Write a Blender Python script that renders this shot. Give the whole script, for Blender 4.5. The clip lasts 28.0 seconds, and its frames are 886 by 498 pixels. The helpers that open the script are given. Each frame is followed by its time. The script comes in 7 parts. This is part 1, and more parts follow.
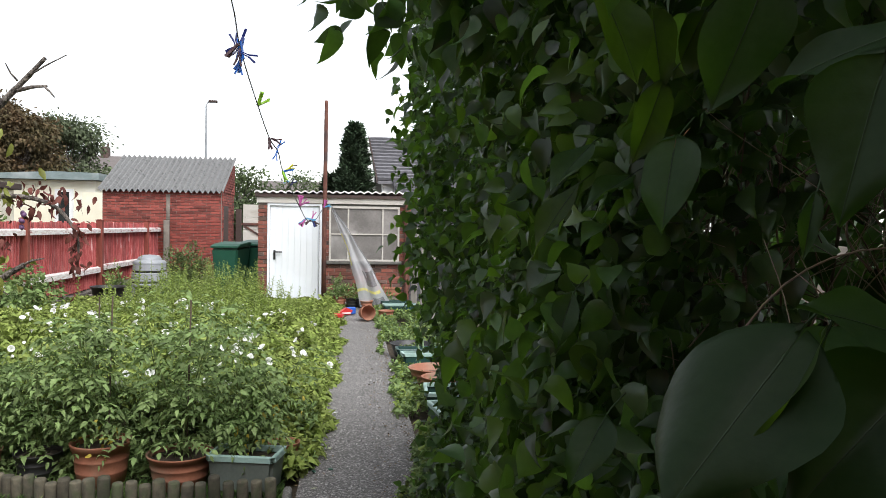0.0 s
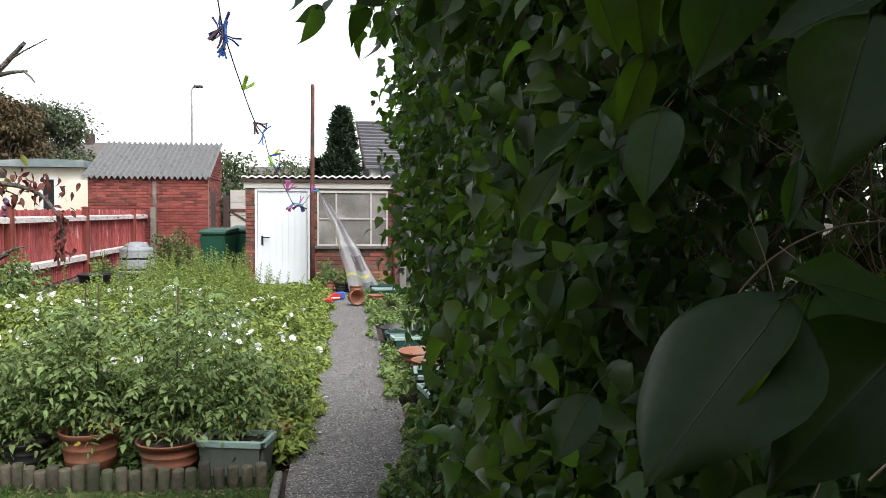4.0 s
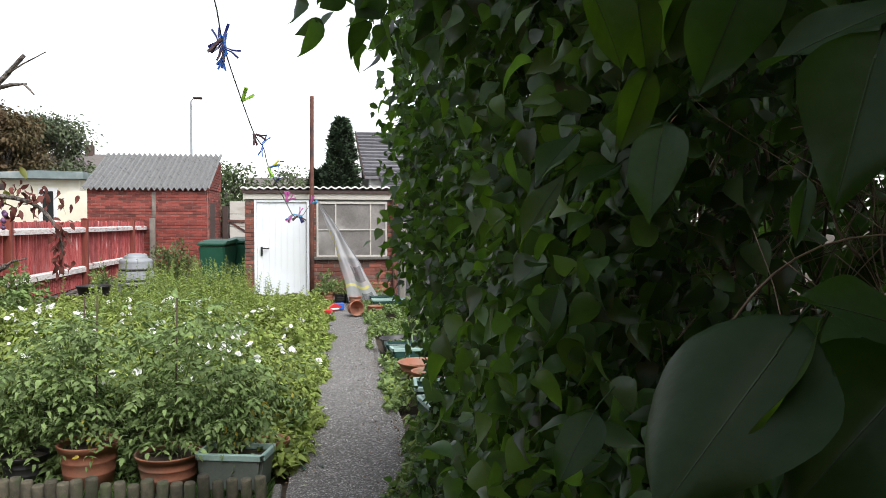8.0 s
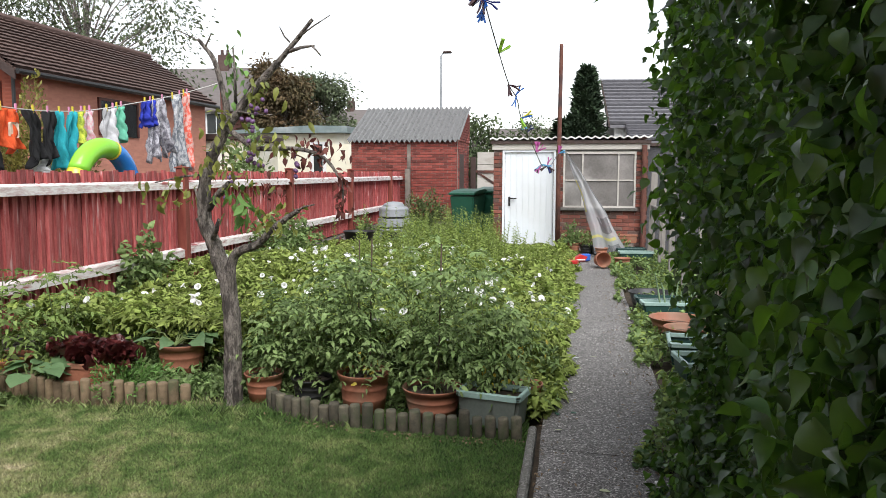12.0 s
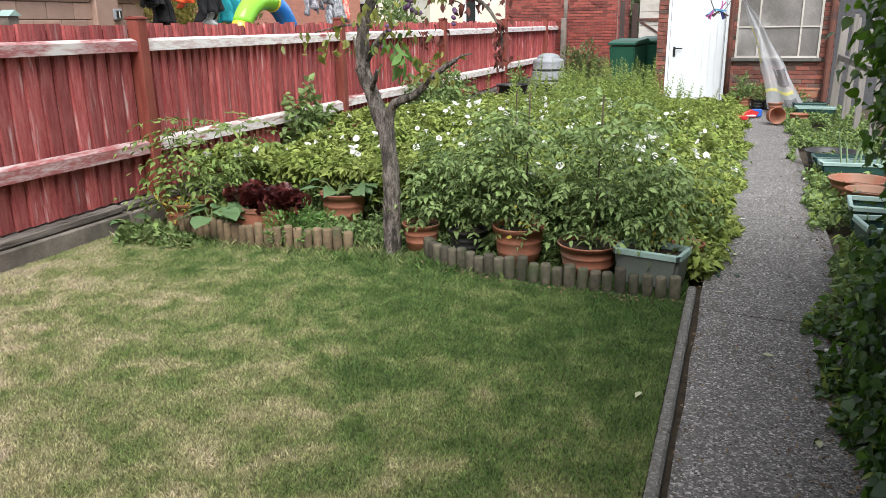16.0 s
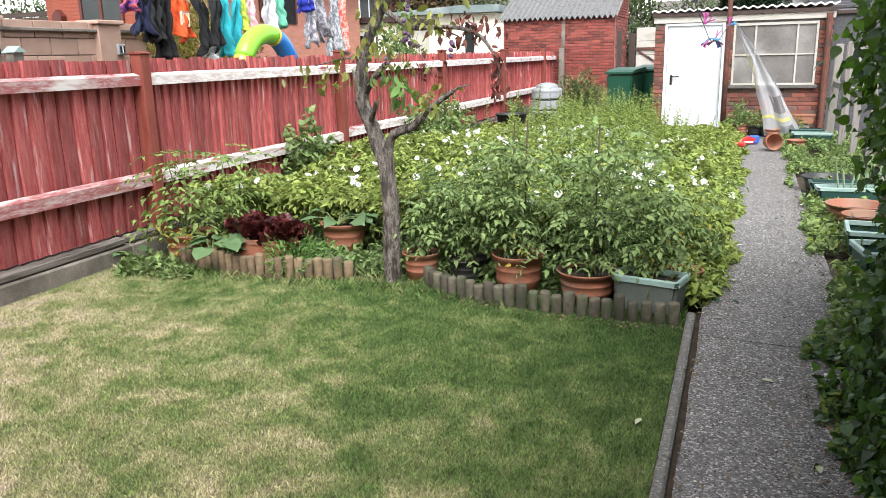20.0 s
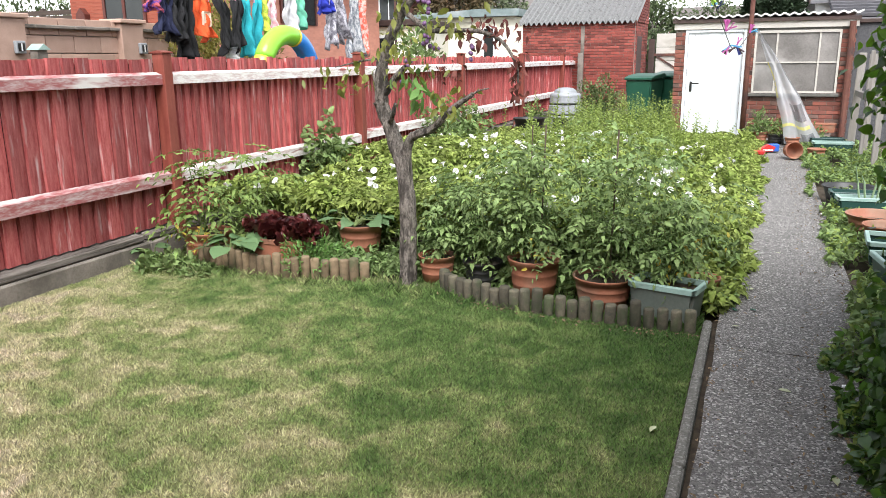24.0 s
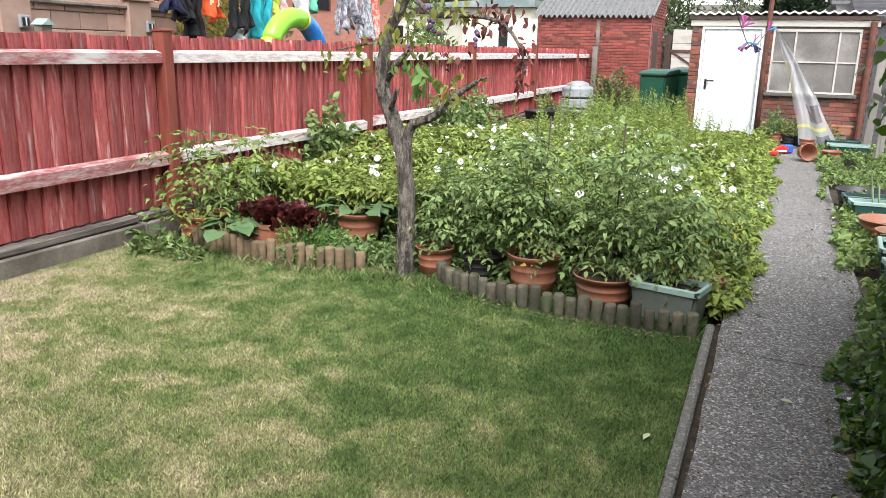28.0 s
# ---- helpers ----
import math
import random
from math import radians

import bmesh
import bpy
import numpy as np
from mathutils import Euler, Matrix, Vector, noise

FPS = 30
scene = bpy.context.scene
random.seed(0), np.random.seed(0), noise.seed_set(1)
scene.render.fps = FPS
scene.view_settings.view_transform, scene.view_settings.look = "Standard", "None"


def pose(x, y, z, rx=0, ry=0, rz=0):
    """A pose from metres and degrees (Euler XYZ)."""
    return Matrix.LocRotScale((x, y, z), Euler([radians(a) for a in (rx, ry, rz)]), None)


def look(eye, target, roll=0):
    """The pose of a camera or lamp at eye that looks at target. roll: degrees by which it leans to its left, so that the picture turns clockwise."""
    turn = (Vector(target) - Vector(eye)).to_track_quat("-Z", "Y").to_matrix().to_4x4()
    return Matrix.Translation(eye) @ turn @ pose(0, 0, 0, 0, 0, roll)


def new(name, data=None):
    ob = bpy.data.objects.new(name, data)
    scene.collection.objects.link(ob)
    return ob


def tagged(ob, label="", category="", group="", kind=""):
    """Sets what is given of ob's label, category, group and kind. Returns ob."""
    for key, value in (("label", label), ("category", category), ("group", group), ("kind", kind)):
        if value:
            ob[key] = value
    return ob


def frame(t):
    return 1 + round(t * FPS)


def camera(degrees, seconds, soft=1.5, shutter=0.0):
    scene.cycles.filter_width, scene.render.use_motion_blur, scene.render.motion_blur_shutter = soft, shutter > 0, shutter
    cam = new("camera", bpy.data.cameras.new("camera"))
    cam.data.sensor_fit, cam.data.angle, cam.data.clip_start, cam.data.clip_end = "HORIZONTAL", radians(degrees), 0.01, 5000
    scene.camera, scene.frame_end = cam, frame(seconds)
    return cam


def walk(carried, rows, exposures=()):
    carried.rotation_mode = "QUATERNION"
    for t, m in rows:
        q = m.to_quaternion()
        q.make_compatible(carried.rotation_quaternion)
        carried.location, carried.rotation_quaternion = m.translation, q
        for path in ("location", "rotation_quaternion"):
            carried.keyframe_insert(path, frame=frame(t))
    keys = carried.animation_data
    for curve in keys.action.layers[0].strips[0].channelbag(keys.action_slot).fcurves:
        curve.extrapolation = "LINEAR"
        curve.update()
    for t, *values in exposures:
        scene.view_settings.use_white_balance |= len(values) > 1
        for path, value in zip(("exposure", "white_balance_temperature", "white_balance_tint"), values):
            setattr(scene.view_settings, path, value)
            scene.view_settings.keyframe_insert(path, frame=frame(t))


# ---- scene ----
cam = camera(60.1, 28.0, 0.88)
PATH = [
    (0, (0.492, 0.523, 1.644), (0.748, 2.506, 1.588), 0.9),
    (0.5, (0.487, 0.501, 1.653), (0.754, 2.482, 1.595), 0.6),
    (1, (0.495, 0.503, 1.654), (0.774, 2.482, 1.593), 0.3),
    (1.5, (0.496, 0.516, 1.649), (0.783, 2.494, 1.581), -0.2),
    (2, (0.485, 0.507, 1.645), (0.769, 2.486, 1.579), 0.4),
    (2.5, (0.496, 0.51, 1.65), (0.769, 2.491, 1.58), -0.1),
    (3, (0.49, 0.54, 1.636), (0.763, 2.519, 1.549), -0.1),
    (3.5, (0.501, 0.537, 1.636), (0.79, 2.514, 1.538), 0.3),
    (5.5, (0.496, 0.524, 1.644), (0.744, 2.507, 1.548), -0.2),
    (6, (0.506, 0.526, 1.638), (0.754, 2.508, 1.542), -0.6),
    (6.5, (0.496, 0.545, 1.639), (0.747, 2.527, 1.546), 0.3),
    (7, (0.503, 0.526, 1.639), (0.704, 2.515, 1.556), -0.2),
    (7.5, (0.508, 0.52, 1.64), (0.753, 2.503, 1.552), -0.2),
    (8, (0.5, 0.542, 1.643), (0.786, 2.52, 1.572), 0.1),
    (8.5, (0.504, 0.543, 1.639), (0.781, 2.522, 1.559), 0.2),
    (9, (0.504, 0.542, 1.634), (0.764, 2.522, 1.531), -0.2),
    (9.5, (0.499, 0.535, 1.637), (0.749, 2.516, 1.52), -0.3),
    (10, (0.504, 0.545, 1.631), (0.762, 2.525, 1.509), -0.4),
    (10.5, (0.514, 0.536, 1.636), (0.774, 2.514, 1.502), -0.4),
    (11, (0.512, 0.54, 1.634), (0.758, 2.52, 1.492), -0.1),
    (11.5, (0.44, 0.535, 1.636), (0.458, 2.528, 1.475), 0.3),
    (12, (0.39, 0.527, 1.637), (0.058, 2.489, 1.437), 0.1),
    (12.5, (0.364, 0.55, 1.633), (-0.179, 2.461, 1.405), -1.2),
    (14.5, (0.344, 0.543, 1.633), (-0.232, 2.445, 1.406), -0.9),
    (15, (0.341, 0.544, 1.63), (-0.234, 2.445, 1.39), -0.5),
    (15.5, (0.348, 0.54, 1.599), (-0.24, 2.43, 1.311), -0.3),
    (15.6, (0.327, 0.537, 1.591), (-0.277, 2.404, 1.205), 0.3),
    (16, (0.327, 0.572, 1.603), (-0.359, 2.364, 1.04), -0.8),
    (16.5, (0.337, 0.581, 1.599), (-0.371, 2.361, 1.025), -1.5),
    (17, (0.331, 0.584, 1.598), (-0.386, 2.362, 1.03), -1.0),
    (17.5, (0.338, 0.576, 1.602), (-0.392, 2.356, 1.055), -1.2),
    (18, (0.338, 0.575, 1.599), (-0.38, 2.361, 1.055), -1.2),
    (18.5, (0.344, 0.566, 1.606), (-0.368, 2.361, 1.086), -1.2),
    (19, (0.348, 0.554, 1.61), (-0.348, 2.359, 1.104), -1.0),
    (19.5, (0.351, 0.548, 1.61), (-0.347, 2.353, 1.106), -1.0),
    (20, (0.352, 0.547, 1.613), (-0.344, 2.356, 1.122), -1.4),
    (20.5, (0.355, 0.545, 1.612), (-0.343, 2.354, 1.124), -1.3),
    (22.5, (0.356, 0.536, 1.611), (-0.348, 2.344, 1.125), -0.7),
    (23, (0.35, 0.538, 1.615), (-0.359, 2.345, 1.132), -0.4),
    (23.5, (0.343, 0.536, 1.614), (-0.383, 2.336, 1.131), -0.4),
    (24, (0.344, 0.54, 1.613), (-0.389, 2.338, 1.13), -0.6),
    (24.5, (0.343, 0.543, 1.614), (-0.397, 2.337, 1.13), -0.8),
    (25, (0.346, 0.541, 1.612), (-0.404, 2.332, 1.134), -0.8),
    (25.5, (0.352, 0.55, 1.609), (-0.402, 2.341, 1.133), -0.9),
    (26, (0.365, 0.564, 1.605), (-0.389, 2.354, 1.125), -0.9),
    (26.5, (0.384, 0.578, 1.605), (-0.373, 2.364, 1.12), -1.0),
    (27, (0.402, 0.563, 1.615), (-0.366, 2.345, 1.13), -0.7),
    (27.5, (0.393, 0.573, 1.593), (-0.423, 2.331, 1.1), -0.4),
    (28, (0.363, 0.703, 1.585), (-0.389, 2.485, 1.079), 1.2),
]
walk(cam, [(t, look(*p)) for t, *p in PATH], [(0, 1.22), (11, 1.25), (12.5, 1.06), (15.2, 0.92), (16.3, 1.6), (17.5, 1.78), (28, 1.71)])

# ---- world and light ----
world = bpy.data.worlds.new("sky")
scene.world = world
world.use_nodes = True
wn, wl = world.node_tree.nodes, world.node_tree.links
sky = wn.new("ShaderNodeTexSky")
sky.sky_type = "NISHITA"
sky.sun_disc = False
sky.sun_elevation, sky.sun_rotation = radians(52), radians(156)
sky.air_density, sky.dust_density = 1.0, 0.6
grey = wn.new("ShaderNodeHueSaturation")
grey.inputs["Saturation"].default_value = 0.22
wl.new(sky.outputs["Color"], grey.inputs["Color"])
wl.new(grey.outputs["Color"], wn["Background"].inputs["Color"])
wn["Background"].inputs["Strength"].default_value = 0.11
sun = new("sun", bpy.data.lights.new("sun", "SUN"))
sun.data.energy, sun.data.angle, sun.data.color = 1.95, radians(40), (1.0, 0.99, 0.975)
sun.matrix_world = look((3.7, -8.5, 12), (0, 0, 0))

# ---- materials ----


def mat(name, c1, c2=None, scale=6.0, rough=0.8, bump=0.2, stretch=(1, 1, 1), fine=60.0, metal=0.0, mix=0.5, c3=None, object_random=0.0, island=0.0, translucent=0.0, spec=0.5, sharp=0.14, patch=(0.52, 0.66), lit=None):
    """Two scales of noise between c1 and c2, stains of c3, fine relief; Random per object or island shifts the value."""
    m = bpy.data.materials.new(name)
    m.use_nodes = True
    n, l = m.node_tree.nodes, m.node_tree.links
    b = n["Principled BSDF"]
    c2 = c2 or tuple(v * 0.75 for v in c1)
    tc = n.new("ShaderNodeTexCoord")
    mp = n.new("ShaderNodeMapping")
    mp.inputs["Scale"].default_value = stretch
    l.new(tc.outputs["Object"], mp.inputs["Vector"])
    if object_random:
        who, far = n.new("ShaderNodeObjectInfo"), n.new("ShaderNodeVectorMath")
        far.operation = "SCALE"
        far.inputs[0].default_value = (31.0, 47.0, 23.0)
        l.new(who.outputs["Random"], far.inputs["Scale"])
        l.new(far.outputs[0], mp.inputs["Location"])
    big = n.new("ShaderNodeTexNoise")
    big.inputs["Scale"].default_value, big.inputs["Detail"].default_value = scale, 6
    small = n.new("ShaderNodeTexNoise")
    small.inputs["Scale"].default_value, small.inputs["Detail"].default_value = fine, 4
    for t in (big, small):
        l.new(mp.outputs["Vector"], t.inputs["Vector"])
    add = n.new("ShaderNodeMix")
    add.data_type = "FLOAT"
    add.inputs[0].default_value = 0.35
    l.new(big.outputs["Fac"], add.inputs[2])
    l.new(small.outputs["Fac"], add.inputs[3])
    ramp = n.new("ShaderNodeValToRGB")
    e = ramp.color_ramp.elements
    e[0].position, e[1].position = mix - sharp, mix + sharp
    e[0].color, e[1].color = (*c1, 1), (*c2, 1)
    l.new(add.outputs[0], ramp.inputs["Fac"])
    colour = ramp.outputs["Color"]
    if c3:
        st = n.new("ShaderNodeTexNoise")
        st.inputs["Scale"].default_value, st.inputs["Detail"].default_value = scale * 0.37, 8
        l.new(mp.outputs["Vector"], st.inputs["Vector"])
        r2 = n.new("ShaderNodeValToRGB")
        r2.color_ramp.elements[0].position, r2.color_ramp.elements[1].position = patch
        l.new(st.outputs["Fac"], r2.inputs["Fac"])
        mx = n.new("ShaderNodeMix")
        mx.data_type = "RGBA"
        l.new(r2.outputs["Color"], mx.inputs[0])
        l.new(colour, mx.inputs[6])
        mx.inputs[7].default_value = (*c3, 1)
        colour = mx.outputs[2]
    if object_random or island:
        src = n.new("ShaderNodeObjectInfo") if object_random else n.new("ShaderNodeNewGeometry")
        out = src.outputs["Random"] if object_random else src.outputs["Random Per Island"]
        mr = n.new("ShaderNodeMapRange")
        k = object_random or island
        mr.inputs["To Min"].default_value, mr.inputs["To Max"].default_value = 1 - k, 1 + k
        l.new(out, mr.inputs["Value"])
        hs = n.new("ShaderNodeHueSaturation")
        l.new(colour, hs.inputs["Color"])
        l.new(mr.outputs[0], hs.inputs["Value"])
        colour = hs.outputs["Color"]
    l.new(colour, b.inputs["Base Color"])
    b.inputs["Roughness"].default_value = rough
    b.inputs["Metallic"].default_value = metal
    b.inputs["Specular IOR Level"].default_value = spec
    if bump:
        bp = n.new("ShaderNodeBump")
        bp.inputs["Strength"].default_value, bp.inputs["Distance"].default_value = bump, 0.01
        l.new(add.outputs[0], bp.inputs["Height"])
        l.new(bp.outputs["Normal"], b.inputs["Normal"])
    if translucent:
        tr = n.new("ShaderNodeBsdfTranslucent")
        if lit:
            warm = n.new("ShaderNodeMix")
            warm.data_type, warm.blend_type = "RGBA", "MULTIPLY"
            warm.inputs[0].default_value = 1.0
            l.new(colour, warm.inputs[6])
            warm.inputs[7].default_value = (*lit, 1)
            l.new(warm.outputs[2], tr.inputs["Color"])
        else:
            l.new(colour, tr.inputs["Color"])
        ms = n.new("ShaderNodeMixShader")
        ms.inputs[0].default_value = translucent
        l.new(b.outputs[0], ms.inputs[1])
        l.new(tr.outputs[0], ms.inputs[2])
        l.new(ms.outputs[0], n["Material Output"].inputs["Surface"])
    return m


M = {}
M["lawn"] = mat("lawn_soil", (0.10, 0.13, 0.035), (0.16, 0.15, 0.06), 1.6, 0.95, 0.6, c3=(0.24, 0.19, 0.10))
M["soil"] = mat("soil", (0.032, 0.023, 0.015), (0.075, 0.055, 0.036), 14, 0.95, 0.9)
M["path"] = mat("exposed_aggregate_concrete", (0.13, 0.124, 0.121), (0.22, 0.21, 0.204), 3.5, 0.92, 0.9, fine=160, c3=(0.10, 0.095, 0.085))


def aggregate(m, scale, dark, light):
    """Pebbles showing in concrete: cells of their own tone, with a little relief."""
    n, l = m.node_tree.nodes, m.node_tree.links
    p = n["Principled BSDF"]
    old = p.inputs["Base Color"].links[0].from_socket
    tc = n.new("ShaderNodeTexCoord")
    v = n.new("ShaderNodeTexVoronoi")
    v.inputs["Scale"].default_value = scale
    l.new(tc.outputs["Object"], v.inputs["Vector"])
    r = n.new("ShaderNodeValToRGB")
    r.color_ramp.elements[0].color, r.color_ramp.elements[1].color = (*dark, 1), (*light, 1)
    r.color_ramp.elements[0].position, r.color_ramp.elements[1].position = 0.05, 1.0
    half = r.color_ramp.elements.new(0.74)
    half.color = (*(0.72 * a + 0.28 * b for a, b in zip(dark, light)), 1)
    sep = n.new("ShaderNodeSeparateColor")
    l.new(v.outputs["Color"], sep.inputs["Color"])
    l.new(sep.outputs[0], r.inputs["Fac"])
    mx = n.new("ShaderNodeMix")
    mx.data_type = "RGBA"
    mx.inputs[0].default_value = 0.75
    l.new(old, mx.inputs[6])
    l.new(r.outputs["Color"], mx.inputs[7])
    l.new(mx.outputs[2], p.inputs["Base Color"])
    bp = n.new("ShaderNodeBump")
    bp.invert = True
    bp.inputs["Strength"].default_value, bp.inputs["Distance"].default_value = 0.7, 0.006
    l.new(v.outputs["Distance"], bp.inputs["Height"])
    l.new(p.inputs["Normal"].links[0].from_socket, bp.inputs["Normal"])
    l.new(bp.outputs["Normal"], p.inputs["Normal"])


aggregate(M["path"], 115, (0.054, 0.050, 0.048), (0.52, 0.495, 0.475))


def flecks(m, scale, light, share):
    """Sparse larger pale pebbles among the rest."""
    n, l = m.node_tree.nodes, m.node_tree.links
    p = n["Principled BSDF"]
    old = p.inputs["Base Color"].links[0].from_socket
    tc, v, sep, pick, near, both = n.new("ShaderNodeTexCoord"), n.new("ShaderNodeTexVoronoi"), n.new("ShaderNodeSeparateColor"), n.new("ShaderNodeMath"), n.new("ShaderNodeMath"), n.new("ShaderNodeMath")
    v.inputs["Scale"].default_value = scale
    l.new(tc.outputs["Object"], v.inputs["Vector"])
    l.new(v.outputs["Color"], sep.inputs["Color"])
    pick.operation, near.operation, both.operation = "GREATER_THAN", "LESS_THAN", "MULTIPLY"
    pick.inputs[1].default_value, near.inputs[1].default_value = 1 - share, 0.36
    l.new(sep.outputs[1], pick.inputs[0])
    l.new(v.outputs["Distance"], near.inputs[0])
    l.new(pick.outputs[0], both.inputs[0])
    l.new(near.outputs[0], both.inputs[1])
    mx = n.new("ShaderNodeMix")
    mx.data_type = "RGBA"
    l.new(both.outputs[0], mx.inputs[0])
    l.new(old, mx.inputs[6])
    mx.inputs[7].default_value = (*light, 1)
    l.new(mx.outputs[2], p.inputs["Base Color"])


flecks(M["path"], 52, (0.52, 0.495, 0.47), 0.06)
flecks(M["path"], 70, (0.035, 0.033, 0.031), 0.09)
M["kerb"] = mat("mossy_concrete_kerb", (0.17, 0.16, 0.145), (0.085, 0.085, 0.065), 8, 0.92, 0.9)
aggregate(M["kerb"], 110, (0.10, 0.095, 0.085), (0.34, 0.33, 0.31))
M["concrete"] = mat("weathered_concrete", (0.24, 0.21, 0.18), (0.13, 0.11, 0.095), 6, 0.9, 0.9, c3=(0.09, 0.08, 0.065))
M["bearer"] = mat("rotten_split_timber", (0.055, 0.045, 0.038), (0.20, 0.175, 0.155), 7, 0.95, 1.0, stretch=(3, 0.3, 6), fine=30, c3=(0.42, 0.40, 0.37), patch=(0.60, 0.68))
M["fence_red"] = mat("faded_red_stained_timber", (0.29, 0.046, 0.046), (0.47, 0.135, 0.128), 7, 0.8, 1.0, stretch=(6, 6, 1.1), fine=52, c3=(0.60, 0.43, 0.42), object_random=0.32, sharp=0.12, patch=(0.60, 0.72))
# near-black red that paints shade and weathering into the gaps between boards
M["underlap"] = mat("painted_gap_shade", (0.06, 0.014, 0.014), (0.09, 0.025, 0.024), 9, 0.9, 0.4)
M["post_red"] = mat("dark_red_stained_post", (0.16, 0.03, 0.02), (0.24, 0.06, 0.04), 6, 0.75, 0.5, stretch=(4, 4, 0.5), object_random=0.1)
M["rail"] = mat("peeling_white_painted_rail", (0.72, 0.69, 0.67), (0.50, 0.37, 0.36), 13, 0.7, 0.6, stretch=(1.5, 0.5, 2.4), mix=0.54, fine=46, c3=(0.30, 0.09, 0.085), sharp=0.09, patch=(0.585, 0.66), object_random=0.06)
M["rail_worn"] = mat("worn_pink_white_rail", (0.52, 0.42, 0.41), (0.32, 0.10, 0.10), 9, 0.75, 0.5, stretch=(1.5, 0.5, 2.4), mix=0.46, fine=46, c3=(0.62, 0.57, 0.55), sharp=0.10, patch=(0.54, 0.64))
M["brick"] = mat("red_brick", (0.23, 0.072, 0.048), (0.15, 0.058, 0.045), 10, 0.9, 0.6, object_random=0.4)
M["brick_dark"] = mat("sooty_brick", (0.085, 0.055, 0.048), (0.15, 0.085, 0.065), 10, 0.9, 0.6, object_random=0.4)
M["mortar"] = mat("grey_mortar", (0.30, 0.25, 0.22), (0.20, 0.165, 0.145), 12, 0.95, 0.5)
M["white_paint"] = mat("white_painted_steel", (0.76, 0.79, 0.83), (0.70, 0.73, 0.77), 2.0, 0.45, 0.05, c3=(0.66, 0.68, 0.70))
M["asbestos"] = mat("weathered_corrugated_cement", (0.13, 0.13, 0.13), (0.21, 0.21, 0.21), 22, 0.95, 0.5, c3=(0.085, 0.084, 0.082), patch=(0.56, 0.70))
M["pvc"] = mat("white_corrugated_plastic", (0.72, 0.72, 0.70), (0.55, 0.55, 0.53), 3, 0.5, 0.1)
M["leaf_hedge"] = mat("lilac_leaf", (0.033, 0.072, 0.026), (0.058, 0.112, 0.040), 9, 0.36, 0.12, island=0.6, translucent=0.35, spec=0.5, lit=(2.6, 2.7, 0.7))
M["leaf_bed"] = mat("bindweed_leaf", (0.18, 0.25, 0.055), (0.32, 0.375, 0.11), 4, 0.65, 0.1, island=0.5, translucent=0.35, spec=0.2)
M["leaf_tomato"] = mat("tomato_leaf", (0.145, 0.225, 0.075), (0.24, 0.32, 0.125), 5, 0.6, 0.1, island=0.45, translucent=0.32, spec=0.3)
M["bark"] = mat("plum_bark", (0.085, 0.072, 0.062), (0.31, 0.27, 0.235), 15, 0.95, 1.0, stretch=(3.0, 3.0, 0.9), fine=60, c3=(0.055, 0.046, 0.04), sharp=0.10, patch=(0.52, 0.62))
next(q for q in M["bark"].node_tree.nodes if q.type == "BUMP").inputs["Distance"].default_value = 0.05
M["twig"] = mat("brown_twig", (0.075, 0.055, 0.038), (0.14, 0.105, 0.075), 12, 0.9, 0.4)
M["terracotta"] = mat("terracotta_plastic", (0.37, 0.145, 0.085), (0.27, 0.105, 0.062), 7, 0.65, 0.3, c3=(0.28, 0.17, 0.115), object_random=0.14)

# ---- mesh helpers ----


def mesh_of(name, bm, material=None, smooth=False):
    me = bpy.data.meshes.new(name)
    bm.to_mesh(me)
    bm.free()
    if material:
        me.materials.append(material)
    if smooth:
        me.shade_smooth()
    return me


def part(name, bm, material=None, parent=None, label="", smooth=False):
    """Links a bmesh, or a finished mesh, as one object under a thing or a part."""
    me = bm if isinstance(bm, bpy.types.Mesh) else mesh_of(name, bm, material, smooth)
    ob = new(name, me)
    if parent:
        ob.parent = parent
    return tagged(ob, label)


def thing(name, label, category, at=(0, 0, 0), group="", kind="", turn=0.0):
    ob = new(name)
    ob.empty_display_size = 0.1
    ob.matrix_basis = pose(*at, 0, 0, turn)
    return tagged(ob, label, category, group, kind)


def box(x0, x1, y0, y1, z0, z1, bm=None, bevel=0.0):
    bm = bm or bmesh.new()
    r = bmesh.ops.create_cube(bm, size=1)
    for v in r["verts"]:
        v.co = Vector((x0 + (v.co.x + 0.5) * (x1 - x0), y0 + (v.co.y + 0.5) * (y1 - y0), z0 + (v.co.z + 0.5) * (z1 - z0)))
    if bevel:
        bmesh.ops.bevel(bm, geom=list({e for v in r["verts"] for e in v.link_edges}), offset=bevel, segments=1, affect="EDGES")
    return bm


def prism(outline, lo, hi, axis="y", bm=None):
    """A solid from an outline in the plane across the axis."""
    bm = bm or bmesh.new()

    def at(a, b, c):
        return {"x": (c, a, b), "y": (a, c, b), "z": (a, b, c)}[axis]

    f = [bm.verts.new(at(a, b, lo)) for a, b in outline]
    g = [bm.verts.new(at(a, b, hi)) for a, b in outline]
    n = len(outline)
    bm.faces.new(f)
    bm.faces.new(g[::-1])
    for i in range(n):
        bm.faces.new((f[i], g[i], g[(i + 1) % n], f[(i + 1) % n]))
    bmesh.ops.recalc_face_normals(bm, faces=bm.faces)
    return bm


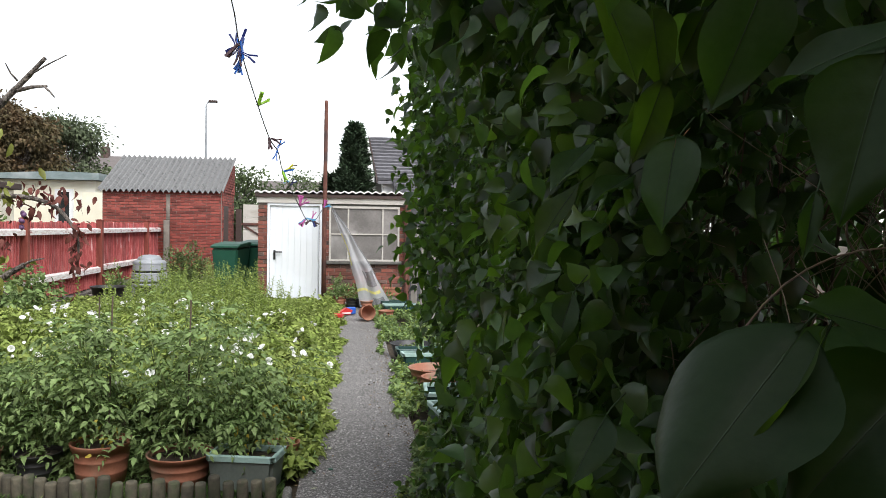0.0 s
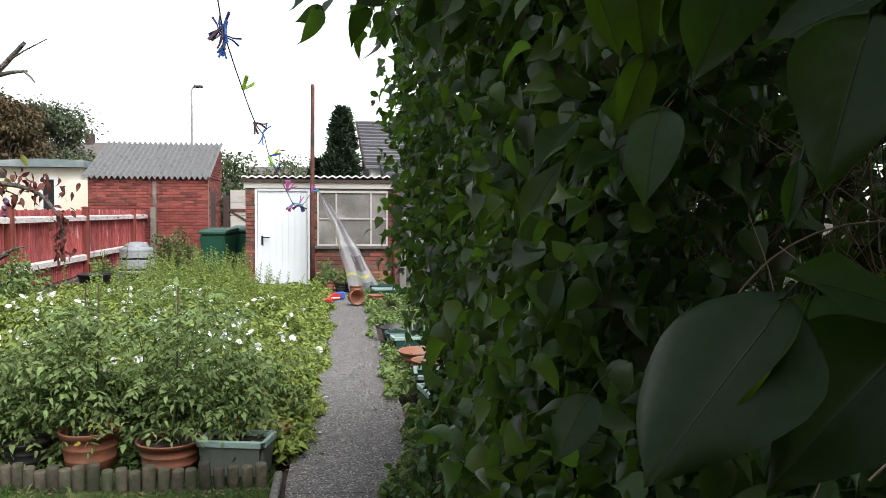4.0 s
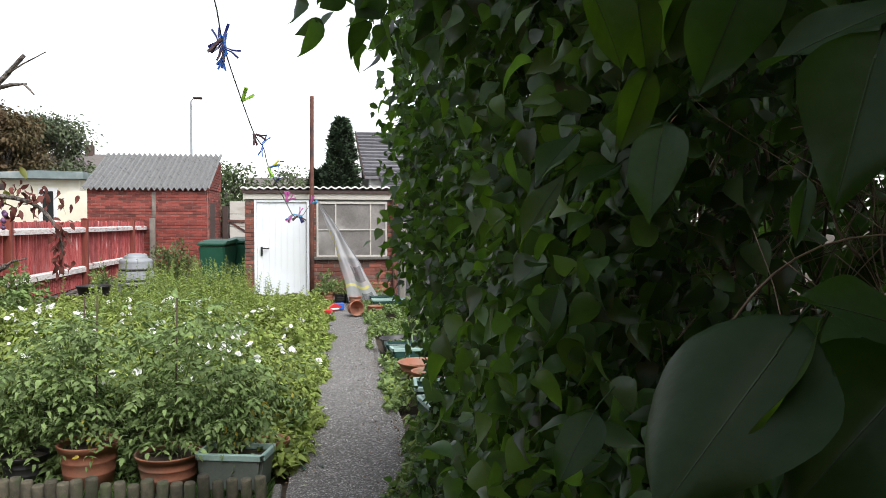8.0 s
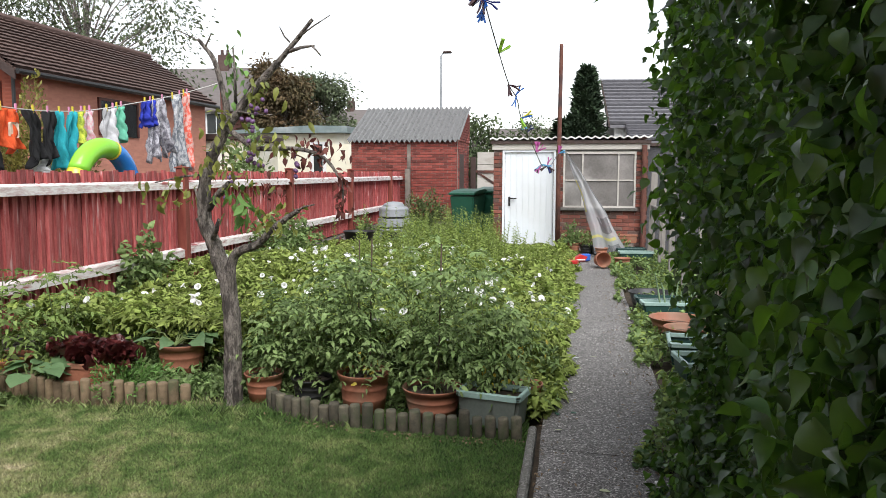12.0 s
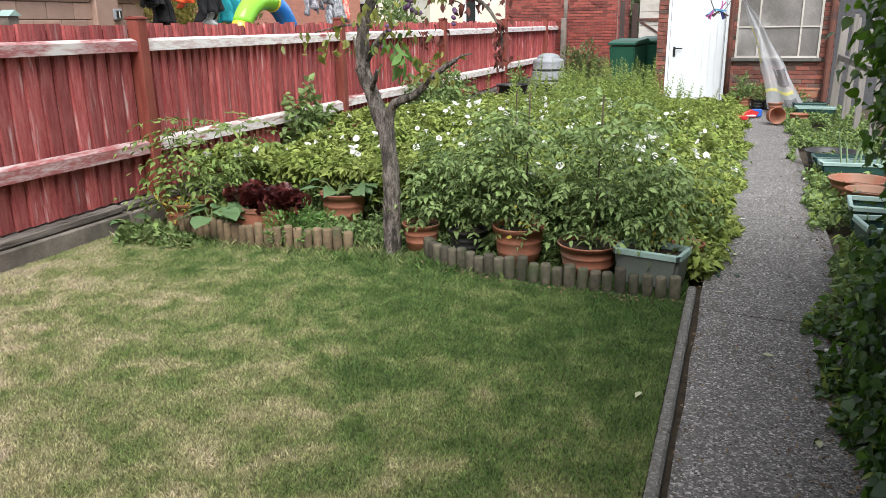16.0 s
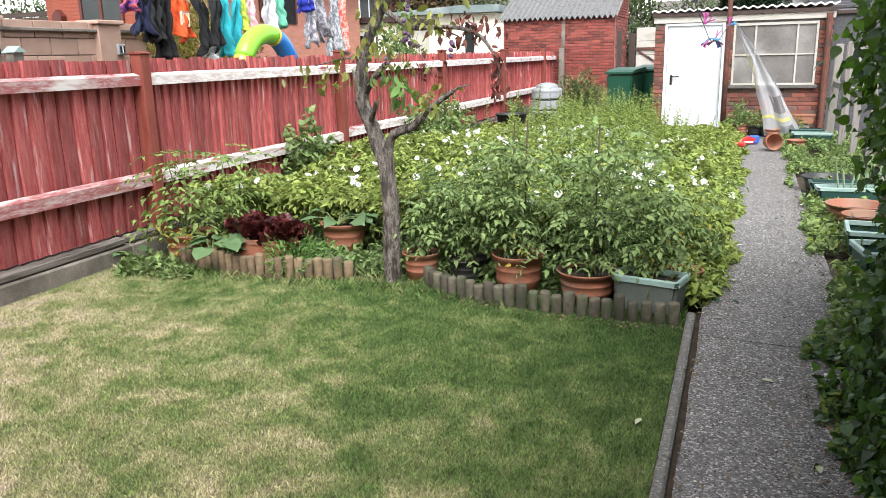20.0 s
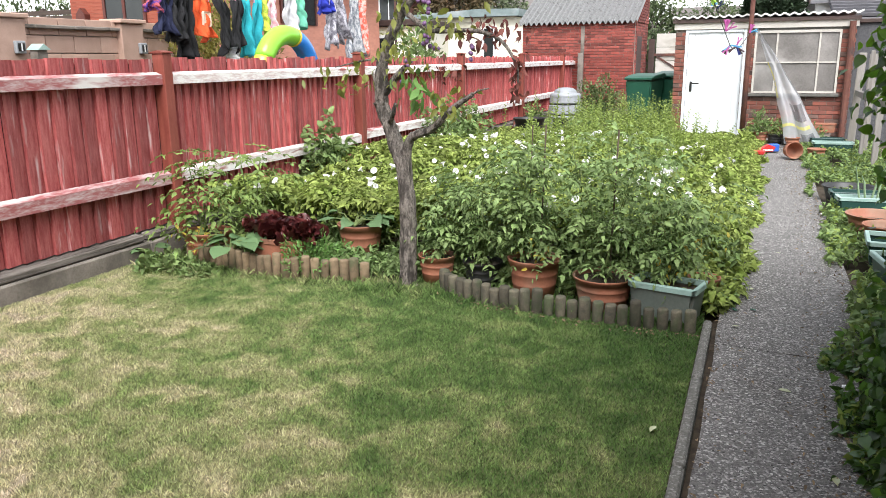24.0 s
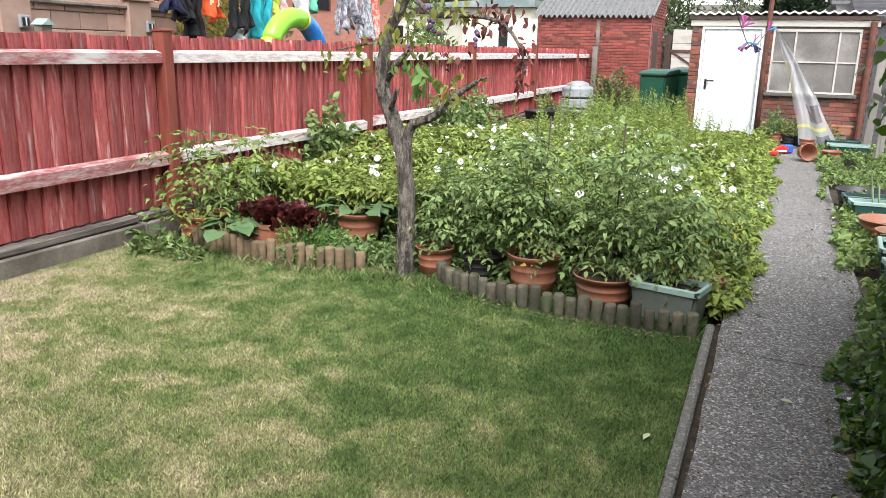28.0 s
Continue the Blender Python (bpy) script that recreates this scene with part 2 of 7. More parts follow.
def lathe(profile, n=24, bm=None, at=(0, 0, 0)):
    """Turns (radius, height) pairs round z."""
    bm = bm or bmesh.new()
    rings = []
    for r, z in profile:
        if r < 1e-5:
            rings.append([bm.verts.new((at[0], at[1], at[2] + z))])
        else:
            rings.append([bm.verts.new((at[0] + r * math.cos(i * math.tau / n), at[1] + r * math.sin(i * math.tau / n), at[2] + z)) for i in range(n)])
    for a, b in zip(rings, rings[1:]):
        for i in range(n):
            j = (i + 1) % n
            q = [a[i % len(a)], a[j % len(a)], b[j % len(b)], b[i % len(b)]]
            q = list(dict.fromkeys(q))
            if len(q) > 2:
                bm.faces.new(q)
    return bm


def tube(points, radii, n=8, bm=None, rough=0.0, rng=None):
    """A tapered round branch or cable along points."""
    bm = bm or bmesh.new()
    pts = [Vector(p) for p in points]
    if not isinstance(radii, (list, tuple)):
        radii = [radii] * len(pts)
    prev, side = None, None
    for i, (p, r) in enumerate(zip(pts, radii)):
        d = (pts[min(i + 1, len(pts) - 1)] - pts[max(i - 1, 0)]).normalized()
        if side is None:
            side = d.orthogonal().normalized()
        side = (side - d * side.dot(d)).normalized()
        up = d.cross(side)
        ring = []
        for k in range(n):
            a = k * math.tau / n
            rr = r * (1 + (rng.uniform(-rough, rough) if rng else 0))
            ring.append(bm.verts.new(p + side * math.cos(a) * rr + up * math.sin(a) * rr))
        if prev:
            for k in range(n):
                bm.faces.new((prev[k], prev[(k + 1) % n], ring[(k + 1) % n], ring[k]))
        else:
            bm.faces.new(ring[::-1])
        prev = ring
    bm.faces.new(prev)
    return bm


def smooth_line(pts, k=4):
    """Catmull-Rom points through pts (any width of tuple)."""
    p = [np.array(q, float) for q in pts]
    p = [2 * p[0] - p[1]] + p + [2 * p[-1] - p[-2]]
    out = []
    for i in range(1, len(p) - 2):
        for s in range(k):
            t = s / k
            out.append(0.5 * (2 * p[i] + (p[i + 1] - p[i - 1]) * t + (2 * p[i - 1] - 5 * p[i] + 4 * p[i + 1] - p[i + 2]) * t * t + (3 * p[i] - p[i - 1] - 3 * p[i + 1] + p[i + 2]) * t ** 3))
    out.append(p[-2])
    return [tuple(float(c) for c in q) for q in out]


# Leaf outlines as (along, across, lift) with faces; all about 1 long.
def leaf_shape(kind):
    if kind == "heart":
        prof = [(0.0, 0.0), (-0.06, 0.22), (0.10, 0.40), (0.36, 0.42), (0.66, 0.25), (0.88, 0.08), (1.0, 0.0)]
    elif kind == "lilac":
        prof = [(0.0, 0.0), (-0.07, 0.13), (-0.04, 0.27), (0.07, 0.38), (0.22, 0.42), (0.40, 0.385), (0.58, 0.29), (0.74, 0.17), (0.88, 0.065), (1.0, 0.0)]
    elif kind == "oval":
        prof = [(0.0, 0.0), (0.15, 0.17), (0.40, 0.27), (0.70, 0.19), (1.0, 0.0)]
    elif kind == "arrow":
        prof = [(0.0, 0.0), (-0.12, 0.30), (0.16, 0.30), (0.55, 0.20), (1.0, 0.0)]
    elif kind == "toothed":
        prof = [(0.0, 0.0), (0.10, 0.17), (0.24, 0.25), (0.33, 0.19), (0.48, 0.25), (0.58, 0.16), (0.74, 0.16), (0.84, 0.07), (1.0, 0.0)]
    elif kind == "broad":
        prof = [(0.0, 0.0), (-0.16, 0.26), (-0.05, 0.46), (0.20, 0.56), (0.40, 0.50), (0.58, 0.48), (0.78, 0.28), (0.92, 0.12), (1.0, 0.0)]
    elif kind == "frilled":
        prof = [(0.0, 0.0), (0.22, 0.08), (0.42, 0.20), (0.58, 0.34), (0.70, 0.28), (0.80, 0.34), (0.90, 0.20), (1.0, 0.0)]
    else:
        prof = [(0.0, 0.0), (0.18, 0.14), (0.28, 0.09), (0.48, 0.22), (0.60, 0.12), (0.78, 0.12), (1.0, 0.0)]
    ruffle, bend = {"lilac": (0.03, -0.30), "frilled": (0.13, 0.0), "broad": (0.03, -0.10)}.get(kind, (0.05, -0.24))
    mid = [(u, 0.0, 0.05 * math.sin(u * 3.0) + bend * u * u) for u, w in prof[1:-1]]
    v = [(0.0, 0.0, 0.0)] + mid + [(1.0, 0.0, bend - 0.04)]
    f = []
    for s in (1, -1):
        base = len(v)
        v += [(u, s * w, 0.05 * math.sin(u * 3.0) + bend * u * u + (0.12 if kind == "broad" else 0.30) * w + ruffle * math.sin(u * (23 if kind == "frilled" else 9) + s)) for u, w in prof[1:-1]]
        k = len(mid)
        f.append((0, base, 1) if s > 0 else (0, 1, base))
        for i in range(k - 1):
            q = (1 + i, base + i, base + i + 1, 2 + i)
            f.append(q if s > 0 else q[::-1])
        q = (k, base + k - 1, 1 + k)
        f.append(q if s > 0 else q[::-1])
    return np.array(v), f


def leaves_mesh(name, kind, place, heading, size, material, rng, roll=0.5):
    """Many leaves in one mesh: place (n,3), heading (n,3) points to the tip, size (n,)."""
    tv, tf = leaf_shape(kind)
    n = len(place)
    d = heading / np.linalg.norm(heading, axis=1, keepdims=True)
    up = np.tile((0.0, 0.0, 1.0), (n, 1)) + rng.normal(0, roll, (n, 3))
    a = np.cross(up, d)
    a /= np.linalg.norm(a, axis=1, keepdims=True) + 1e-9
    c = np.cross(d, a)
    wide = rng.uniform(0.65, 1.1, n)
    curl = rng.uniform(0.2, 1.8, n)
    co = place[:, None, :] + size[:, None, None] * (tv[None, :, 0:1] * d[:, None, :] + tv[None, :, 1:2] * wide[:, None, None] * a[:, None, :] + tv[None, :, 2:3] * curl[:, None, None] * c[:, None, :])
    me = bpy.data.meshes.new(name)
    k = len(tv)
    loops = np.concatenate([np.array(q) for q in tf])
    sizes = np.array([len(q) for q in tf])
    nl, nf = len(loops), len(sizes)
    me.vertices.add(n * k)
    me.vertices.foreach_set("co", co.reshape(-1).astype(np.float32))
    me.loops.add(n * nl)
    me.loops.foreach_set("vertex_index", (loops[None, :] + (np.arange(n) * k)[:, None]).reshape(-1).astype(np.int32))
    me.polygons.add(n * nf)
    start = np.concatenate(([0], np.cumsum(sizes)[:-1]))
    me.polygons.foreach_set("loop_start", (start[None, :] + (np.arange(n) * nl)[:, None]).reshape(-1).astype(np.int32))
    me.update(calc_edges=True)
    me.validate()
    me.shade_smooth()
    me.materials.append(material)
    return me


def rise(y):
    """The garden climbs a little towards the shed."""
    return min(max((y - 5.5) * 0.017, 0.0), 0.20)


R = np.random.default_rng(7)

# ---- ground ----


def sheet(name, x0, x1, y0, y1, step, height, material):
    nx, ny = max(1, round((x1 - x0) / step)), max(1, round((y1 - y0) / step))
    bm = bmesh.new()
    g = [[bm.verts.new((x0 + (x1 - x0) * i / nx, y0 + (y1 - y0) * j / ny, 0)) for i in range(nx + 1)] for j in range(ny + 1)]
    for row in g:
        for v in row:
            v.co.z = height(v.co.x, v.co.y)
    for j in range(ny):
        for i in range(nx):
            bm.faces.new((g[j][i], g[j][i + 1], g[j + 1][i + 1], g[j + 1][i]))
    return mesh_of(name, bm, material, True)


# one ground to the horizon, coarse far off
bm = bmesh.new()
xs = [-900, -200, -60, -25, -12, -8, -5.2, -4.62, -4.60, -3, -1.5, 0.2, 1.0, 1.9, 3, 6, 15, 60, 200, 900]
ys = [-300, -60, -15, -4, -1, 1, 3, 5.5, 8, 11, 14, 17.3, 20, 25, 32, 45, 70, 150, 400, 1500]
grid = [[bm.verts.new((x, y, (0.55 if x < -4.61 else -0.06) + rise(y))) for x in xs] for y in ys]
for j in range(len(ys) - 1):
    for i in range(len(xs) - 1):
        bm.faces.new((grid[j][i], grid[j][i + 1], grid[j + 1][i + 1], grid[j + 1][i]))
tagged(part("ground", bm, M["soil"]), "bare brown garden soil and rough ground", "ground", kind="structure")

lawn = part("lawn", sheet("lawn", -4.42, 0.13, -1.5, 5.62, 0.15, lambda x, y: 0.012 * noise.noise((x * 1.3, y * 1.3, 0)) - 0.03, M["lawn"]))
tagged(lawn, "short patchy lawn, dry yellow in places", "lawn", kind="structure")

# path of two cast lengths with a crack between them
path = thing("path", "grey exposed-aggregate concrete path with a cracked joint", "path", kind="structure")
for a, b in ((-1.2, 0.95), (0.955, 2.95), (2.955, 4.945), (4.962, 10.0), (10.005, 15.5)):
    bm = bmesh.new()
    n = max(2, round((b - a) / 0.25))
    top = []
    for j in range(n + 1):
        y = a + (b - a) * j / n
        edge = 0.92 + 0.14 * min(1, max(0, (y - 4.6) / 1.2))
        row_ = []
        for x in (0.222, 0.222 + (edge - 0.222) * 0.25, 0.222 + (edge - 0.222) * 0.5, 0.222 + (edge - 0.222) * 0.75, edge):
            crack = 0.025 * noise.noise((x * 6, round(y), 2)) - 0.10 * (x - 0.5) if j in (0, n) and abs(y - 4.95) < 0.05 else 0
            row_.append(bm.verts.new((x + 0.012 * noise.noise((x * 3, y * 2.2, 4)), y + crack, rise(y) + 0.006 * noise.noise((x * 4, y * 3.6, 1)))))
        top.append(row_)
    for j in range(n):
        for i in range(4):
            bm.faces.new((top[j][i], top[j][i + 1], top[j + 1][i + 1], top[j + 1][i]))
    r = bmesh.ops.extrude_face_region(bm, geom=bm.faces[:])
    for v in r["geom"]:
        if isinstance(v, bmesh.types.BMVert):
            v.co.z -= 0.09
    bmesh.ops.recalc_face_normals(bm, faces=bm.faces)
    part("slab", bm, M["path"], path)

kerb = thing("kerb", "narrow worn concrete kerb between lawn and path", "kerb", kind="structure")
for k in range(7):
    a = -1.2 + k * 0.93
    bm = box(0.140, 0.190, a, a + 0.926, -0.09, 0.03, bevel=0.012)
    part("kerb_stone", bm, M["kerb"], kerb)

# ---- red fence ----
FX = -4.45
fence = thing("fence", "faded red feather-edge timber fence with peeling white rails", "fence", kind="structure")
POSTS = [-1.6, 2.1, 5.93, 9.5, 13.2, 16.9, 20.6]
TOP = 1.66
board = bmesh.new()
bmesh.ops.create_cube(board, size=1)
for v in board.verts:
    lean = 0.004 if v.co.y > 0 else 0.034
    v.co = Vector((lean if v.co.x > 0 else -0.004, v.co.y * 0.111, v.co.z + 0.5))
board = mesh_of("board", board, M["fence_red"])
rng = random.Random(3)
for k in range(len(POSTS)):
    a = POSTS[k] + 0.06
    b = POSTS[k + 1] - 0.06 if k + 1 < len(POSTS) else 22.0
    n = max(1, round((b - a) / (0.135 if k < 2 else 0.112)))
    for i in range(n):
        y = a + (i + 0.5) * (b - a) / n
        z0 = 0.20 + rise(y) * 0.7
        o = part("board", board, None, fence)
        o.matrix_basis = pose(FX - 0.056, y, z0, 0, rng.uniform(-0.3, 0.3), rng.uniform(-2.5, 2.5)) @ Matrix.Diagonal((1, (b - a) / n / 0.118, TOP - 0.02 - z0 + rng.uniform(-0.022, 0.014), 1))
    # added backing sheet, its dark colour stands in for shade between the boards
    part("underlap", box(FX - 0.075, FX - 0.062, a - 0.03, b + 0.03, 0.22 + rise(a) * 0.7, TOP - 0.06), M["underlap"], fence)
    for z, hgt in ((1.42, 0.105), (0.56 + rise(a) * 0.5, 0.12)):
        bm = prism([(FX - 0.028, z), (FX + 0.035, z), (FX + 0.035, z + hgt * 0.78), (FX - 0.028, z + hgt)], a - 0.02, b + 0.02, "y")
        bmesh.ops.subdivide_edges(bm, edges=bm.edges[:], cuts=5)
        for v in bm.verts:
            v.co.z += 0.005 * noise.noise((v.co.y * 0.8, z * 7, 3))
        part("rail", bm, M["rail_worn" if k < 2 else "rail"], fence, "white-painted rail, paint peeling to red")
for y in POSTS:
    bm = box(FX - 0.06, FX + 0.06, y - 0.055, y + 0.055, -0.05, TOP + 0.02, bevel=0.006)
    part("post", bm, M["post_red"], fence, "dark red square post")
    part("post_cap", prism([(FX - 0.07, TOP + 0.02), (FX + 0.07, TOP + 0.02), (FX + 0.07, TOP + 0.032), (FX, TOP + 0.045), (FX - 0.07, TOP + 0.032)], y - 0.065, y + 0.065, "y"), M["post_red"], fence)
y = -1.5
while y < 21.9:
    b = min(y + 1.75, 22.0)
    bm = box(FX - 0.14, FX + 0.07, y + 0.004, b, -0.12, 0.115 + rise(y) * 0.7, bevel=0.012)
    part("gravel_board", bm, M["concrete"], fence, "grey concrete gravel board")
    bm = box(FX - 0.12, FX + 0.045, y + 0.02, b - 0.03, 0.12 + rise(y) * 0.7, 0.185 + rise(y) * 0.7, bevel=0.014)
    bmesh.ops.subdivide_edges(bm, edges=bm.edges[:], cuts=3)
    for v in bm.verts:
        v.co.z += 0.012 * noise.noise((v.co.y * 2.2, v.co.x * 9, 8))
    part("bearer", bm, M["bearer"], fence, "rough split timber bearer")
    y += 1.75

# ---- white-door shed ----
SY, SZ = 15.5, 0.17
SX0, SX1, SH = -1.15, 1.78, 2.24


def brick_wall(parent, x0, x1, z0, z1, y, holes, limit, materials, depth=0.1, face=-1, axis="x", course=0.075, joined="brick_joined"):
    """A wall of single bricks on a mortar bed, with openings left free; axis x runs along x at y, axis y runs along y at x=y."""
    rngb = random.Random(int(x0 * 100 + z1 * 10))
    meshes = []
    for mtl in materials:
        bm = box(-0.1075, 0.1075, -0.05, 0.05, -0.0325, 0.0325, bevel=0.004)
        meshes.append(mesh_of("brick", bm, mtl))
    made, z, row = 0, z0, 0
    rest = []
    while z + course <= z1 + 0.02:
        x = x0 + (0.0 if row % 2 else -0.1125)
        while x < x1 - 0.01:
            a, b = max(x, x0), min(x + 0.225, x1)
            spans = [(a, b)]
            for hx0, hx1, hz0, hz1 in holes:
                if z + course * 0.5 > hz0 and z + course * 0.5 < hz1:
                    nxt = []
                    for s, e in spans:
                        if e <= hx0 or s >= hx1:
                            nxt.append((s, e))
                        else:
                            nxt += [(s, hx0), (hx1, e)]
                    spans = [(s, e) for s, e in nxt if e - s > 0.03]
            for s, e in spans:
                c, w = (s + e) / 2, (e - s - 0.01) / 0.215
                m = (pose(c, y, z + course / 2) if axis == "x" else pose(y, c, z + course / 2, 0, 0, 90)) @ Matrix.Diagonal((w, 1, 1, 1))
                m = Matrix.Translation((0, rngb.uniform(-0.003, 0.003), 0)) @ m
                rest.append((m, rngb.choice(meshes)))
            x += 0.225
        z += course
        row += 1
    for m, me in rest[:limit]:
        o = part("brick", me, None, parent)
        o.matrix_basis = m
    if len(rest) > limit:
        bm = bmesh.new()
        for m, me in rest[limit:]:
            tmp = bmesh.new()
            tmp.from_mesh(me)
            tmp.transform(m)
            tm = bpy.data.meshes.new("tmp")
            tmp.to_mesh(tm)
            tmp.free()
            bm.from_mesh(tm)
            bpy.data.meshes.remove(tm)
        tagged(part("brickwork", bm, M[joined], parent), kind="stuff")


M["brick_joined"] = mat("red_brickwork", (0.21, 0.072, 0.05), (0.135, 0.055, 0.043), 10, 0.9, 0.6, island=0.55)
shed = thing("garden_shed", "brick garden shed with white door and corrugated roof", "shed")
for x0, x1, z0, z1 in ((SX0 + 0.01, -0.97, -0.1, SH - 0.15), (0.06, 0.20, -0.1, SH - 0.15), (0.20, 1.56, -0.1, 0.90), (1.56, SX1 - 0.01, -0.1, SH - 0.15), (-0.97, 0.06, 2.06, SH - 0.15), (0.20, 1.56, 2.03, SH - 0.15)):
    part("wall_core", box(x0, x1, SY + 0.012, SY + 0.11, z0, z1), M["mortar"], shed)
for x in (SX0, SX1 - 0.1):
    part("side_wall", box(x, x + 0.1, SY + 0.112, SY + 2.9, -0.1, SH - 0.15), M["brick_joined"], shed)
part("rear_wall", box(SX0 + 0.1, SX1 - 0.1, SY + 2.8, SY + 2.9, -0.1, SH - 0.15), M["brick_joined"], shed)
bm = bmesh.new()
nx, x0, x1 = 160, SX0 - 0.06, SX1 + 0.06
for k, yy in enumerate((SY - 0.10, SY + 3.0)):
    for i in range(nx + 1):
        x = x0 + (x1 - x0) * i / nx
        bm.verts.new((x, yy, SH + 0.02 + 0.017 * math.sin(x / 0.15 * math.tau) + 0.02 * k + (0.03 * (x + 1.2) / 3)))
bm.verts.ensure_lookup_table()
for i in range(nx):
    bm.faces.new([bm.verts[j] for j in (i, i + 1, nx + 2 + i, nx + 1 + i)])
r = bmesh.ops.extrude_face_region(bm, geom=bm.faces[:])
for v in r["geom"]:
    if isinstance(v, bmesh.types.BMVert):
        v.co.z += 0.03
part("roof", bm, M["pvc"], shed, "white corrugated plastic roof sheet")
M["fascia_dark"] = mat("dark_brown_painted_board", (0.035, 0.02, 0.017), (0.06, 0.036, 0.03), 8, 0.7, 0.3, stretch=(0.4, 1, 3))
M["cream"] = mat("dull_cream_painted_board", (0.52, 0.49, 0.45), (0.40, 0.37, 0.33), 4, 0.7, 0.2, stretch=(0.5, 1, 2))
part("gutter_board", box(SX0 - 0.05, SX1 + 0.04, SY - 0.075, SY - 0.045, SH - 0.06, SH + 0.0), M["fascia_dark"], shed, "dark brown roof edge board")
part("fascia", box(SX0 - 0.02, SX1 + 0.02, SY - 0.04, SY + 0.0, SH - 0.17, SH - 0.045), M["cream"], shed, "dull cream fascia board")
# door
door = part("door_frame", box(-0.97, -0.925, SY - 0.02, SY + 0.06, SZ - 0.02, 2.06), M["white_paint"], shed)
box_bm = box(0.015, 0.06, SY - 0.02, SY + 0.06, SZ - 0.02, 2.06)
box(-0.923, 0.013, SY - 0.02, SY + 0.06, 2.018, 2.06, box_bm)
part("door_frame", box_bm, M["white_paint"], shed)
bm = bmesh.new()
prof = []
x = -0.918
while x < 0.004:
    prof += [(x, SY + 0.012), (x + 0.098, SY + 0.012), (x + 0.101, SY + 0.022), (x + 0.110, SY + 0.022), (x + 0.113, SY + 0.012)]
    x += 0.1155
prof = [p for p in prof if p[0] < 0.008] + [(0.008, SY + 0.012), (0.008, SY + 0.05), (-0.918, SY + 0.05)]
prism(prof, SZ - 0.01, 2.014, "z", bm)
leaf = part("door", bm, M["white_paint"], shed, "closed white ribbed steel door")
M["black"] = mat("black_plastic", (0.012, 0.012, 0.013), (0.02, 0.02, 0.02), 8, 0.45, 0.05)
bm = box(-0.855, -0.815, SY - 0.004, SY + 0.012, 0.98, 1.16, bevel=0.004)
hd = part("door_handle", bm, M["black"], leaf, "black lever handle on a plate")
box(-0.85, -0.69, SY - 0.045, SY - 0.025, 1.115, 1.14, bm := bmesh.new(), bevel=0.006)
box(-0.845, -0.825, SY - 0.03, SY, 1.118, 1.137, bm)
part("lever", bm, M["black"], leaf)
# window
win = part("window_frame", box(0.20, 1.56, SY - 0.01, SY + 0.05, 1.985, 2.03), M["cream"], shed, "worn cream timber window frame")
for x0, x1, z0, z1 in ((0.20, 0.235, 0.962, 1.983), (1.525, 1.56, 0.962, 1.983), (0.237, 1.523, 0.962, 0.995)):
    part("frame_member", box(x0, x1, SY - 0.01, SY + 0.05, z0, z1), M["cream"], win)
for x in (0.565, 1.235):
    part("mullion", box(x - 0.014, x + 0.014, SY - 0.005, SY + 0.04, 0.997, 1.983), M["cream"], win)
for x0, x1 in ((0.237, 0.549), (0.581, 1.219), (1.251, 1.523)):
    part("glazing_bar", box(x0, x1, SY - 0.003, SY + 0.035, 1.475, 1.497), M["cream"], win)
M["dirty_glass"] = mat("grimy_obscured_glass", (0.21, 0.195, 0.185), (0.125, 0.115, 0.108), 3, 0.35, 0.1, fine=40, c3=(0.36, 0.345, 0.33), object_random=0.25)
for x0, x1 in ((0.235, 0.551), (0.579, 1.221), (1.249, 1.525)):
    for z0, z1 in ((0.995, 1.475), (1.497, 1.985)):
        part("pane", box(x0, x1, SY + 0.018, SY + 0.026, z0, z1), M["dirty_glass"], win)
M["sill"] = mat("mossy_concrete_sill", (0.075, 0.073, 0.066), (0.14, 0.135, 0.12), 9, 0.9, 0.5)
part("window_sill", box(0.15, 1.60, SY - 0.08, SY + 0.10, 0.905, 0.955, bevel=0.008), M["sill"], shed, "mossy concrete window sill")
part("lintel", box(0.06, 1.68, SY - 0.006, SY + 0.1, 2.032, SH - 0.172), M["sill"], shed)

# ---- iron pole in front of the shed ----
M["rust"] = mat("rusty_painted_iron", (0.09, 0.030, 0.022), (0.15, 0.06, 0.04), 9, 0.8, 0.5, c3=(0.05, 0.03, 0.03))
pole = part("clothes_pole", tube([(0.115, 15.2, 0.1), (0.115, 15.2, 1.6), (0.13, 15.2, 3.95), (0.13, 15.2, 4.0)], [0.045, 0.042, 0.036, 0.034], 10), M["rust"], smooth=True)
tagged(pole, "tall rusty red-brown iron clothes line pole", "pole")

# ---- brick outhouse at the end of the fence ----
OY = 22.0
out = thing("brick_outhouse", "red brick outhouse with a corrugated cement roof", "outhouse")
OX = -2.84
part("front_wall", box(-5.93, OX, OY + 0.012, OY + 0.2, 0, 2.5), M["mortar"], out)
part("side_wall", box(OX - 0.20, OX, OY + 0.202, OY + 2.3, 0, 2.5), M["mortar"], out)
part("side_wall", box(-5.93, -5.75, OY + 0.202, OY + 2.3, 0, 2.5), M["mortar"], out)
part("rear_wall", box(-5.75, OX - 0.20, OY + 2.1, OY + 2.3, 0, 3.45), M["mortar"], out)
for x in (OX - 0.18, -5.93):
    part("gable", prism([(OY + 0.05, 2.502), (OY + 2.3, 2.502), (OY + 2.3, 3.52)], x, x + 0.18, "x"), M["brick_joined"], out)


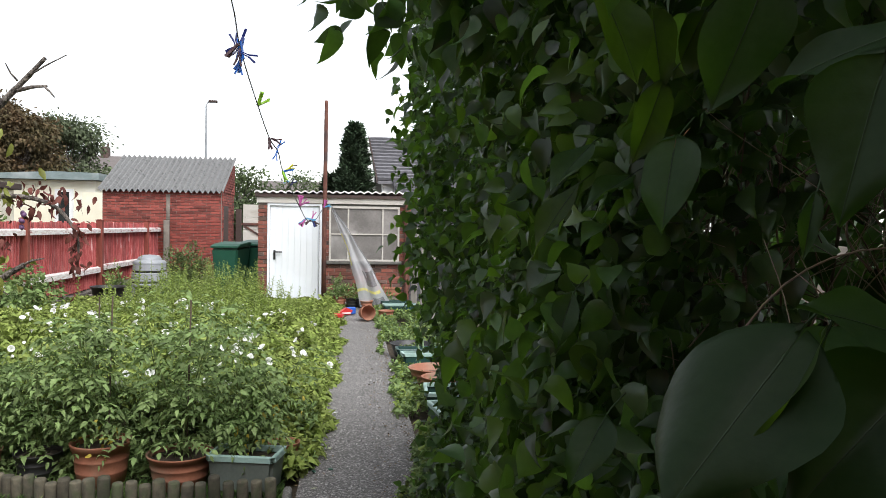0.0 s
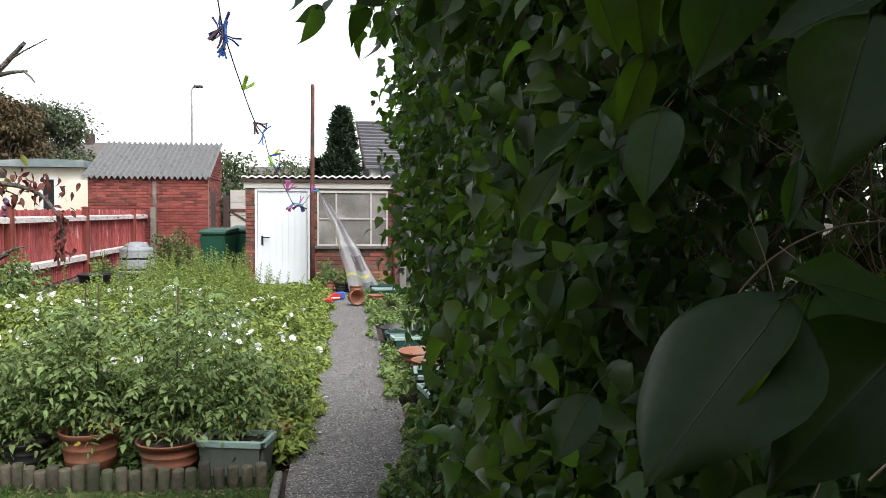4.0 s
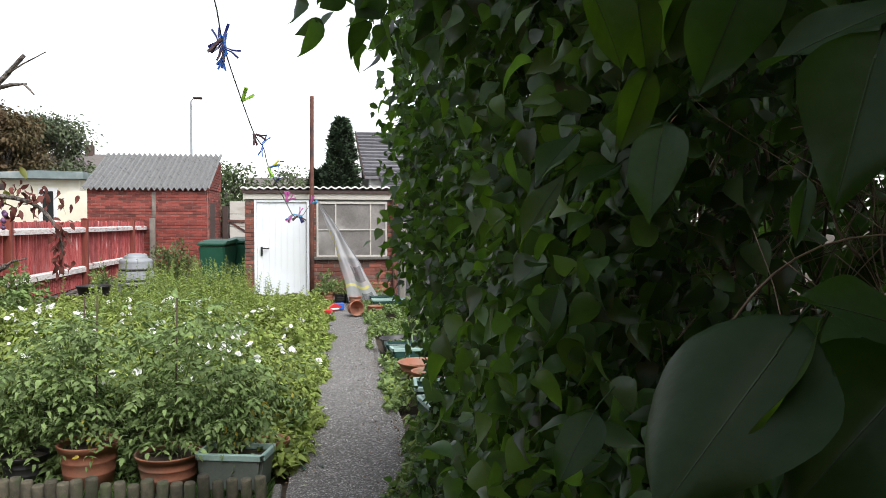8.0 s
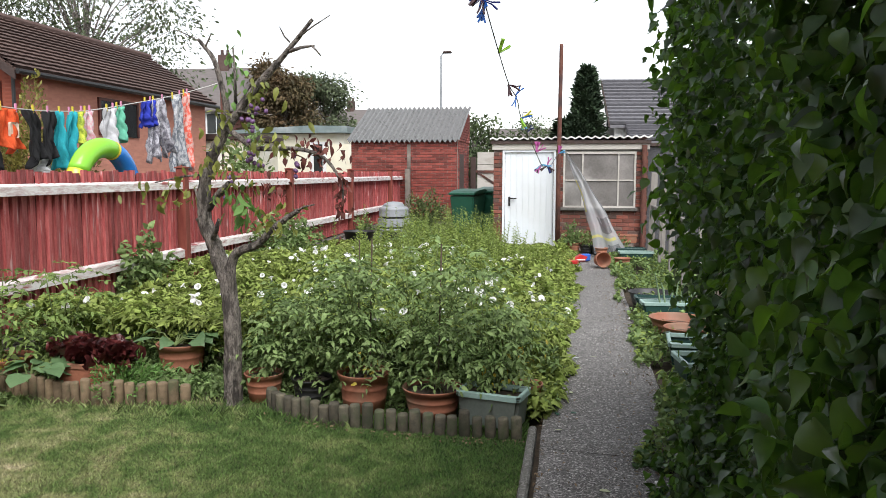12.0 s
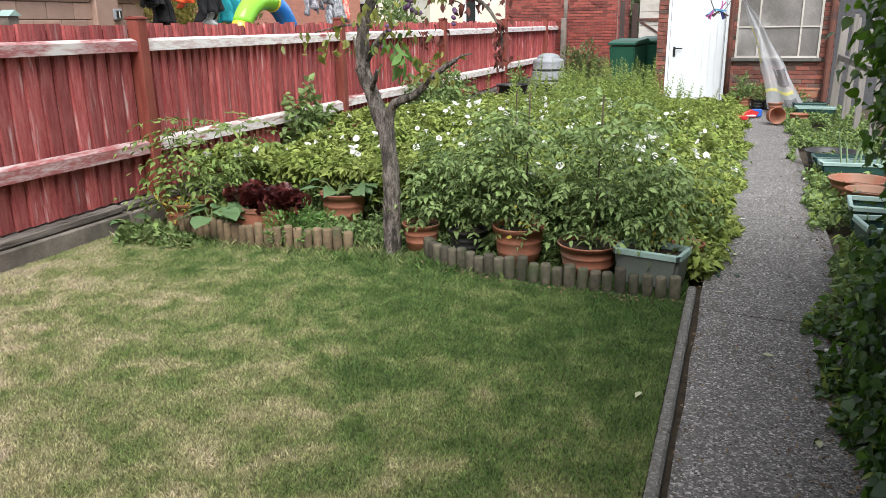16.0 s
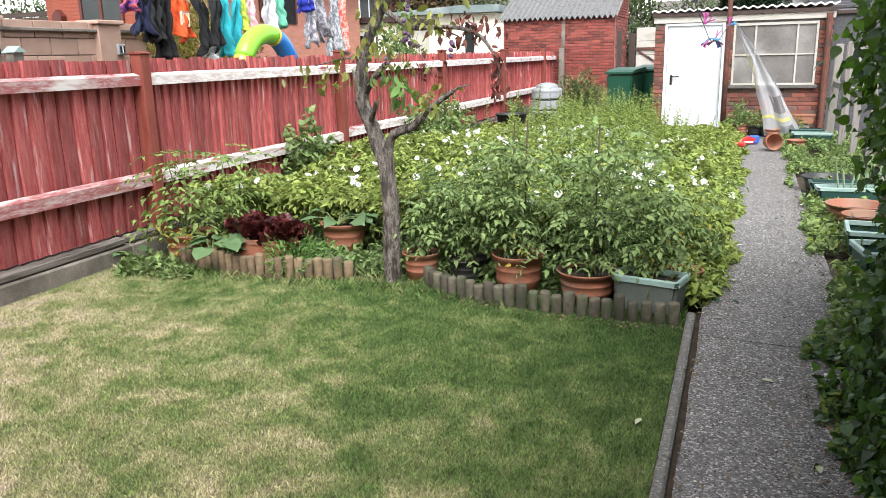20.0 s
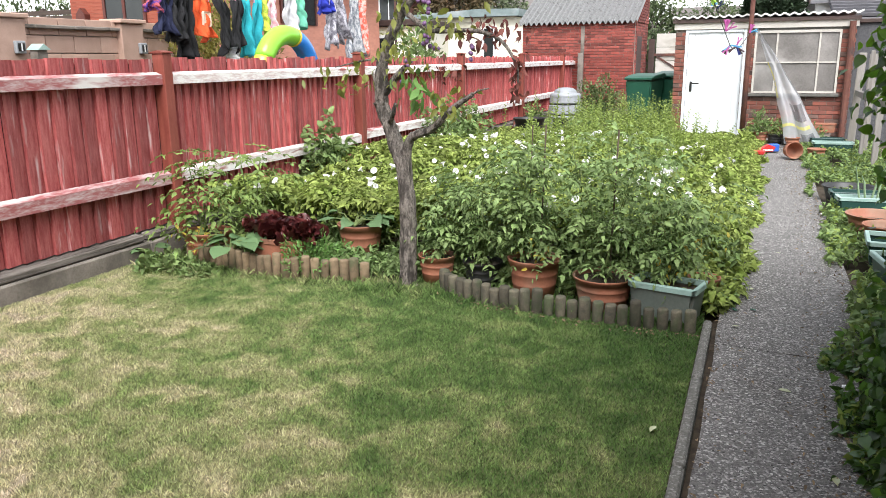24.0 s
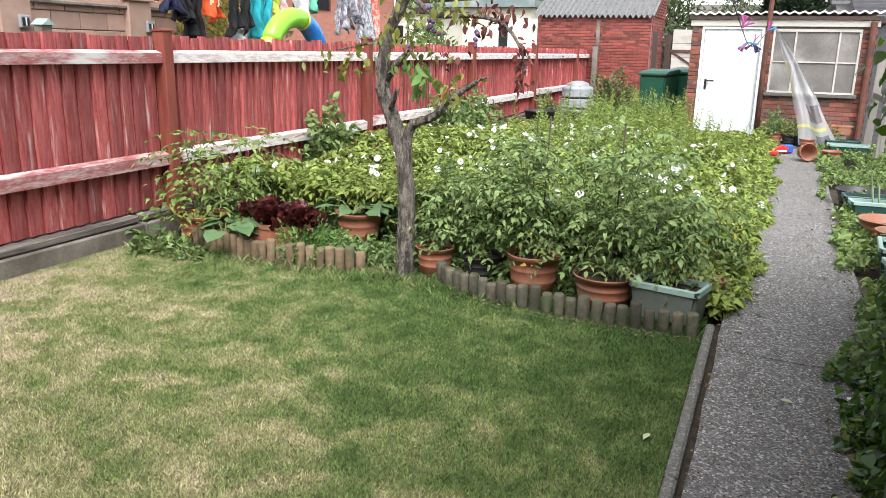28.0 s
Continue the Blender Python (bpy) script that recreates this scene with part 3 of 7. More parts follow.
def corrugated(x0, x1, ya, za, yb, zb, pitch=0.075, amp=0.016, n=6):
    bm = bmesh.new()
    cnt = round((x1 - x0) / pitch * n)
    for y, z in ((ya, za), (yb, zb)):
        for i in range(cnt + 1):
            x = x0 + (x1 - x0) * i / cnt
            bm.verts.new((x, y, z + amp * math.sin(i / n * math.tau)))
    bm.verts.ensure_lookup_table()
    for i in range(cnt):
        bm.faces.new([bm.verts[j] for j in (i, i + 1, cnt + 2 + i, cnt + 1 + i)])
    r = bmesh.ops.extrude_face_region(bm, geom=bm.faces[:])
    for v in r["geom"]:
        if isinstance(v, bmesh.types.BMVert):
            v.co.z += 0.008
    bmesh.ops.recalc_face_normals(bm, faces=bm.faces)
    return bm


part("roof_slope", corrugated(-6.05, OX + 0.07, OY - 0.12, 2.50, OY + 2.35, 3.62, 0.146, 0.044), M["asbestos"], out, "lichen-spotted grey corrugated roof")

# ---- lilac hedge ----


def hedge_front(y, z):
    x = 0.87 + 0.05 * math.sin(y * 2.1 + z * 1.3) + 0.04 * math.sin(y * 4.7 - z * 2.9)
    if y < 2.0:
        x -= 0.03 * (2.0 - y)
    if y > 4.3:
        x += min((y - 4.3) * 0.55, 0.95) * (1.0 if z < 1.9 else max(0.35, 1 - (z - 1.9)))
    x += 0.17 * math.exp(-(((z - 0.9) / 0.42) ** 2)) * min(max((y - 2.2) / 1.2, 0), 1)
    return x


hedge = thing("lilac_hedge", "tall dense dark green lilac hedge beside the path", "hedge")


def hedge_points(n, y0, y1, z0, z1, deep, power=1.6):
    ys, zs, ds = R.uniform(y0, y1, n), R.uniform(z0, z1, n), R.random(n) ** power * deep - 0.16 * R.random(n) ** 7
    keep = np.array([z < 3.15 + 0.2 * math.sin(y * 2.7) - max(0, y - 4.0) * 0.8 for y, z in zip(ys, zs)])
    ys, zs, ds = ys[keep], zs[keep], ds[keep]
    xs = np.array([hedge_front(y, z) for y, z in zip(ys, zs)]) + ds
    return np.stack([xs, ys, zs], 1)


def droop(n, side=-0.5, down=-0.75, spread=0.75):
    return np.array([side, -0.15, down]) + R.normal(0, spread, (n, 3))


def hollow(P):
    """Points outside the bare twiggy gap low in the near end of the hedge."""
    d = ((P[:, 1] - 1.12) / 0.44) ** 2 + ((P[:, 2] - 1.65) / 0.24) ** 2
    return P[(d > 1.0) & (np.linalg.norm(P - np.array([0.47, 0.54, 1.63]), axis=1) > 0.62)]


def thin(P, left):
    """Leaves are sparse in the middle of the hedge behind its near end, where light comes through."""
    bare = (P[:, 1] > 0.9) & (P[:, 1] < 3.9) & (abs(P[:, 2] - 1.66 - 0.10 * np.sin(P[:, 1] * 5)) < 0.30)
    return P[~bare | (R.random(len(P)) < left)]


def foliage(name, P, small, large, material="leaf_hedge", kind="heart", down=-0.8, spread=0.75, roll=1.0):
    me = leaves_mesh(name, kind, P, droop(len(P), -0.45, down, spread), R.uniform(small, large, len(P)), M[material], R, roll)
    tagged(part(name, me, None, hedge), kind="stuff")


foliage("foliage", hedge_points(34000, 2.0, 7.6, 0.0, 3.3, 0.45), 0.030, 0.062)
# layers that run on unseen behind the viewer are added to block light there
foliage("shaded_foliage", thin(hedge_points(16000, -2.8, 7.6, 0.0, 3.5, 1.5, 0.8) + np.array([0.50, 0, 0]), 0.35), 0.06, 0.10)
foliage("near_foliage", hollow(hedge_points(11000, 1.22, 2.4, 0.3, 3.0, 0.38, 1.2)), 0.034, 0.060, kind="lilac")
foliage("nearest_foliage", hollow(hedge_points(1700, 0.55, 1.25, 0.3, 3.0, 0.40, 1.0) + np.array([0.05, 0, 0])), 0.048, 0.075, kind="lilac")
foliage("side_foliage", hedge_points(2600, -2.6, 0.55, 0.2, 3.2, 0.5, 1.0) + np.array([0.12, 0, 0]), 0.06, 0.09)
# brighter copy of the lilac leaf, paints the lit leaves on the hedge front
M["leaf_lit"] = mat("lit_lilac_leaf", (0.06, 0.115, 0.028), (0.085, 0.15, 0.036), 9, 0.42, 0.15, island=0.4, translucent=0.45, lit=(2.0, 2.2, 0.6))
foliage("young_foliage", hollow(hedge_points(900, 1.25, 4.8, 1.0, 3.0, 0.06) - np.array([0.02, 0, 0])), 0.035, 0.065, "leaf_lit", "lilac")
# big crown over the path and the viewer, added out of view to shade the near hedge and path
P = np.stack([R.uniform(0.75, 2.6, 7500), R.uniform(-2.8, 1.6, 7500), R.uniform(2.3, 3.5, 7500)], 1)
P = P[(P[:, 0] > 0.95) | (P[:, 1] < 0.2)]
foliage("crown", P, 0.06, 0.10)
# unseen leaves added above the path to darken it and the lawn's right
P = np.stack([R.uniform(0.55, 1.2, 800), R.uniform(-1.2, 2.4, 800), R.uniform(2.75, 3.4, 800)], 1)
foliage("overhang", P, 0.06, 0.10)
# spray of leaves leaning over the path
n = 210
u = R.random(n)
P = np.stack([0.84 - 0.36 * u + R.normal(0, 0.03, n), 2.15 + R.normal(0, 0.16, n), 2.07 + 0.32 * R.random(n) - 0.08 * (1 - u)], 1)
foliage("spray", P, 0.055, 0.085, kind="lilac", down=-1.2, spread=0.35)
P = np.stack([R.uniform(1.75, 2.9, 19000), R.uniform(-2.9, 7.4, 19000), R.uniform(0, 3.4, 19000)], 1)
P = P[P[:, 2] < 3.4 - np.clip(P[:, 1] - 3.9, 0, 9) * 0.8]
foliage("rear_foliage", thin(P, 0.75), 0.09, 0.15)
M["twig_pale"] = mat("pale_dry_twig", (0.22, 0.18, 0.135), (0.34, 0.28, 0.21), 14, 0.8, 0.4)
for k in range(330):
    y = rng.uniform(1.0, 2.3)
    x = 0.95 + rng.uniform(0.0, 1.0)
    z = rng.uniform(1.15, 1.75)
    ln = rng.uniform(0.18, 0.6)
    a, el = rng.uniform(0, math.tau), rng.uniform(-0.1, 1.35)
    way = Vector((math.cos(a) * math.cos(el), 0.6 * math.sin(a) * math.cos(el), math.sin(el)))
    bow = Vector((rng.gauss(0, 0.10), rng.gauss(0, 0.06), rng.gauss(0, 0.08)))
    pts = [tuple(Vector((x, y, z)) + way * ln * f + bow * ln * 4 * f * (1 - f) + Vector((rng.gauss(0, 0.006), 0, rng.gauss(0, 0.006)))) for f in (0, 0.25, 0.5, 0.75, 1.0)]
    r0 = rng.uniform(0.0007, 0.0022)
    if min(p[0] for p in pts) < 0.90:
        continue
    part("twig", tube(smooth_line(pts, 3), [r0 * (1 - 0.05 * i) for i in range(13)], 5), M["twig_pale" if k % 3 else "twig"], hedge, smooth=True)
for k in range(90):
    y = rng.uniform(-0.6, 0.2) if k < 14 else rng.uniform(1.7, 6.5)
    x = hedge_front(y, 1.0) + rng.uniform(0.45, 1.0)
    pts = [(x, y, -0.05), (x + rng.uniform(-0.1, 0.1), y + rng.uniform(-0.15, 0.15), 0.9), (x + rng.uniform(-0.3, 0.25), y + rng.uniform(-0.3, 0.3), 1.8), (x + rng.uniform(-0.5, 0.5), y + rng.uniform(-0.4, 0.4), 2.9)]
    r0 = rng.uniform(0.003, 0.006) if y < 2.2 else rng.uniform(0.004, 0.013)
    part("stem", tube(smooth_line(pts, 4), [r0 * (1 - 0.045 * i) for i in range(13)], 6), M["twig"], hedge, smooth=True)

# ---- vegetable bed ----
bed = thing("bindweed_bed", "overgrown vegetable bed smothered in white-flowered bindweed", "vegetable bed", kind="stuff")


def bed_top(x, y):
    h = 0.42 + 0.16 * noise.noise((x * 0.9, y * 0.7, 0)) + 0.12 * noise.noise((x * 2.3, y * 2.1, 5))
    h *= min(1.0, max(0.15, (0.32 - x) / 0.5))
    h *= 1 - 0.42 * min(1, max(0, (y - 10) / 3.5))
    if x > -1.3:
        h *= 1 - 0.5 * min(1, max(0, (y - 10.2) / 2.5)) * min(1, (x + 1.3) / 0.5)
    if x < -2.2:
        h *= 1 - 0.45 * min(1, max(0, (y - 11.5) / 2.5)) * min(1, (-2.2 - x) / 0.6)
    return rise(y) + h


n = 42000
bx, by = R.uniform(-4.3, 0.27, n), 6.2 + 9.0 * R.random(n) ** 1.3
bz = np.array([bed_top(x, y) for x, y in zip(bx, by)]) * (1 - 0.5 * R.random(n) ** 3)
P = np.stack([bx, by, bz], 1)
H = np.stack([R.normal(0, 1, n), R.normal(-0.4, 1, n), R.normal(-0.25, 0.35, n)], 1)
part("bindweed", leaves_mesh("bindweed", "arrow", P, H, R.uniform(0.05, 0.10, n), M["leaf_bed"], R), None, bed)

# ---- plum tree ----
tree = thing("plum_tree", "old pruned plum tree with rough grey bark", "tree", (-1.97, 5.55, 0))
tree.matrix_basis = Matrix.Identity(4)
TY = 5.6


def limb(pts, r0, r1, n=10, name="limb"):
    line = smooth_line([(x, y, z) for x, y, z in pts], 9)
    k = len(line)
    rr = [r0 + (r1 - r0) * i / (k - 1) for i in range(k)]
    return part(name, tube(line, rr, n + 2, rough=0.13, rng=rng), M["bark"], tree, smooth=True)


limb([(-1.97, 5.55, -0.06), (-1.985, 5.56, 0.05), (-1.98, 5.57, 0.47), (-2.01, 5.58, 0.81), (-2.11, 5.6, 1.09), (-2.20, 5.6, 1.32)], 0.066, 0.050, 14, "trunk")
limb([(-2.19, 5.6, 1.29), (-2.17, 5.6, 1.58), (-2.04, 5.6, 1.88), (-1.77, 5.58, 2.21), (-1.56, 5.55, 2.41), (-1.33, 5.5, 2.64)], 0.050, 0.012)
limb([(-1.99, 5.57, 0.70), (-1.95, 5.55, 1.04), (-1.75, 5.5, 1.14), (-1.58, 5.45, 1.28), (-1.42, 5.42, 1.38)], 0.040, 0.016)
limb([(-2.05, 5.62, 1.85), (-2.02, 5.65, 2.05), (-2.05, 5.65, 2.22), (-2.11, 5.65, 2.42), (-2.22, 5.65, 2.56)], 0.03, 0.012, 8)
limb([(-1.98, 5.58, 1.93), (-1.74, 5.5, 1.80), (-1.44, 5.45, 1.79), (-1.24, 5.42, 1.73), (-1.12, 5.4, 1.58), (-1.10, 5.4, 1.44)], 0.02, 0.006, 8)
limb([(-2.17, 5.6, 1.36), (-2.05, 5.55, 1.48), (-1.94, 5.5, 1.56)], 0.03, 0.02, 8)
limb([(-2.12, 5.58, 1.16), (-2.05, 5.5, 1.24), (-2.02, 5.48, 1.31)], 0.022, 0.012, 8)

# ---- bricks of the shed and the outhouse fronts ----
brick_wall(shed, SX0, SX1, 0.0, SH - 0.17, SY + 0.045, [(-0.97, 0.06, -1, 2.06), (0.20, 1.56, 0.96, 2.03), (0.15, 1.60, 0.90, 0.96), (0.06, 1.68, 2.03, 3)], 290, [M["brick"], M["brick"], M["brick_dark"]])
M["brick_red"] = mat("crimson_brick", (0.24, 0.050, 0.036), (0.17, 0.040, 0.032), 9, 0.9, 0.6, object_random=0.35)
M["brick_red_joined"] = mat("crimson_brickwork", (0.25, 0.058, 0.043), (0.16, 0.042, 0.034), 9, 0.9, 0.6, island=0.5)
brick_wall(out, -5.93, OX, 0.25, 2.49, OY + 0.045, [], 290, [M["brick_red"], M["brick_red"]], joined="brick_red_joined")
brick_wall(out, OY + 0.1, OY + 2.3, 0.25, 2.49, OX - 0.03, [(OY + 0.30, OY + 1.15, 0, 2.15)], 0, [M["brick_red"]], axis="y", joined="brick_red_joined")
for k in range(12):
    zz = 2.51 + 0.075 * k
    brick_wall(out, OY + 0.12 + 2.25 * (zz + 0.075 - 2.5) / 1.05, OY + 2.3, zz, zz + 0.076, OX - 0.01, [], 0, [M["brick_red"]], axis="y", joined="brick_red_joined")
part("door_opening", box(OX + 0.001, OX + 0.025, OY + 0.30, OY + 1.15, 0.2, 2.15), M["fascia_dark"], out, "dark door opening in the side wall")
part("patched_pier", box(-4.28, -4.18, OY - 0.02, OY - 0.007, 1.6, 2.42), M["concrete"], out)
part("end_post", box(-4.30, -4.16, OY - 0.25, OY - 0.11, 0.0, 1.72, bevel=0.01), M["concrete"], fence, "grey concrete end post")

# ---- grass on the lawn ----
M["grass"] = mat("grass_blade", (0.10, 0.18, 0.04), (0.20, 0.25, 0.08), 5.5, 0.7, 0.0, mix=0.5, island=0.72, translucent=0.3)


def dry_and_shade(m, stops, keep):
    """Drifts of green, olive and straw over the lawn, more straw towards the fence and the house; the dark green end
    also paints in the hedge's shade.
    """
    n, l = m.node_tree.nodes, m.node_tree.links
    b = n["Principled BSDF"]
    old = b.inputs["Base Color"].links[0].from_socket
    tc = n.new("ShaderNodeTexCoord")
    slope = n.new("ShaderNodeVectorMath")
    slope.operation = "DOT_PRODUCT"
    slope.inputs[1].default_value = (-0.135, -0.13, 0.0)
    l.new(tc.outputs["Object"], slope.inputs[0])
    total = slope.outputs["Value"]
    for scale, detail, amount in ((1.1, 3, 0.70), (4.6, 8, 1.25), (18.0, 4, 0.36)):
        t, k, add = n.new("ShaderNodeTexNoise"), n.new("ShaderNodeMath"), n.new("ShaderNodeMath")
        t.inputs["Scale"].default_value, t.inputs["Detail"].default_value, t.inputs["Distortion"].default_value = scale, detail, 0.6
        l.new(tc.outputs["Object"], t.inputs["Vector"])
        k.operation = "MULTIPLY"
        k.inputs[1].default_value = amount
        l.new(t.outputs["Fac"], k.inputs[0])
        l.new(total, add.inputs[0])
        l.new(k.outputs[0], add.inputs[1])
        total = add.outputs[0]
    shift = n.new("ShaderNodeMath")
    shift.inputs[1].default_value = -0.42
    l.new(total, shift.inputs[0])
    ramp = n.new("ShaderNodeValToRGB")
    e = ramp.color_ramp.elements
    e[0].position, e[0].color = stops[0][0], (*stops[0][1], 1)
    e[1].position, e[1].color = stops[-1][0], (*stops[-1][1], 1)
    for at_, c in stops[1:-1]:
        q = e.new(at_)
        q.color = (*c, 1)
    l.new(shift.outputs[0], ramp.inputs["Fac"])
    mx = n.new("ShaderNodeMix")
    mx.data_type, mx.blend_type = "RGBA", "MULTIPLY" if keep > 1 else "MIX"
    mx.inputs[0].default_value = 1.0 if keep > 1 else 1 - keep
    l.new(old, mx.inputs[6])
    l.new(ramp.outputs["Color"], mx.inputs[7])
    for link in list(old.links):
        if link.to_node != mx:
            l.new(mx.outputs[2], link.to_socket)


def to_value(m, base):
    """Lets the per-blade tone of a material scale the colour that drier() lays over it."""
    hs = next(q for q in m.node_tree.nodes if q.type == "HUE_SAT")
    for link in list(hs.inputs["Color"].links):
        m.node_tree.links.remove(link)
    hs.inputs["Color"].default_value = (base, base, base, 1)


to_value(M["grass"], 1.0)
# darkest green stops carry the hedge's shade as well as the lusher grass
dry_and_shade(M["grass"], ((0.08, (0.068, 0.135, 0.030)), (0.32, (0.140, 0.220, 0.062)), (0.50, (0.245, 0.30, 0.112)), (0.66, (0.37, 0.375, 0.19)), (0.82, (0.52, 0.475, 0.30)), (0.97, (0.55, 0.47, 0.36))), 2)
dry_and_shade(M["lawn"], ((0.15, (0.06, 0.085, 0.025)), (0.5, (0.13, 0.13, 0.055)), (0.75, (0.25, 0.21, 0.11)), (0.95, (0.34, 0.27, 0.18))), 0.25)


def blades(name, n, x0, x1, y0, y1, tall, material, floor):
    """Short grass as single bent blades in one mesh."""
    px, py = R.uniform(x0, x1, n), R.uniform(y0, y1, n)
    h = R.uniform(0.55, 1.2, n) * tall
    a = R.uniform(0, math.tau, n)
    w = R.uniform(0.0012, 0.0027, n)
    lean = R.uniform(0.2, 1.1, n) * h
    b = R.uniform(0, math.tau, n)
    pz = np.array([floor(x, y) for x, y in zip(px, py)])
    co = np.zeros((n, 4, 3))
    co[:, 0] = np.stack([px - w * np.cos(a), py - w * np.sin(a), pz], 1)
    co[:, 1] = np.stack([px + w * np.cos(a), py + w * np.sin(a), pz], 1)
    co[:, 2] = np.stack([px + w * np.cos(a) * 0.8 + lean * 0.4 * np.cos(b), py + w * np.sin(a) * 0.8 + lean * 0.4 * np.sin(b), pz + h * 0.6], 1)
    co[:, 3] = np.stack([px + lean * np.cos(b), py + lean * np.sin(b), pz + h], 1)
    me = bpy.data.meshes.new(name)
    me.vertices.add(n * 4)
    me.vertices.foreach_set("co", co.reshape(-1).astype(np.float32))
    idx = np.array([0, 1, 2, 0, 2, 3])
    me.loops.add(n * 6)
    me.loops.foreach_set("vertex_index", (idx[None, :] + (np.arange(n) * 4)[:, None]).reshape(-1).astype(np.int32))
    me.polygons.add(n * 2)
    me.polygons.foreach_set("loop_start", (np.arange(n * 2) * 3).astype(np.int32))
    me.update(calc_edges=True)
    me.materials.append(material)
    return me


def lawn_floor(x, y):
    return 0.012 * noise.noise((x * 1.3, y * 1.3, 0)) - 0.03


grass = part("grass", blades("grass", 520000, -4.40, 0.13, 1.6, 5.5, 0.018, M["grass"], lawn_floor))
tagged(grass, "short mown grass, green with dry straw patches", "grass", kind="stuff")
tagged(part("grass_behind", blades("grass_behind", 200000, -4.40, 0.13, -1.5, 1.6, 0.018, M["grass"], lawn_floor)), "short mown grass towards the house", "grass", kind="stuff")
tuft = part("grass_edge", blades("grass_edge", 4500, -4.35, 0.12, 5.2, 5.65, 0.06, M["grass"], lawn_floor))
tagged(tuft, "longer unmown grass along the log edging", "grass", kind="stuff")

# ---- log edging ----
M["log"] = mat("weathered_log_roll", (0.14, 0.10, 0.06), (0.23, 0.165, 0.10), 7, 0.9, 0.6, stretch=(3, 3, 0.6), c3=(0.10, 0.10, 0.05), object_random=0.3)
M["log_green"] = mat("algae_green_log_roll", (0.05, 0.046, 0.034), (0.115, 0.10, 0.07), 7, 0.9, 0.8, stretch=(3, 3, 0.6), c3=(0.05, 0.058, 0.03), object_random=0.4)


def log_edge(points, label, material, spacing=0.073, low=0.0):
    edge = thing("log_edging", label, "edging")
    m = lathe([(0, -0.02), (0.033, -0.02), (0.035, 0.0), (0.035, 0.92), (0.030, 0.985), (0.022, 1.0), (0, 1.0)], 10)
    me = mesh_of("log", m, material, True)
    line = smooth_line([(x, y) for x, y in points], 40)
    last = None
    for p in line:
        if last is None or math.dist(p, last) >= spacing:
            last = p
            o = part("log", me, None, edge)
            o.matrix_basis = pose(p[0], p[1], -0.05 - low, rng.uniform(-2, 2), rng.uniform(-2, 2), rng.uniform(0, 360)) @ Matrix.Diagonal((rng.uniform(0.9, 1.14), rng.uniform(0.9, 1.12), 0.20 + rng.uniform(-0.03, 0.02), 1))
    return edge


log_edge([(-3.98, 5.53), (-3.5, 5.43), (-3.0, 5.37), (-2.55, 5.43), (-2.28, 5.52)], "sun-bleached brown log roll edging round the bed", M["log"])
log_edge([(-1.72, 5.60), (-1.62, 5.47), (-1.42, 5.36), (-1.1, 5.26), (-0.7, 5.21), (-0.3, 5.20), (0.11, 5.21)], "green-stained log roll edging in front of the pots", M["log_green"], low=0.025)

# ---- pots ----
M["compost"] = mat("potting_compost", (0.035, 0.025, 0.018), (0.07, 0.05, 0.035), 20, 0.95, 0.8)
M["black_pot"] = mat("black_plastic_pot", (0.018, 0.018, 0.02), (0.03, 0.03, 0.03), 8, 0.5, 0.1)
M["trough"] = mat("dark_green_plastic", (0.015, 0.05, 0.045), (0.025, 0.07, 0.06), 5, 0.45, 0.1)
M["trough_grey"] = mat("faded_grey_green_plastic", (0.10, 0.12, 0.105), (0.14, 0.16, 0.14), 5, 0.6, 0.1)
M["trough_rim"] = mat("sun_faded_green_rim", (0.24, 0.36, 0.33), (0.33, 0.45, 0.41), 6, 0.6, 0.1)


def round_pot(at, r, h, material, label, group="", soil=0.85, tilt=None, ribs=True):
    rb = r * 0.74
    pot = thing("plant_pot", label, "plant pot", at, group)
    if tilt:
        pot.matrix_basis = tilt

    def rad(z):
        return rb + (r * 0.94 - rb) * z / h

    prof = [(0, 0), (rb, 0), (rad(h * 0.30), h * 0.30)]
    if ribs:
        prof += [(rad(h * 0.31) + 0.0015, h * 0.31), (rad(h * 0.35) + 0.0015, h * 0.35), (rad(h * 0.36), h * 0.36), (rad(h * 0.58), h * 0.58), (rad(h * 0.59) + 0.0015, h * 0.59), (rad(h * 0.63) + 0.0015, h * 0.63), (rad(h * 0.64), h * 0.64)]
    prof += [(rad(h * 0.84), h * 0.84), (rad(h * 0.84) + 0.006, h * 0.845), (r * 0.985, h * 0.96), (r, h * 0.985), (r * 0.985, h), (r * 0.93, h * 0.995), (r * 0.90, h * 0.93), (rb * 0.92, 0.012), (0, 0.012)]
    part("body", lathe(prof, 28), material, pot, smooth=True)
    if soil:
        z = h * soil
        part("soil", lathe([(0, z + 0.008), (rad(z) * 0.55, z + 0.012), (rad(z) * 0.935, z)], 20), M["compost"], pot)
    return pot


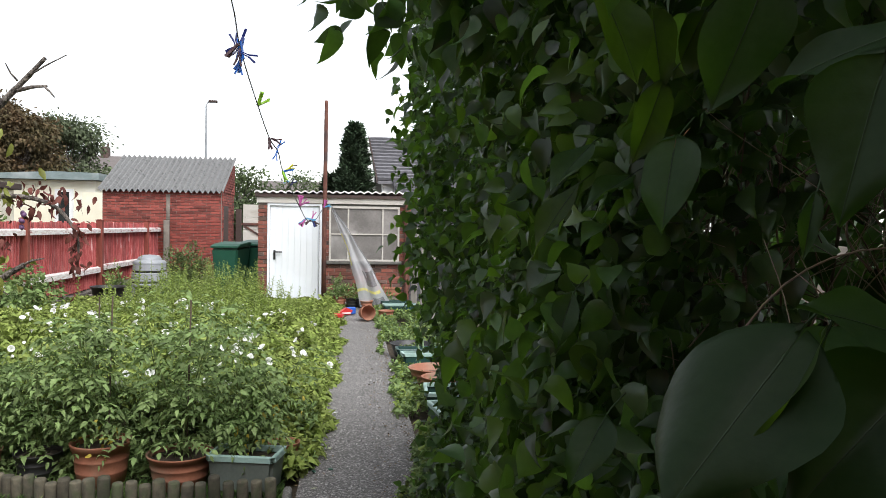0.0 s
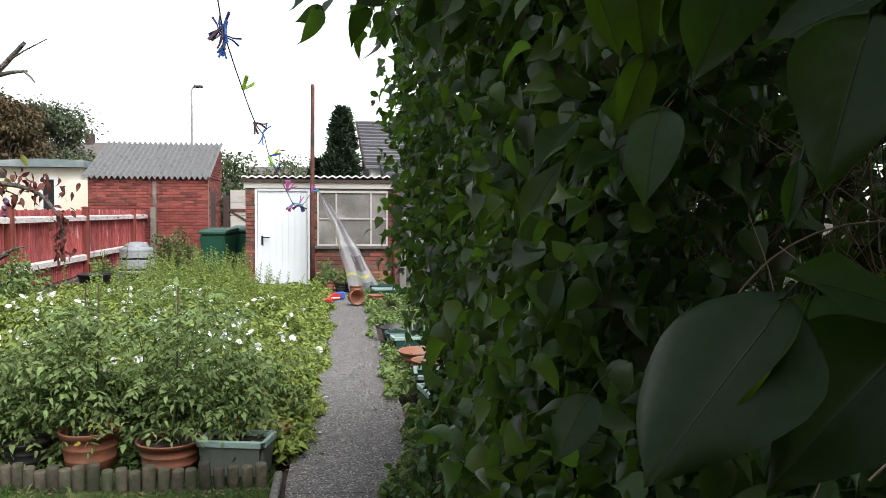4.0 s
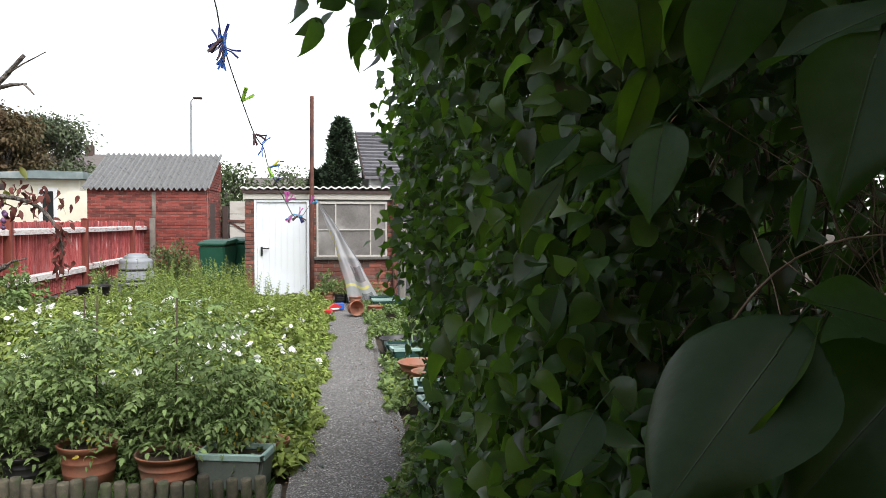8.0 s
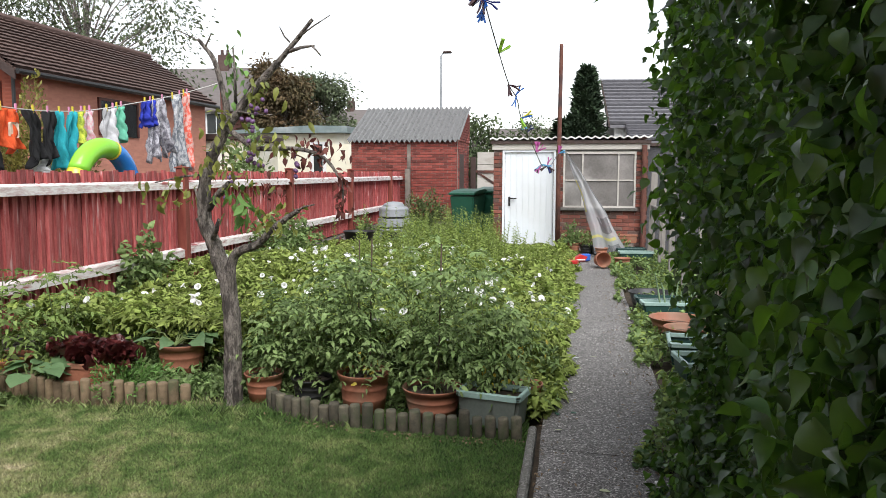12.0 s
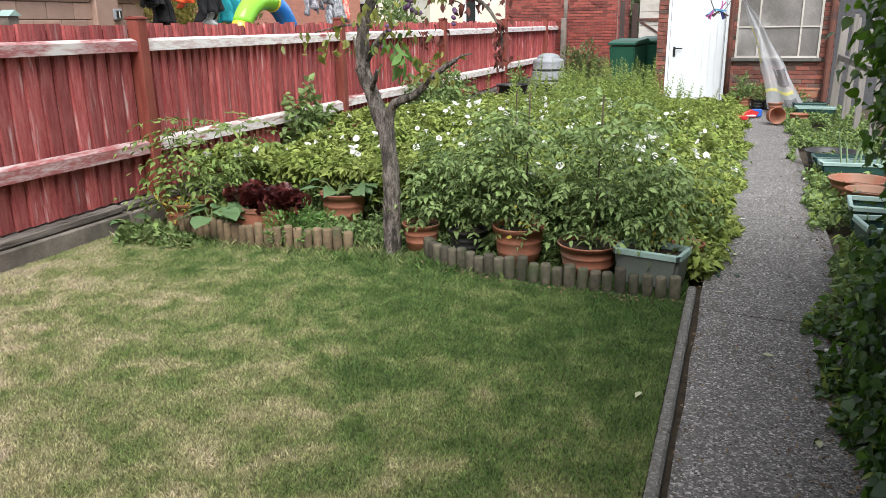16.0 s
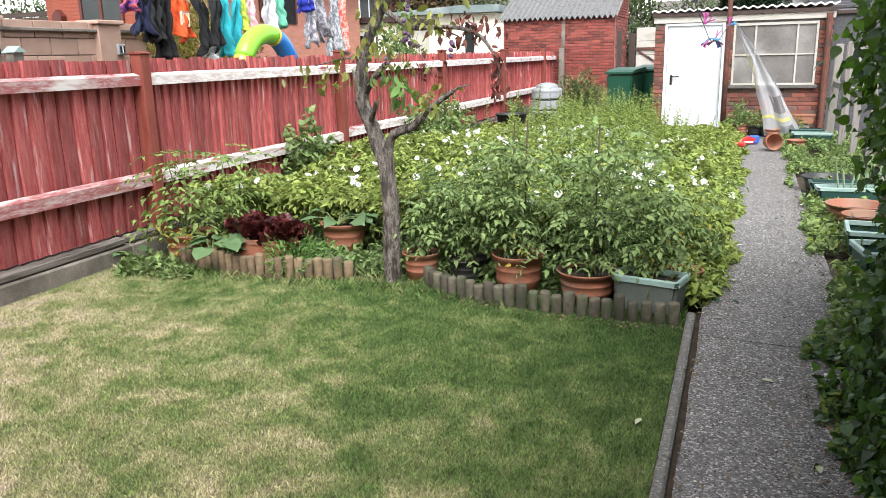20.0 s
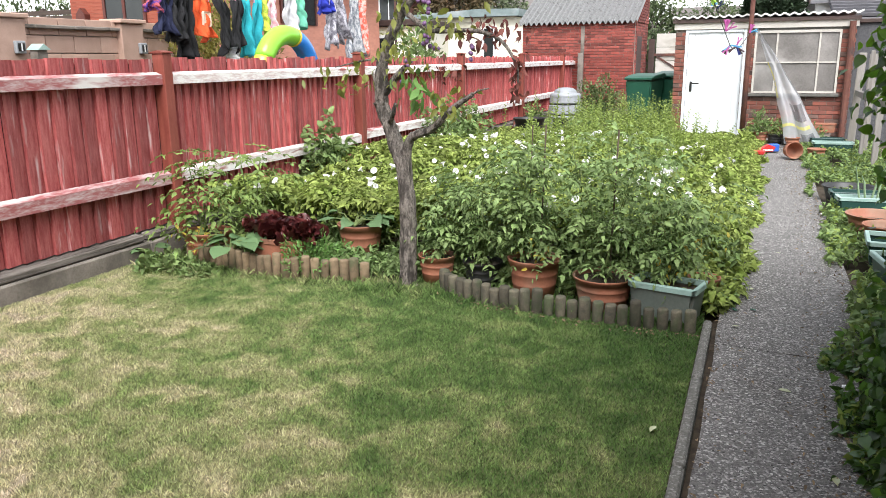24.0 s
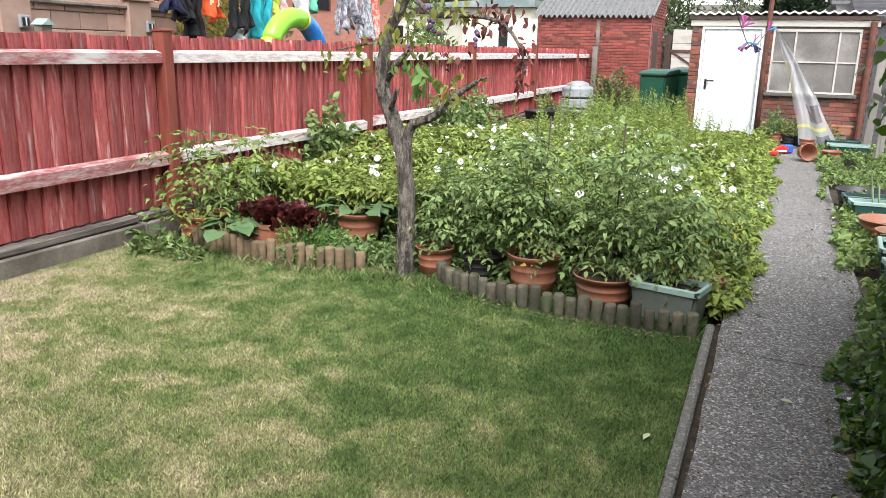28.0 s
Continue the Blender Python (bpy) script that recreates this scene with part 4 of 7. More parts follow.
def trough(at, length, width, h, turn, body, rim, label, soil=0.8):
    t = thing("plant_trough", label, "planter", at, "plastic troughs", turn=turn)
    a, b, c, d = length / 2, width / 2, length / 2 * 0.86, width / 2 * 0.82
    bm = bmesh.new()
    loops = []
    for x, y, z in ((c, d, 0), (a * 0.95, b * 0.93, h * 0.86), (a * 0.93, b * 0.90, h * 0.86), (c * 0.97, d * 0.95, 0.012)):
        loops.append([bm.verts.new((sx * x, sy * y, z)) for sx, sy in ((1, 1), (-1, 1), (-1, -1), (1, -1))])
    for p, q in zip(loops, loops[1:]):
        for i in range(4):
            bm.faces.new((p[i], p[(i + 1) % 4], q[(i + 1) % 4], q[i]))
    bm.faces.new(loops[0][::-1])
    bm.faces.new(loops[-1])
    bmesh.ops.bevel(bm, geom=[e for e in bm.edges if abs(e.verts[0].co.z - e.verts[1].co.z) > h * 0.5], offset=0.02, segments=2, affect="EDGES")
    bmesh.ops.recalc_face_normals(bm, faces=bm.faces)
    part("body", bm, body, t)
    bm = bmesh.new()
    loops = []
    for x, y, z in ((a * 0.945, b * 0.92, h * 0.83), (a, b, h * 0.83), (a, b, h * 0.97), (a * 0.985, b * 0.97, h), (a * 0.90, b * 0.84, h), (a * 0.89, b * 0.82, h * 0.84)):
        loops.append([bm.verts.new((sx * x, sy * y, z)) for sx, sy in ((1, 1), (-1, 1), (-1, -1), (1, -1))])
    for p, q in zip(loops, loops[1:] + loops[:1]):
        for i in range(4):
            bm.faces.new((p[i], p[(i + 1) % 4], q[(i + 1) % 4], q[i]))
    bmesh.ops.bevel(bm, geom=[e for e in bm.edges if abs(abs(e.verts[0].co.x) - a) < 1e-4 and abs(abs(e.verts[1].co.x) - a) < 1e-4 and abs(e.verts[0].co.z - e.verts[1].co.z) > 0.01], offset=0.025, segments=2, affect="EDGES")
    bmesh.ops.recalc_face_normals(bm, faces=bm.faces)
    part("rim", bm, rim, t, "sun-faded pale green rim")
    if soil:
        part("soil", box(-c * 0.97, c * 0.97, -d * 1.02, d * 1.02, h * soil - 0.02, h * soil), M["compost"], t)
    return t


G = "pots along the bed"
round_pot((-3.88, 5.64, -0.02), 0.21, 0.25, M["terracotta"], "terracotta plastic pot holding a leggy tomato plant", G)
trough((-3.16, 5.66, 0.0), 0.46, 0.24, 0.22, 2, M["terracotta"], M["terracotta"], "terracotta plastic trough of red lettuce")
round_pot((-2.70, 6.16, 0.0), 0.20, 0.27, M["terracotta"], "wide terracotta pot with a young squash plant", G)
round_pot((-1.80, 5.68, -0.01), 0.145, 0.20, M["terracotta"], "small ribbed terracotta pot beside the plum tree", G)
round_pot((-1.45, 5.72, -0.02), 0.15, 0.18, M["black_pot"], "black plastic nursery pot behind the log edging", G)
round_pot((-1.02, 5.58, -0.01), 0.19, 0.27, M["terracotta"], "deep terracotta pot with a tomato plant", G)
round_pot((-0.52, 5.50, -0.01), 0.21, 0.21, M["terracotta"], "wide terracotta pot with a bushy tomato plant", G)
trough((-0.10, 5.42, 0.0), 0.44, 0.27, 0.225, -13, M["trough_grey"], M["trough_rim"], "grey-green plastic trough with a tomato plant")
round_pot((0.10, 5.80, -0.03), 0.11, 0.20, M["terracotta"], "terracotta pot half hidden in leaves beside the path", G)

# ---- plants with compound leaves ----
M["stem_green"] = mat("green_stem", (0.11, 0.17, 0.05), (0.16, 0.19, 0.07), 12, 0.7, 0.2)


def compound(stems, per, leaflet, size, rng2):
    """Leaflets along drooping leaf stalks that spring from stem points."""
    P, H, S = [], [], []
    for base, reach in stems:
        a = rng2.uniform(0, math.tau)
        out_ = np.array([math.cos(a), math.sin(a), rng2.uniform(0.0, 0.5)])
        L = reach * rng2.uniform(0.7, 1.15)
        for i in range(per):
            t = (i // 2 + 1) / (per // 2 + 1)
            c = np.array(base) + out_ * L * t + np.array([0, 0, -0.42 * L * t * t])
            side = np.array([-math.sin(a), math.cos(a), 0]) * (1 if i % 2 else -1)
            if i == per - 1:
                side = np.zeros(3)
            P.append(c)
            H.append(out_ * 0.7 + side + np.array([0, 0, -0.15 - 0.4 * t]) + rng2.normal(0, 0.18, 3))
            S.append(size * rng2.uniform(0.7, 1.25) * (1.0 - 0.25 * abs(t - 0.6)))
    return np.array(P), np.array(H), np.array(S)


def tomato(at, height, spread, leaves, label, per=9, size=0.060, group="tomato plants", material=None, cane=False):
    t = thing("tomato_plant", label, "tomato plant", at, group)
    rg = np.random.default_rng(int(abs(at[0]) * 1000) + 11)
    rr = random.Random(int(abs(at[0]) * 1000))
    stems = []
    for s in range(3):
        dx, dy = rr.uniform(-spread, spread) * 0.6, rr.uniform(-spread, spread) * 0.5
        top = height * rr.uniform(0.8, 1.05)
        pts = smooth_line([(rr.uniform(-0.03, 0.03), rr.uniform(-0.03, 0.03), 0.0), (dx * 0.3, dy * 0.3, top * 0.4), (dx, dy, top)], 5)
        part("stem", tube(pts, [0.009 - 0.0006 * i for i in range(len(pts))], 6), M["stem_green"], t, smooth=True)
        m = int(leaves * 0.40)
        for k in range(m):
            q = pts[min(len(pts) - 1, int(len(pts) * (0.06 + 0.94 * (k / m) ** 0.8)))]
            stems.append((np.array(q) + rg.normal(0, 0.045, 3), spread * rr.uniform(0.55, 1.0)))
    P, H, S = compound(stems, per, "ragged", size, rg)
    keep = P[:, 2] > 0.06 * rg.random(len(P)) - 0.12 * (rg.random(len(P)) < 0.45)
    P, H, S = P[keep], H[keep], S[keep]
    tagged(part("leaves", leaves_mesh("leaves", "toothed", P, H, S, material or M["leaf_tomato"], rg, 0.35), None, t), kind="stuff")
    if cane:
        part("cane", tube([(0.03, 0.02, 0), (0.05, 0.03, height * 1.15)], 0.006, 6), M["twig"], t, "thin bamboo cane")
    return t


tomato((-1.78, 5.70, 0.17), 0.45, 0.24, 45, "small bushy tomato plant in a terracotta pot")
tomato((-1.45, 5.74, 0.13), 0.72, 0.30, 80, "leafy green tomato plant in a black pot")
tomato((-1.02, 5.60, 0.23), 0.82, 0.34, 105, "tall tomato plant tied to a thin cane", cane=True)
tomato((-0.52, 5.52, 0.17), 0.86, 0.36, 120, "bushy tomato plant with dark green leaves", cane=True)
tomato((-0.09, 5.50, 0.19), 0.56, 0.25, 70, "low tomato plant with a few yellow leaves")
tomato((-1.25, 6.10, 0.03), 0.95, 0.36, 110, "tall tomato plant behind the pots", cane=True)
tomato((-0.75, 6.15, 0.03), 1.02, 0.38, 120, "tall tomato plant behind the pots")
tomato((-0.28, 6.05, 0.03), 0.88, 0.36, 110, "tall tomato plant behind the pots")
tomato((0.02, 6.35, 0.05), 0.62, 0.32, 80, "tomato plant spilling towards the path")
tomato((-1.75, 6.25, 0.03), 0.72, 0.34, 90, "tomato plant behind the plum tree")
M["leaf_sparse"] = mat("pale_tomato_leaf", (0.15, 0.24, 0.06), (0.22, 0.29, 0.08), 5, 0.65, 0.1, island=0.35, translucent=0.3)
tomato((-3.92, 5.64, 0.16), 0.70, 0.58, 62, "leggy tomato plant leaning on the red fence", per=9, size=0.075, material=M["leaf_sparse"])
tomato((-3.66, 5.98, 0.02), 0.82, 0.45, 52, "leggy tomato plant with yellow flowers", per=9, size=0.07, material=M["leaf_sparse"])
M["leaf_yellow"] = mat("yellowing_leaf", (0.55, 0.40, 0.05), (0.40, 0.36, 0.06), 6, 0.6, 0.1, island=0.2, translucent=0.3)
yl = np.stack([R.normal(-3.88, 0.13, 46), R.normal(5.50, 0.05, 46), R.normal(0.20, 0.06, 46)], 1)
o = part("yellow_leaves", leaves_mesh("yellow_leaves", "oval", yl, R.normal(0, 1, (46, 3)) + [0, 0, -0.6], R.uniform(0.03, 0.06, 46), M["leaf_yellow"], R))
tagged(o, "withered yellow leaves hanging over a terracotta pot", "leaves", kind="stuff")

for x, y, z in ((-0.10, 5.36, 0.33), (-0.98, 5.44, 0.30), (0.12, 5.62, 0.42)):
    yl = np.array([x, y, z]) + R.normal(0, 1, (12, 3)) * [0.08, 0.04, 0.05]
    o = part("yellow_leaves", leaves_mesh("yellow_leaves", "toothed", yl, R.normal(0, 1, (12, 3)) + [0, -0.3, -0.7], R.uniform(0.03, 0.055, 12), M["leaf_yellow"], R))
    tagged(o, "few yellowing tomato leaves over a pot rim", "leaves", kind="stuff")

# red lettuce, squash, carrot tops
M["lettuce"] = mat("dark_red_lettuce", (0.065, 0.012, 0.016), (0.13, 0.03, 0.025), 14, 0.4, 0.5, island=0.4, translucent=0.2)
let = thing("red_lettuce", "row of curly dark red lettuce in a trough", "lettuce", (-3.16, 5.66, 0.19))
for k in range(5):
    n = 46
    c = np.array([-0.20 + 0.105 * k, rng.uniform(-0.03, 0.03), 0.0])
    a = R.uniform(0, math.tau, n)
    el = R.uniform(0.35, 1.9, n)
    H = np.stack([np.cos(a), np.sin(a), el], 1)
    P = c + np.stack([0.04 * np.cos(a), 0.04 * np.sin(a), R.uniform(0.0, 0.07, n)], 1)
    tagged(part("head", leaves_mesh("head", "frilled", P, H, R.uniform(0.11, 0.20, n), M["lettuce"], R, 0.9), None, let), kind="stuff")
M["squash"] = mat("squash_leaf", (0.09, 0.17, 0.07), (0.14, 0.23, 0.10), 8, 0.55, 0.3, island=0.2, translucent=0.25)


def squash(at, n, spread, size, label):
    s = thing("squash_plant", label, "squash plant", at)
    rr = random.Random(n + int(at[0] * 10))
    for k in range(n):
        a = rr.uniform(0, math.tau)
        d = spread * math.sqrt(rr.random())
        h = rr.uniform(0.04, 0.15)
        x, y = d * math.cos(a), d * math.sin(a)
        part("stalk", tube([(0, 0, 0), (x * 0.5, y * 0.5, h * 0.9), (x, y, h)], [0.006, 0.005, 0.004], 6), M["stem_green"], s)
        me = leaves_mesh("leaf", "broad", np.array([[x, y, h]]), np.array([[math.cos(a) + rr.uniform(-0.5, 0.5), math.sin(a) - 0.6, rr.uniform(-0.55, 0.0)]]), np.array([size * rr.uniform(0.75, 1.15)]), M["squash"], np.random.default_rng(k), 0.22)
        part("leaf", me, None, s)
    return s


squash((-3.50, 5.42, 0.10), 14, 0.22, 0.155, "squash plant with broad grey-green leaves over the edging")
squash((-2.74, 6.12, 0.24), 15, 0.25, 0.135, "young squash plant with soft green leaves in a pot")
squash((-4.25, 5.38, -0.02), 7, 0.17, 0.10, "small squash seedling on the lawn edge by the fence")
M["parsley"] = mat("fresh_green_herb", (0.11, 0.23, 0.05), (0.17, 0.31, 0.08), 8, 0.6, 0.1, island=0.35, translucent=0.3)


def clump(name, label, category, at, r, h, n, size, material, shape="ragged", seed=1, lift=0.4):
    rg = np.random.default_rng(seed)
    c = thing(name, label, category, at)
    u = rg.normal(0, 1, (n, 3))
    u /= np.linalg.norm(u, axis=1, keepdims=True)
    u[:, 2] = abs(u[:, 2])
    P = u * np.array([r, r, h]) * (rg.random((n, 1)) ** 0.45) * (1 + 0.22 * np.sin(u[:, :1] * 7 + u[:, 1:2] * 5))
    tagged(part("leaves", leaves_mesh("leaves", shape, P, u + [0, 0, lift] + rg.normal(0, 0.5, (n, 3)), rg.uniform(0.6, 1.3, n) * size, material, rg, 0.6), None, c), kind="stuff")
    for k in range(6):
        a = k * 1.05 + seed
        part("stem", tube([(0, 0, -0.02), (r * 0.3 * math.cos(a), r * 0.3 * math.sin(a), h * 0.4), (r * 0.6 * math.cos(a), r * 0.6 * math.sin(a), h * 0.8)], [0.006, 0.005, 0.003], 5), M["stem_green"], c)
    return c


clump("parsley", "low clump of fresh green herbs behind the edging", "herb", (-2.84, 5.60, 0.03), 0.31, 0.25, 1100, 0.042, M["parsley"], seed=3)
clump("ivy_clump", "clump of ivy climbing the red fence", "ivy", (-4.28, 8.25, 0.28), 0.36, 0.64, 620, 0.085, M["leaf_tomato"], "heart", 4, -0.6)
clump("ivy_clump", "clump of ivy climbing the red fence", "ivy", (-4.22, 11.7, 0.30), 0.50, 0.62, 700, 0.085, M["leaf_tomato"], "heart", 5, -0.6)
clump("ivy_clump", "clump of ivy climbing the red fence", "ivy", (-4.25, 12.8, 0.35), 0.46, 0.58, 620, 0.085, M["leaf_tomato"], "heart", 6, -0.6)
M["leaf_shrub"] = mat("dull_green_shrub_leaf", (0.075, 0.115, 0.035), (0.13, 0.17, 0.06), 5, 0.6, 0.1, island=0.4, translucent=0.25)
clump("shrub", "rounded green shrub in front of the brick outhouse", "shrub", (-3.25, 19.6, 0.2), 0.66, 0.86, 2600, 0.075, M["leaf_shrub"], "oval", 7)
clump("weed_clump", "green weeds beside the compost bin", "weeds", (-3.0, 17.3, 0.2), 0.30, 0.38, 500, 0.06, M["leaf_sparse"], "oval", 8)
clump("weed_clump", "green weeds between tub and compost bin", "weeds", (-4.15, 16.9, 0.2), 0.24, 0.50, 420, 0.07, M["leaf_tomato"], "oval", 9)

clump("creeping_weeds", "low leafy weeds creeping over the lawn corner by the fence", "weeds", (-4.08, 5.32, -0.03), 0.27, 0.10, 420, 0.055, M["leaf_tomato"], "heart", 12, 0.1)
clump("creeping_weeds", "low leafy weeds in front of the log edging", "weeds", (-3.72, 5.30, -0.03), 0.22, 0.06, 220, 0.045, M["leaf_tomato"], "heart", 13, 0.1)

# ---- bed: flowers, low cover, tall weeds ----
M["petal"] = mat("white_bindweed_petal", (0.86, 0.86, 0.84), (0.78, 0.79, 0.76), 8, 0.6, 0.05, translucent=0.3)
fl = lathe([(0.004, 0), (0.007, 0.018), (0.016, 0.034), (0.032, 0.045), (0.036, 0.044), (0.018, 0.036), (0.008, 0.02)], 10)
fl = mesh_of("flower", fl, M["petal"], True)
for k in range(200):
    if k % 3 == 0:
        cx, cy = rng.uniform(-4.0, 0.2), 6.3 + 6.5 * rng.random() ** 1.2
    x, y = cx + rng.gauss(0, 0.16), cy + rng.gauss(0, 0.2)
    o = part("flower", fl, None, bed)
    s = rng.uniform(0.55, 1.2)
    o.matrix_basis = pose(x, y, bed_top(x, y) + 0.02, rng.uniform(-20, 95), rng.uniform(-50, 50), rng.uniform(-60, 60)) @ Matrix.Diagonal((s * rng.uniform(0.7, 1.1), s, s, 1))
n = 9000
lx, ly = R.uniform(-4.2, 0.30, n), R.uniform(5.62, 6.6, n)
lz = R.random(n) ** 1.5 * np.where(ly < 6.15, 0.10, 0.30)
P = np.stack([lx, ly, lz], 1)
tagged(part("low_cover", leaves_mesh("low_cover", "arrow", P, R.normal(0, 1, (n, 3)) + [0, -0.5, -0.2], R.uniform(0.035, 0.075, n), M["leaf_tomato"], R), None, bed), kind="stuff")
# edge along the path
n = 7000
ly = R.uniform(5.5, 15.2, n)
lx = 0.04 + 0.30 * R.random(n) + 0.05 * np.sin(ly * 3.1) + 0.04 * np.sin(ly * 7.7) + 0.11 * np.clip((ly - 6.4) / 4, 0, 1)
lz = np.array([rise(y) for y in ly]) + R.random(n) * np.clip((0.46 - lx) * 0.9, 0.03, 0.4) * np.where(ly < 6.2, 0.6, 1.0)
P = np.stack([lx, ly, lz], 1)
tagged(part("spill", leaves_mesh("spill", "arrow", P, R.normal(0, 0.8, (n, 3)) + [0.5, -0.2, -0.2], R.uniform(0.045, 0.085, n), M["leaf_bed"], R), None, bed), kind="stuff")
M["leaf_weed"] = mat("yellow_green_weed_leaf", (0.19, 0.26, 0.05), (0.26, 0.33, 0.08), 4, 0.65, 0.1, island=0.3, translucent=0.35)
weeds = thing("tall_weeds", "tall feathery yellow-green weeds at the back of the bed", "weeds")
P, H, S = [], [], []
bm = bmesh.new()
for k in range(560):
    x = rng.gauss(-1.55, 0.8)
    y = rng.uniform(9.0, 15.0)
    if x > 0.0 or x < -3.6 or (x > -0.95 and y > 13.4):
        continue
    h = rng.uniform(0.5, 0.98) * (0.62 + 0.38 * (y - 9) / 6)
    z = rise(y)
    lx_, ly_ = rng.uniform(-0.1, 0.1), rng.uniform(-0.1, 0.1)
    tube([(x, y, z), (x + lx_ * 0.4, y + ly_ * 0.4, z + h * 0.6), (x + lx_, y + ly_, z + h)], [0.004, 0.003, 0.0015], 4, bm)
    m = 26
    for i in range(m):
        t = 0.3 + 0.7 * i / m
        a = i * 2.4
        P.append((x + lx_ * t * t, y + ly_ * t * t, z + h * t))
        H.append((math.cos(a), math.sin(a), 0.7))
        S.append(0.075 * (1.25 - t) + 0.012)
part("stems", bm, M["stem_green"], weeds)
tagged(part("leaves", leaves_mesh("leaves", "oval", np.array(P), np.array(H), np.array(S), M["leaf_weed"], R), None, weeds), kind="stuff")

# ---- border on the far side of the path ----
border = thing("border_plants", "ragged ivy and weeds along the path edge", "border plants", kind="stuff")
n = 17000
ly = 2.3 + 12.3 * R.random(n) ** 1.25
lx = 0.80 + 0.17 * np.clip((ly - 4.4) / 1.4, 0, 1) + 0.05 * np.sin(ly * 2.3) + 0.04 * np.sin(ly * 6.1) + R.random(n) ** 1.2 * 1.1
lz = np.array([rise(y) for y in ly]) + R.random(n) * np.where(ly < 5.8, np.clip((lx - 0.74) * 0.55, 0.03, 0.26), np.clip((lx - 0.78) * 0.4, 0.03, 0.11))
lx = lx + 0.04 * np.clip((ly - 5.2) / 1.0, 0, 1)
P = np.stack([lx, ly, lz], 1)
gap = np.array([noise.noise((x * 3.2, y * 2.1, 7)) > -0.30 for x, y in zip(lx, ly)])
P, ly, n = P[gap], ly[gap], int(gap.sum())
shady = ly < 4.6 + 0.5 * R.random(n)
for name, sel, mtl in (("lilac_suckers", shady, "leaf_hedge"), ("ivy", ~shady, "leaf_tomato")):
    c = int(sel.sum())
    part(name, leaves_mesh(name, "heart", P[sel], R.normal(0, 0.8, (c, 3)) + [-0.5, -0.3, -0.1], R.uniform(0.03, 0.068, c), M[mtl], R), None, border)
k = R.random(n) < 0.18
part("pale_ivy", leaves_mesh("pale_ivy", "arrow", P[k] + [0, 0, 0.02], R.normal(0, 0.8, (int(k.sum()), 3)) + [-0.5, -0.3, 0], R.uniform(0.035, 0.07, int(k.sum())), M["leaf_weed"], R), None, border)
# dead leaves and crumbs along both edges of the path
M["litter"] = mat("brown_leaf_litter", (0.09, 0.06, 0.035), (0.20, 0.14, 0.08), 9, 0.9, 0.2, island=0.6)
n = 1500
ly = 2.6 + 12.0 * R.random(n) ** 1.3
lx = np.where(R.random(n) < 0.72, 0.86 + 0.16 * np.clip((ly - 4.4) / 1.4, 0, 1) - 0.30 * R.random(n) ** 2.2, 0.22 + 0.22 * R.random(n) ** 2.5)
P = np.stack([lx, ly, np.array([rise(y) for y in ly]) + 0.010], 1)
o = part("leaf_litter", leaves_mesh("leaf_litter", "oval", P, np.concatenate([R.normal(0, 1, (n, 2)), R.normal(0, 0.12, (n, 1))], 1), R.uniform(0.010, 0.032, n), M["litter"], R, 0.25))
tagged(o, "brown leaf litter along the path edges", "leaf litter", kind="stuff")
n = 170
lx = R.uniform(-1.7, 0.12, n)
P = np.stack([lx, np.interp(lx, [-1.7, -1.4, -0.7, 0.12], [5.46, 5.26, 5.12, 5.12]) - 0.10 * R.random(n) ** 1.5, np.full(n, -0.008)], 1)
o = part("leaf_litter", leaves_mesh("leaf_litter", "oval", P, np.concatenate([R.normal(0, 1, (n, 2)), R.normal(0, 0.2, (n, 1))], 1), R.uniform(0.010, 0.026, n), M["litter"], R, 0.3))
tagged(o, "brown leaf litter along the log edging", "leaf litter", kind="stuff")
trough((1.46, 6.42, 0.06), 0.55, 0.42, 0.20, 8, M["trough"], M["trough_rim"], "dark green plastic trough with a faded rim", 0.35)
trough((1.48, 7.05, 0.06), 0.58, 0.44, 0.20, -4, M["trough"], M["trough_rim"], "dark green plastic trough with a faded rim", 0.35)
round_pot((1.42, 7.62, 0.05), 0.20, 0.20, M["terracotta"], "terracotta bowl among the ivy", "pots by the hedge", 0.7)
round_pot((1.40, 8.15, 0.05), 0.26, 0.19, M["terracotta"], "wide terracotta bowl beside the path", "pots by the hedge", 0.6)
trough((1.43, 8.95, 0.06), 0.60, 0.22, 0.20, 4, M["trough"], M["trough_rim"], "green trough with a pale rim growing leeks", 0.75)
trough((1.40, 9.25, 0.06), 0.62, 0.24, 0.20, 2, M["trough"], M["trough"], "dark green trough behind the leeks", 0.6)
round_pot((1.32, 9.75, 0.06), 0.27, 0.18, M["black_pot"], "shallow black tub beside the path", "pots by the hedge", 0.5)
leek = thing("leeks", "few tall grey-green leek leaves", "leek", (1.46, 8.95, 0.21))
M["leek"] = mat("grey_green_leek", (0.16, 0.24, 0.13), (0.22, 0.31, 0.18), 8, 0.5, 0.1)
for k in range(8):
    x = -0.12 + 0.05 * k
    lean = rng.uniform(-0.12, 0.12)
    part("blade", tube([(x, 0, 0), (x + lean * 0.4, 0.01, 0.18), (x + lean, rng.uniform(-0.05, 0.05), rng.uniform(0.26, 0.42))], [0.011, 0.010, 0.003], 5), M["leek"], leek)

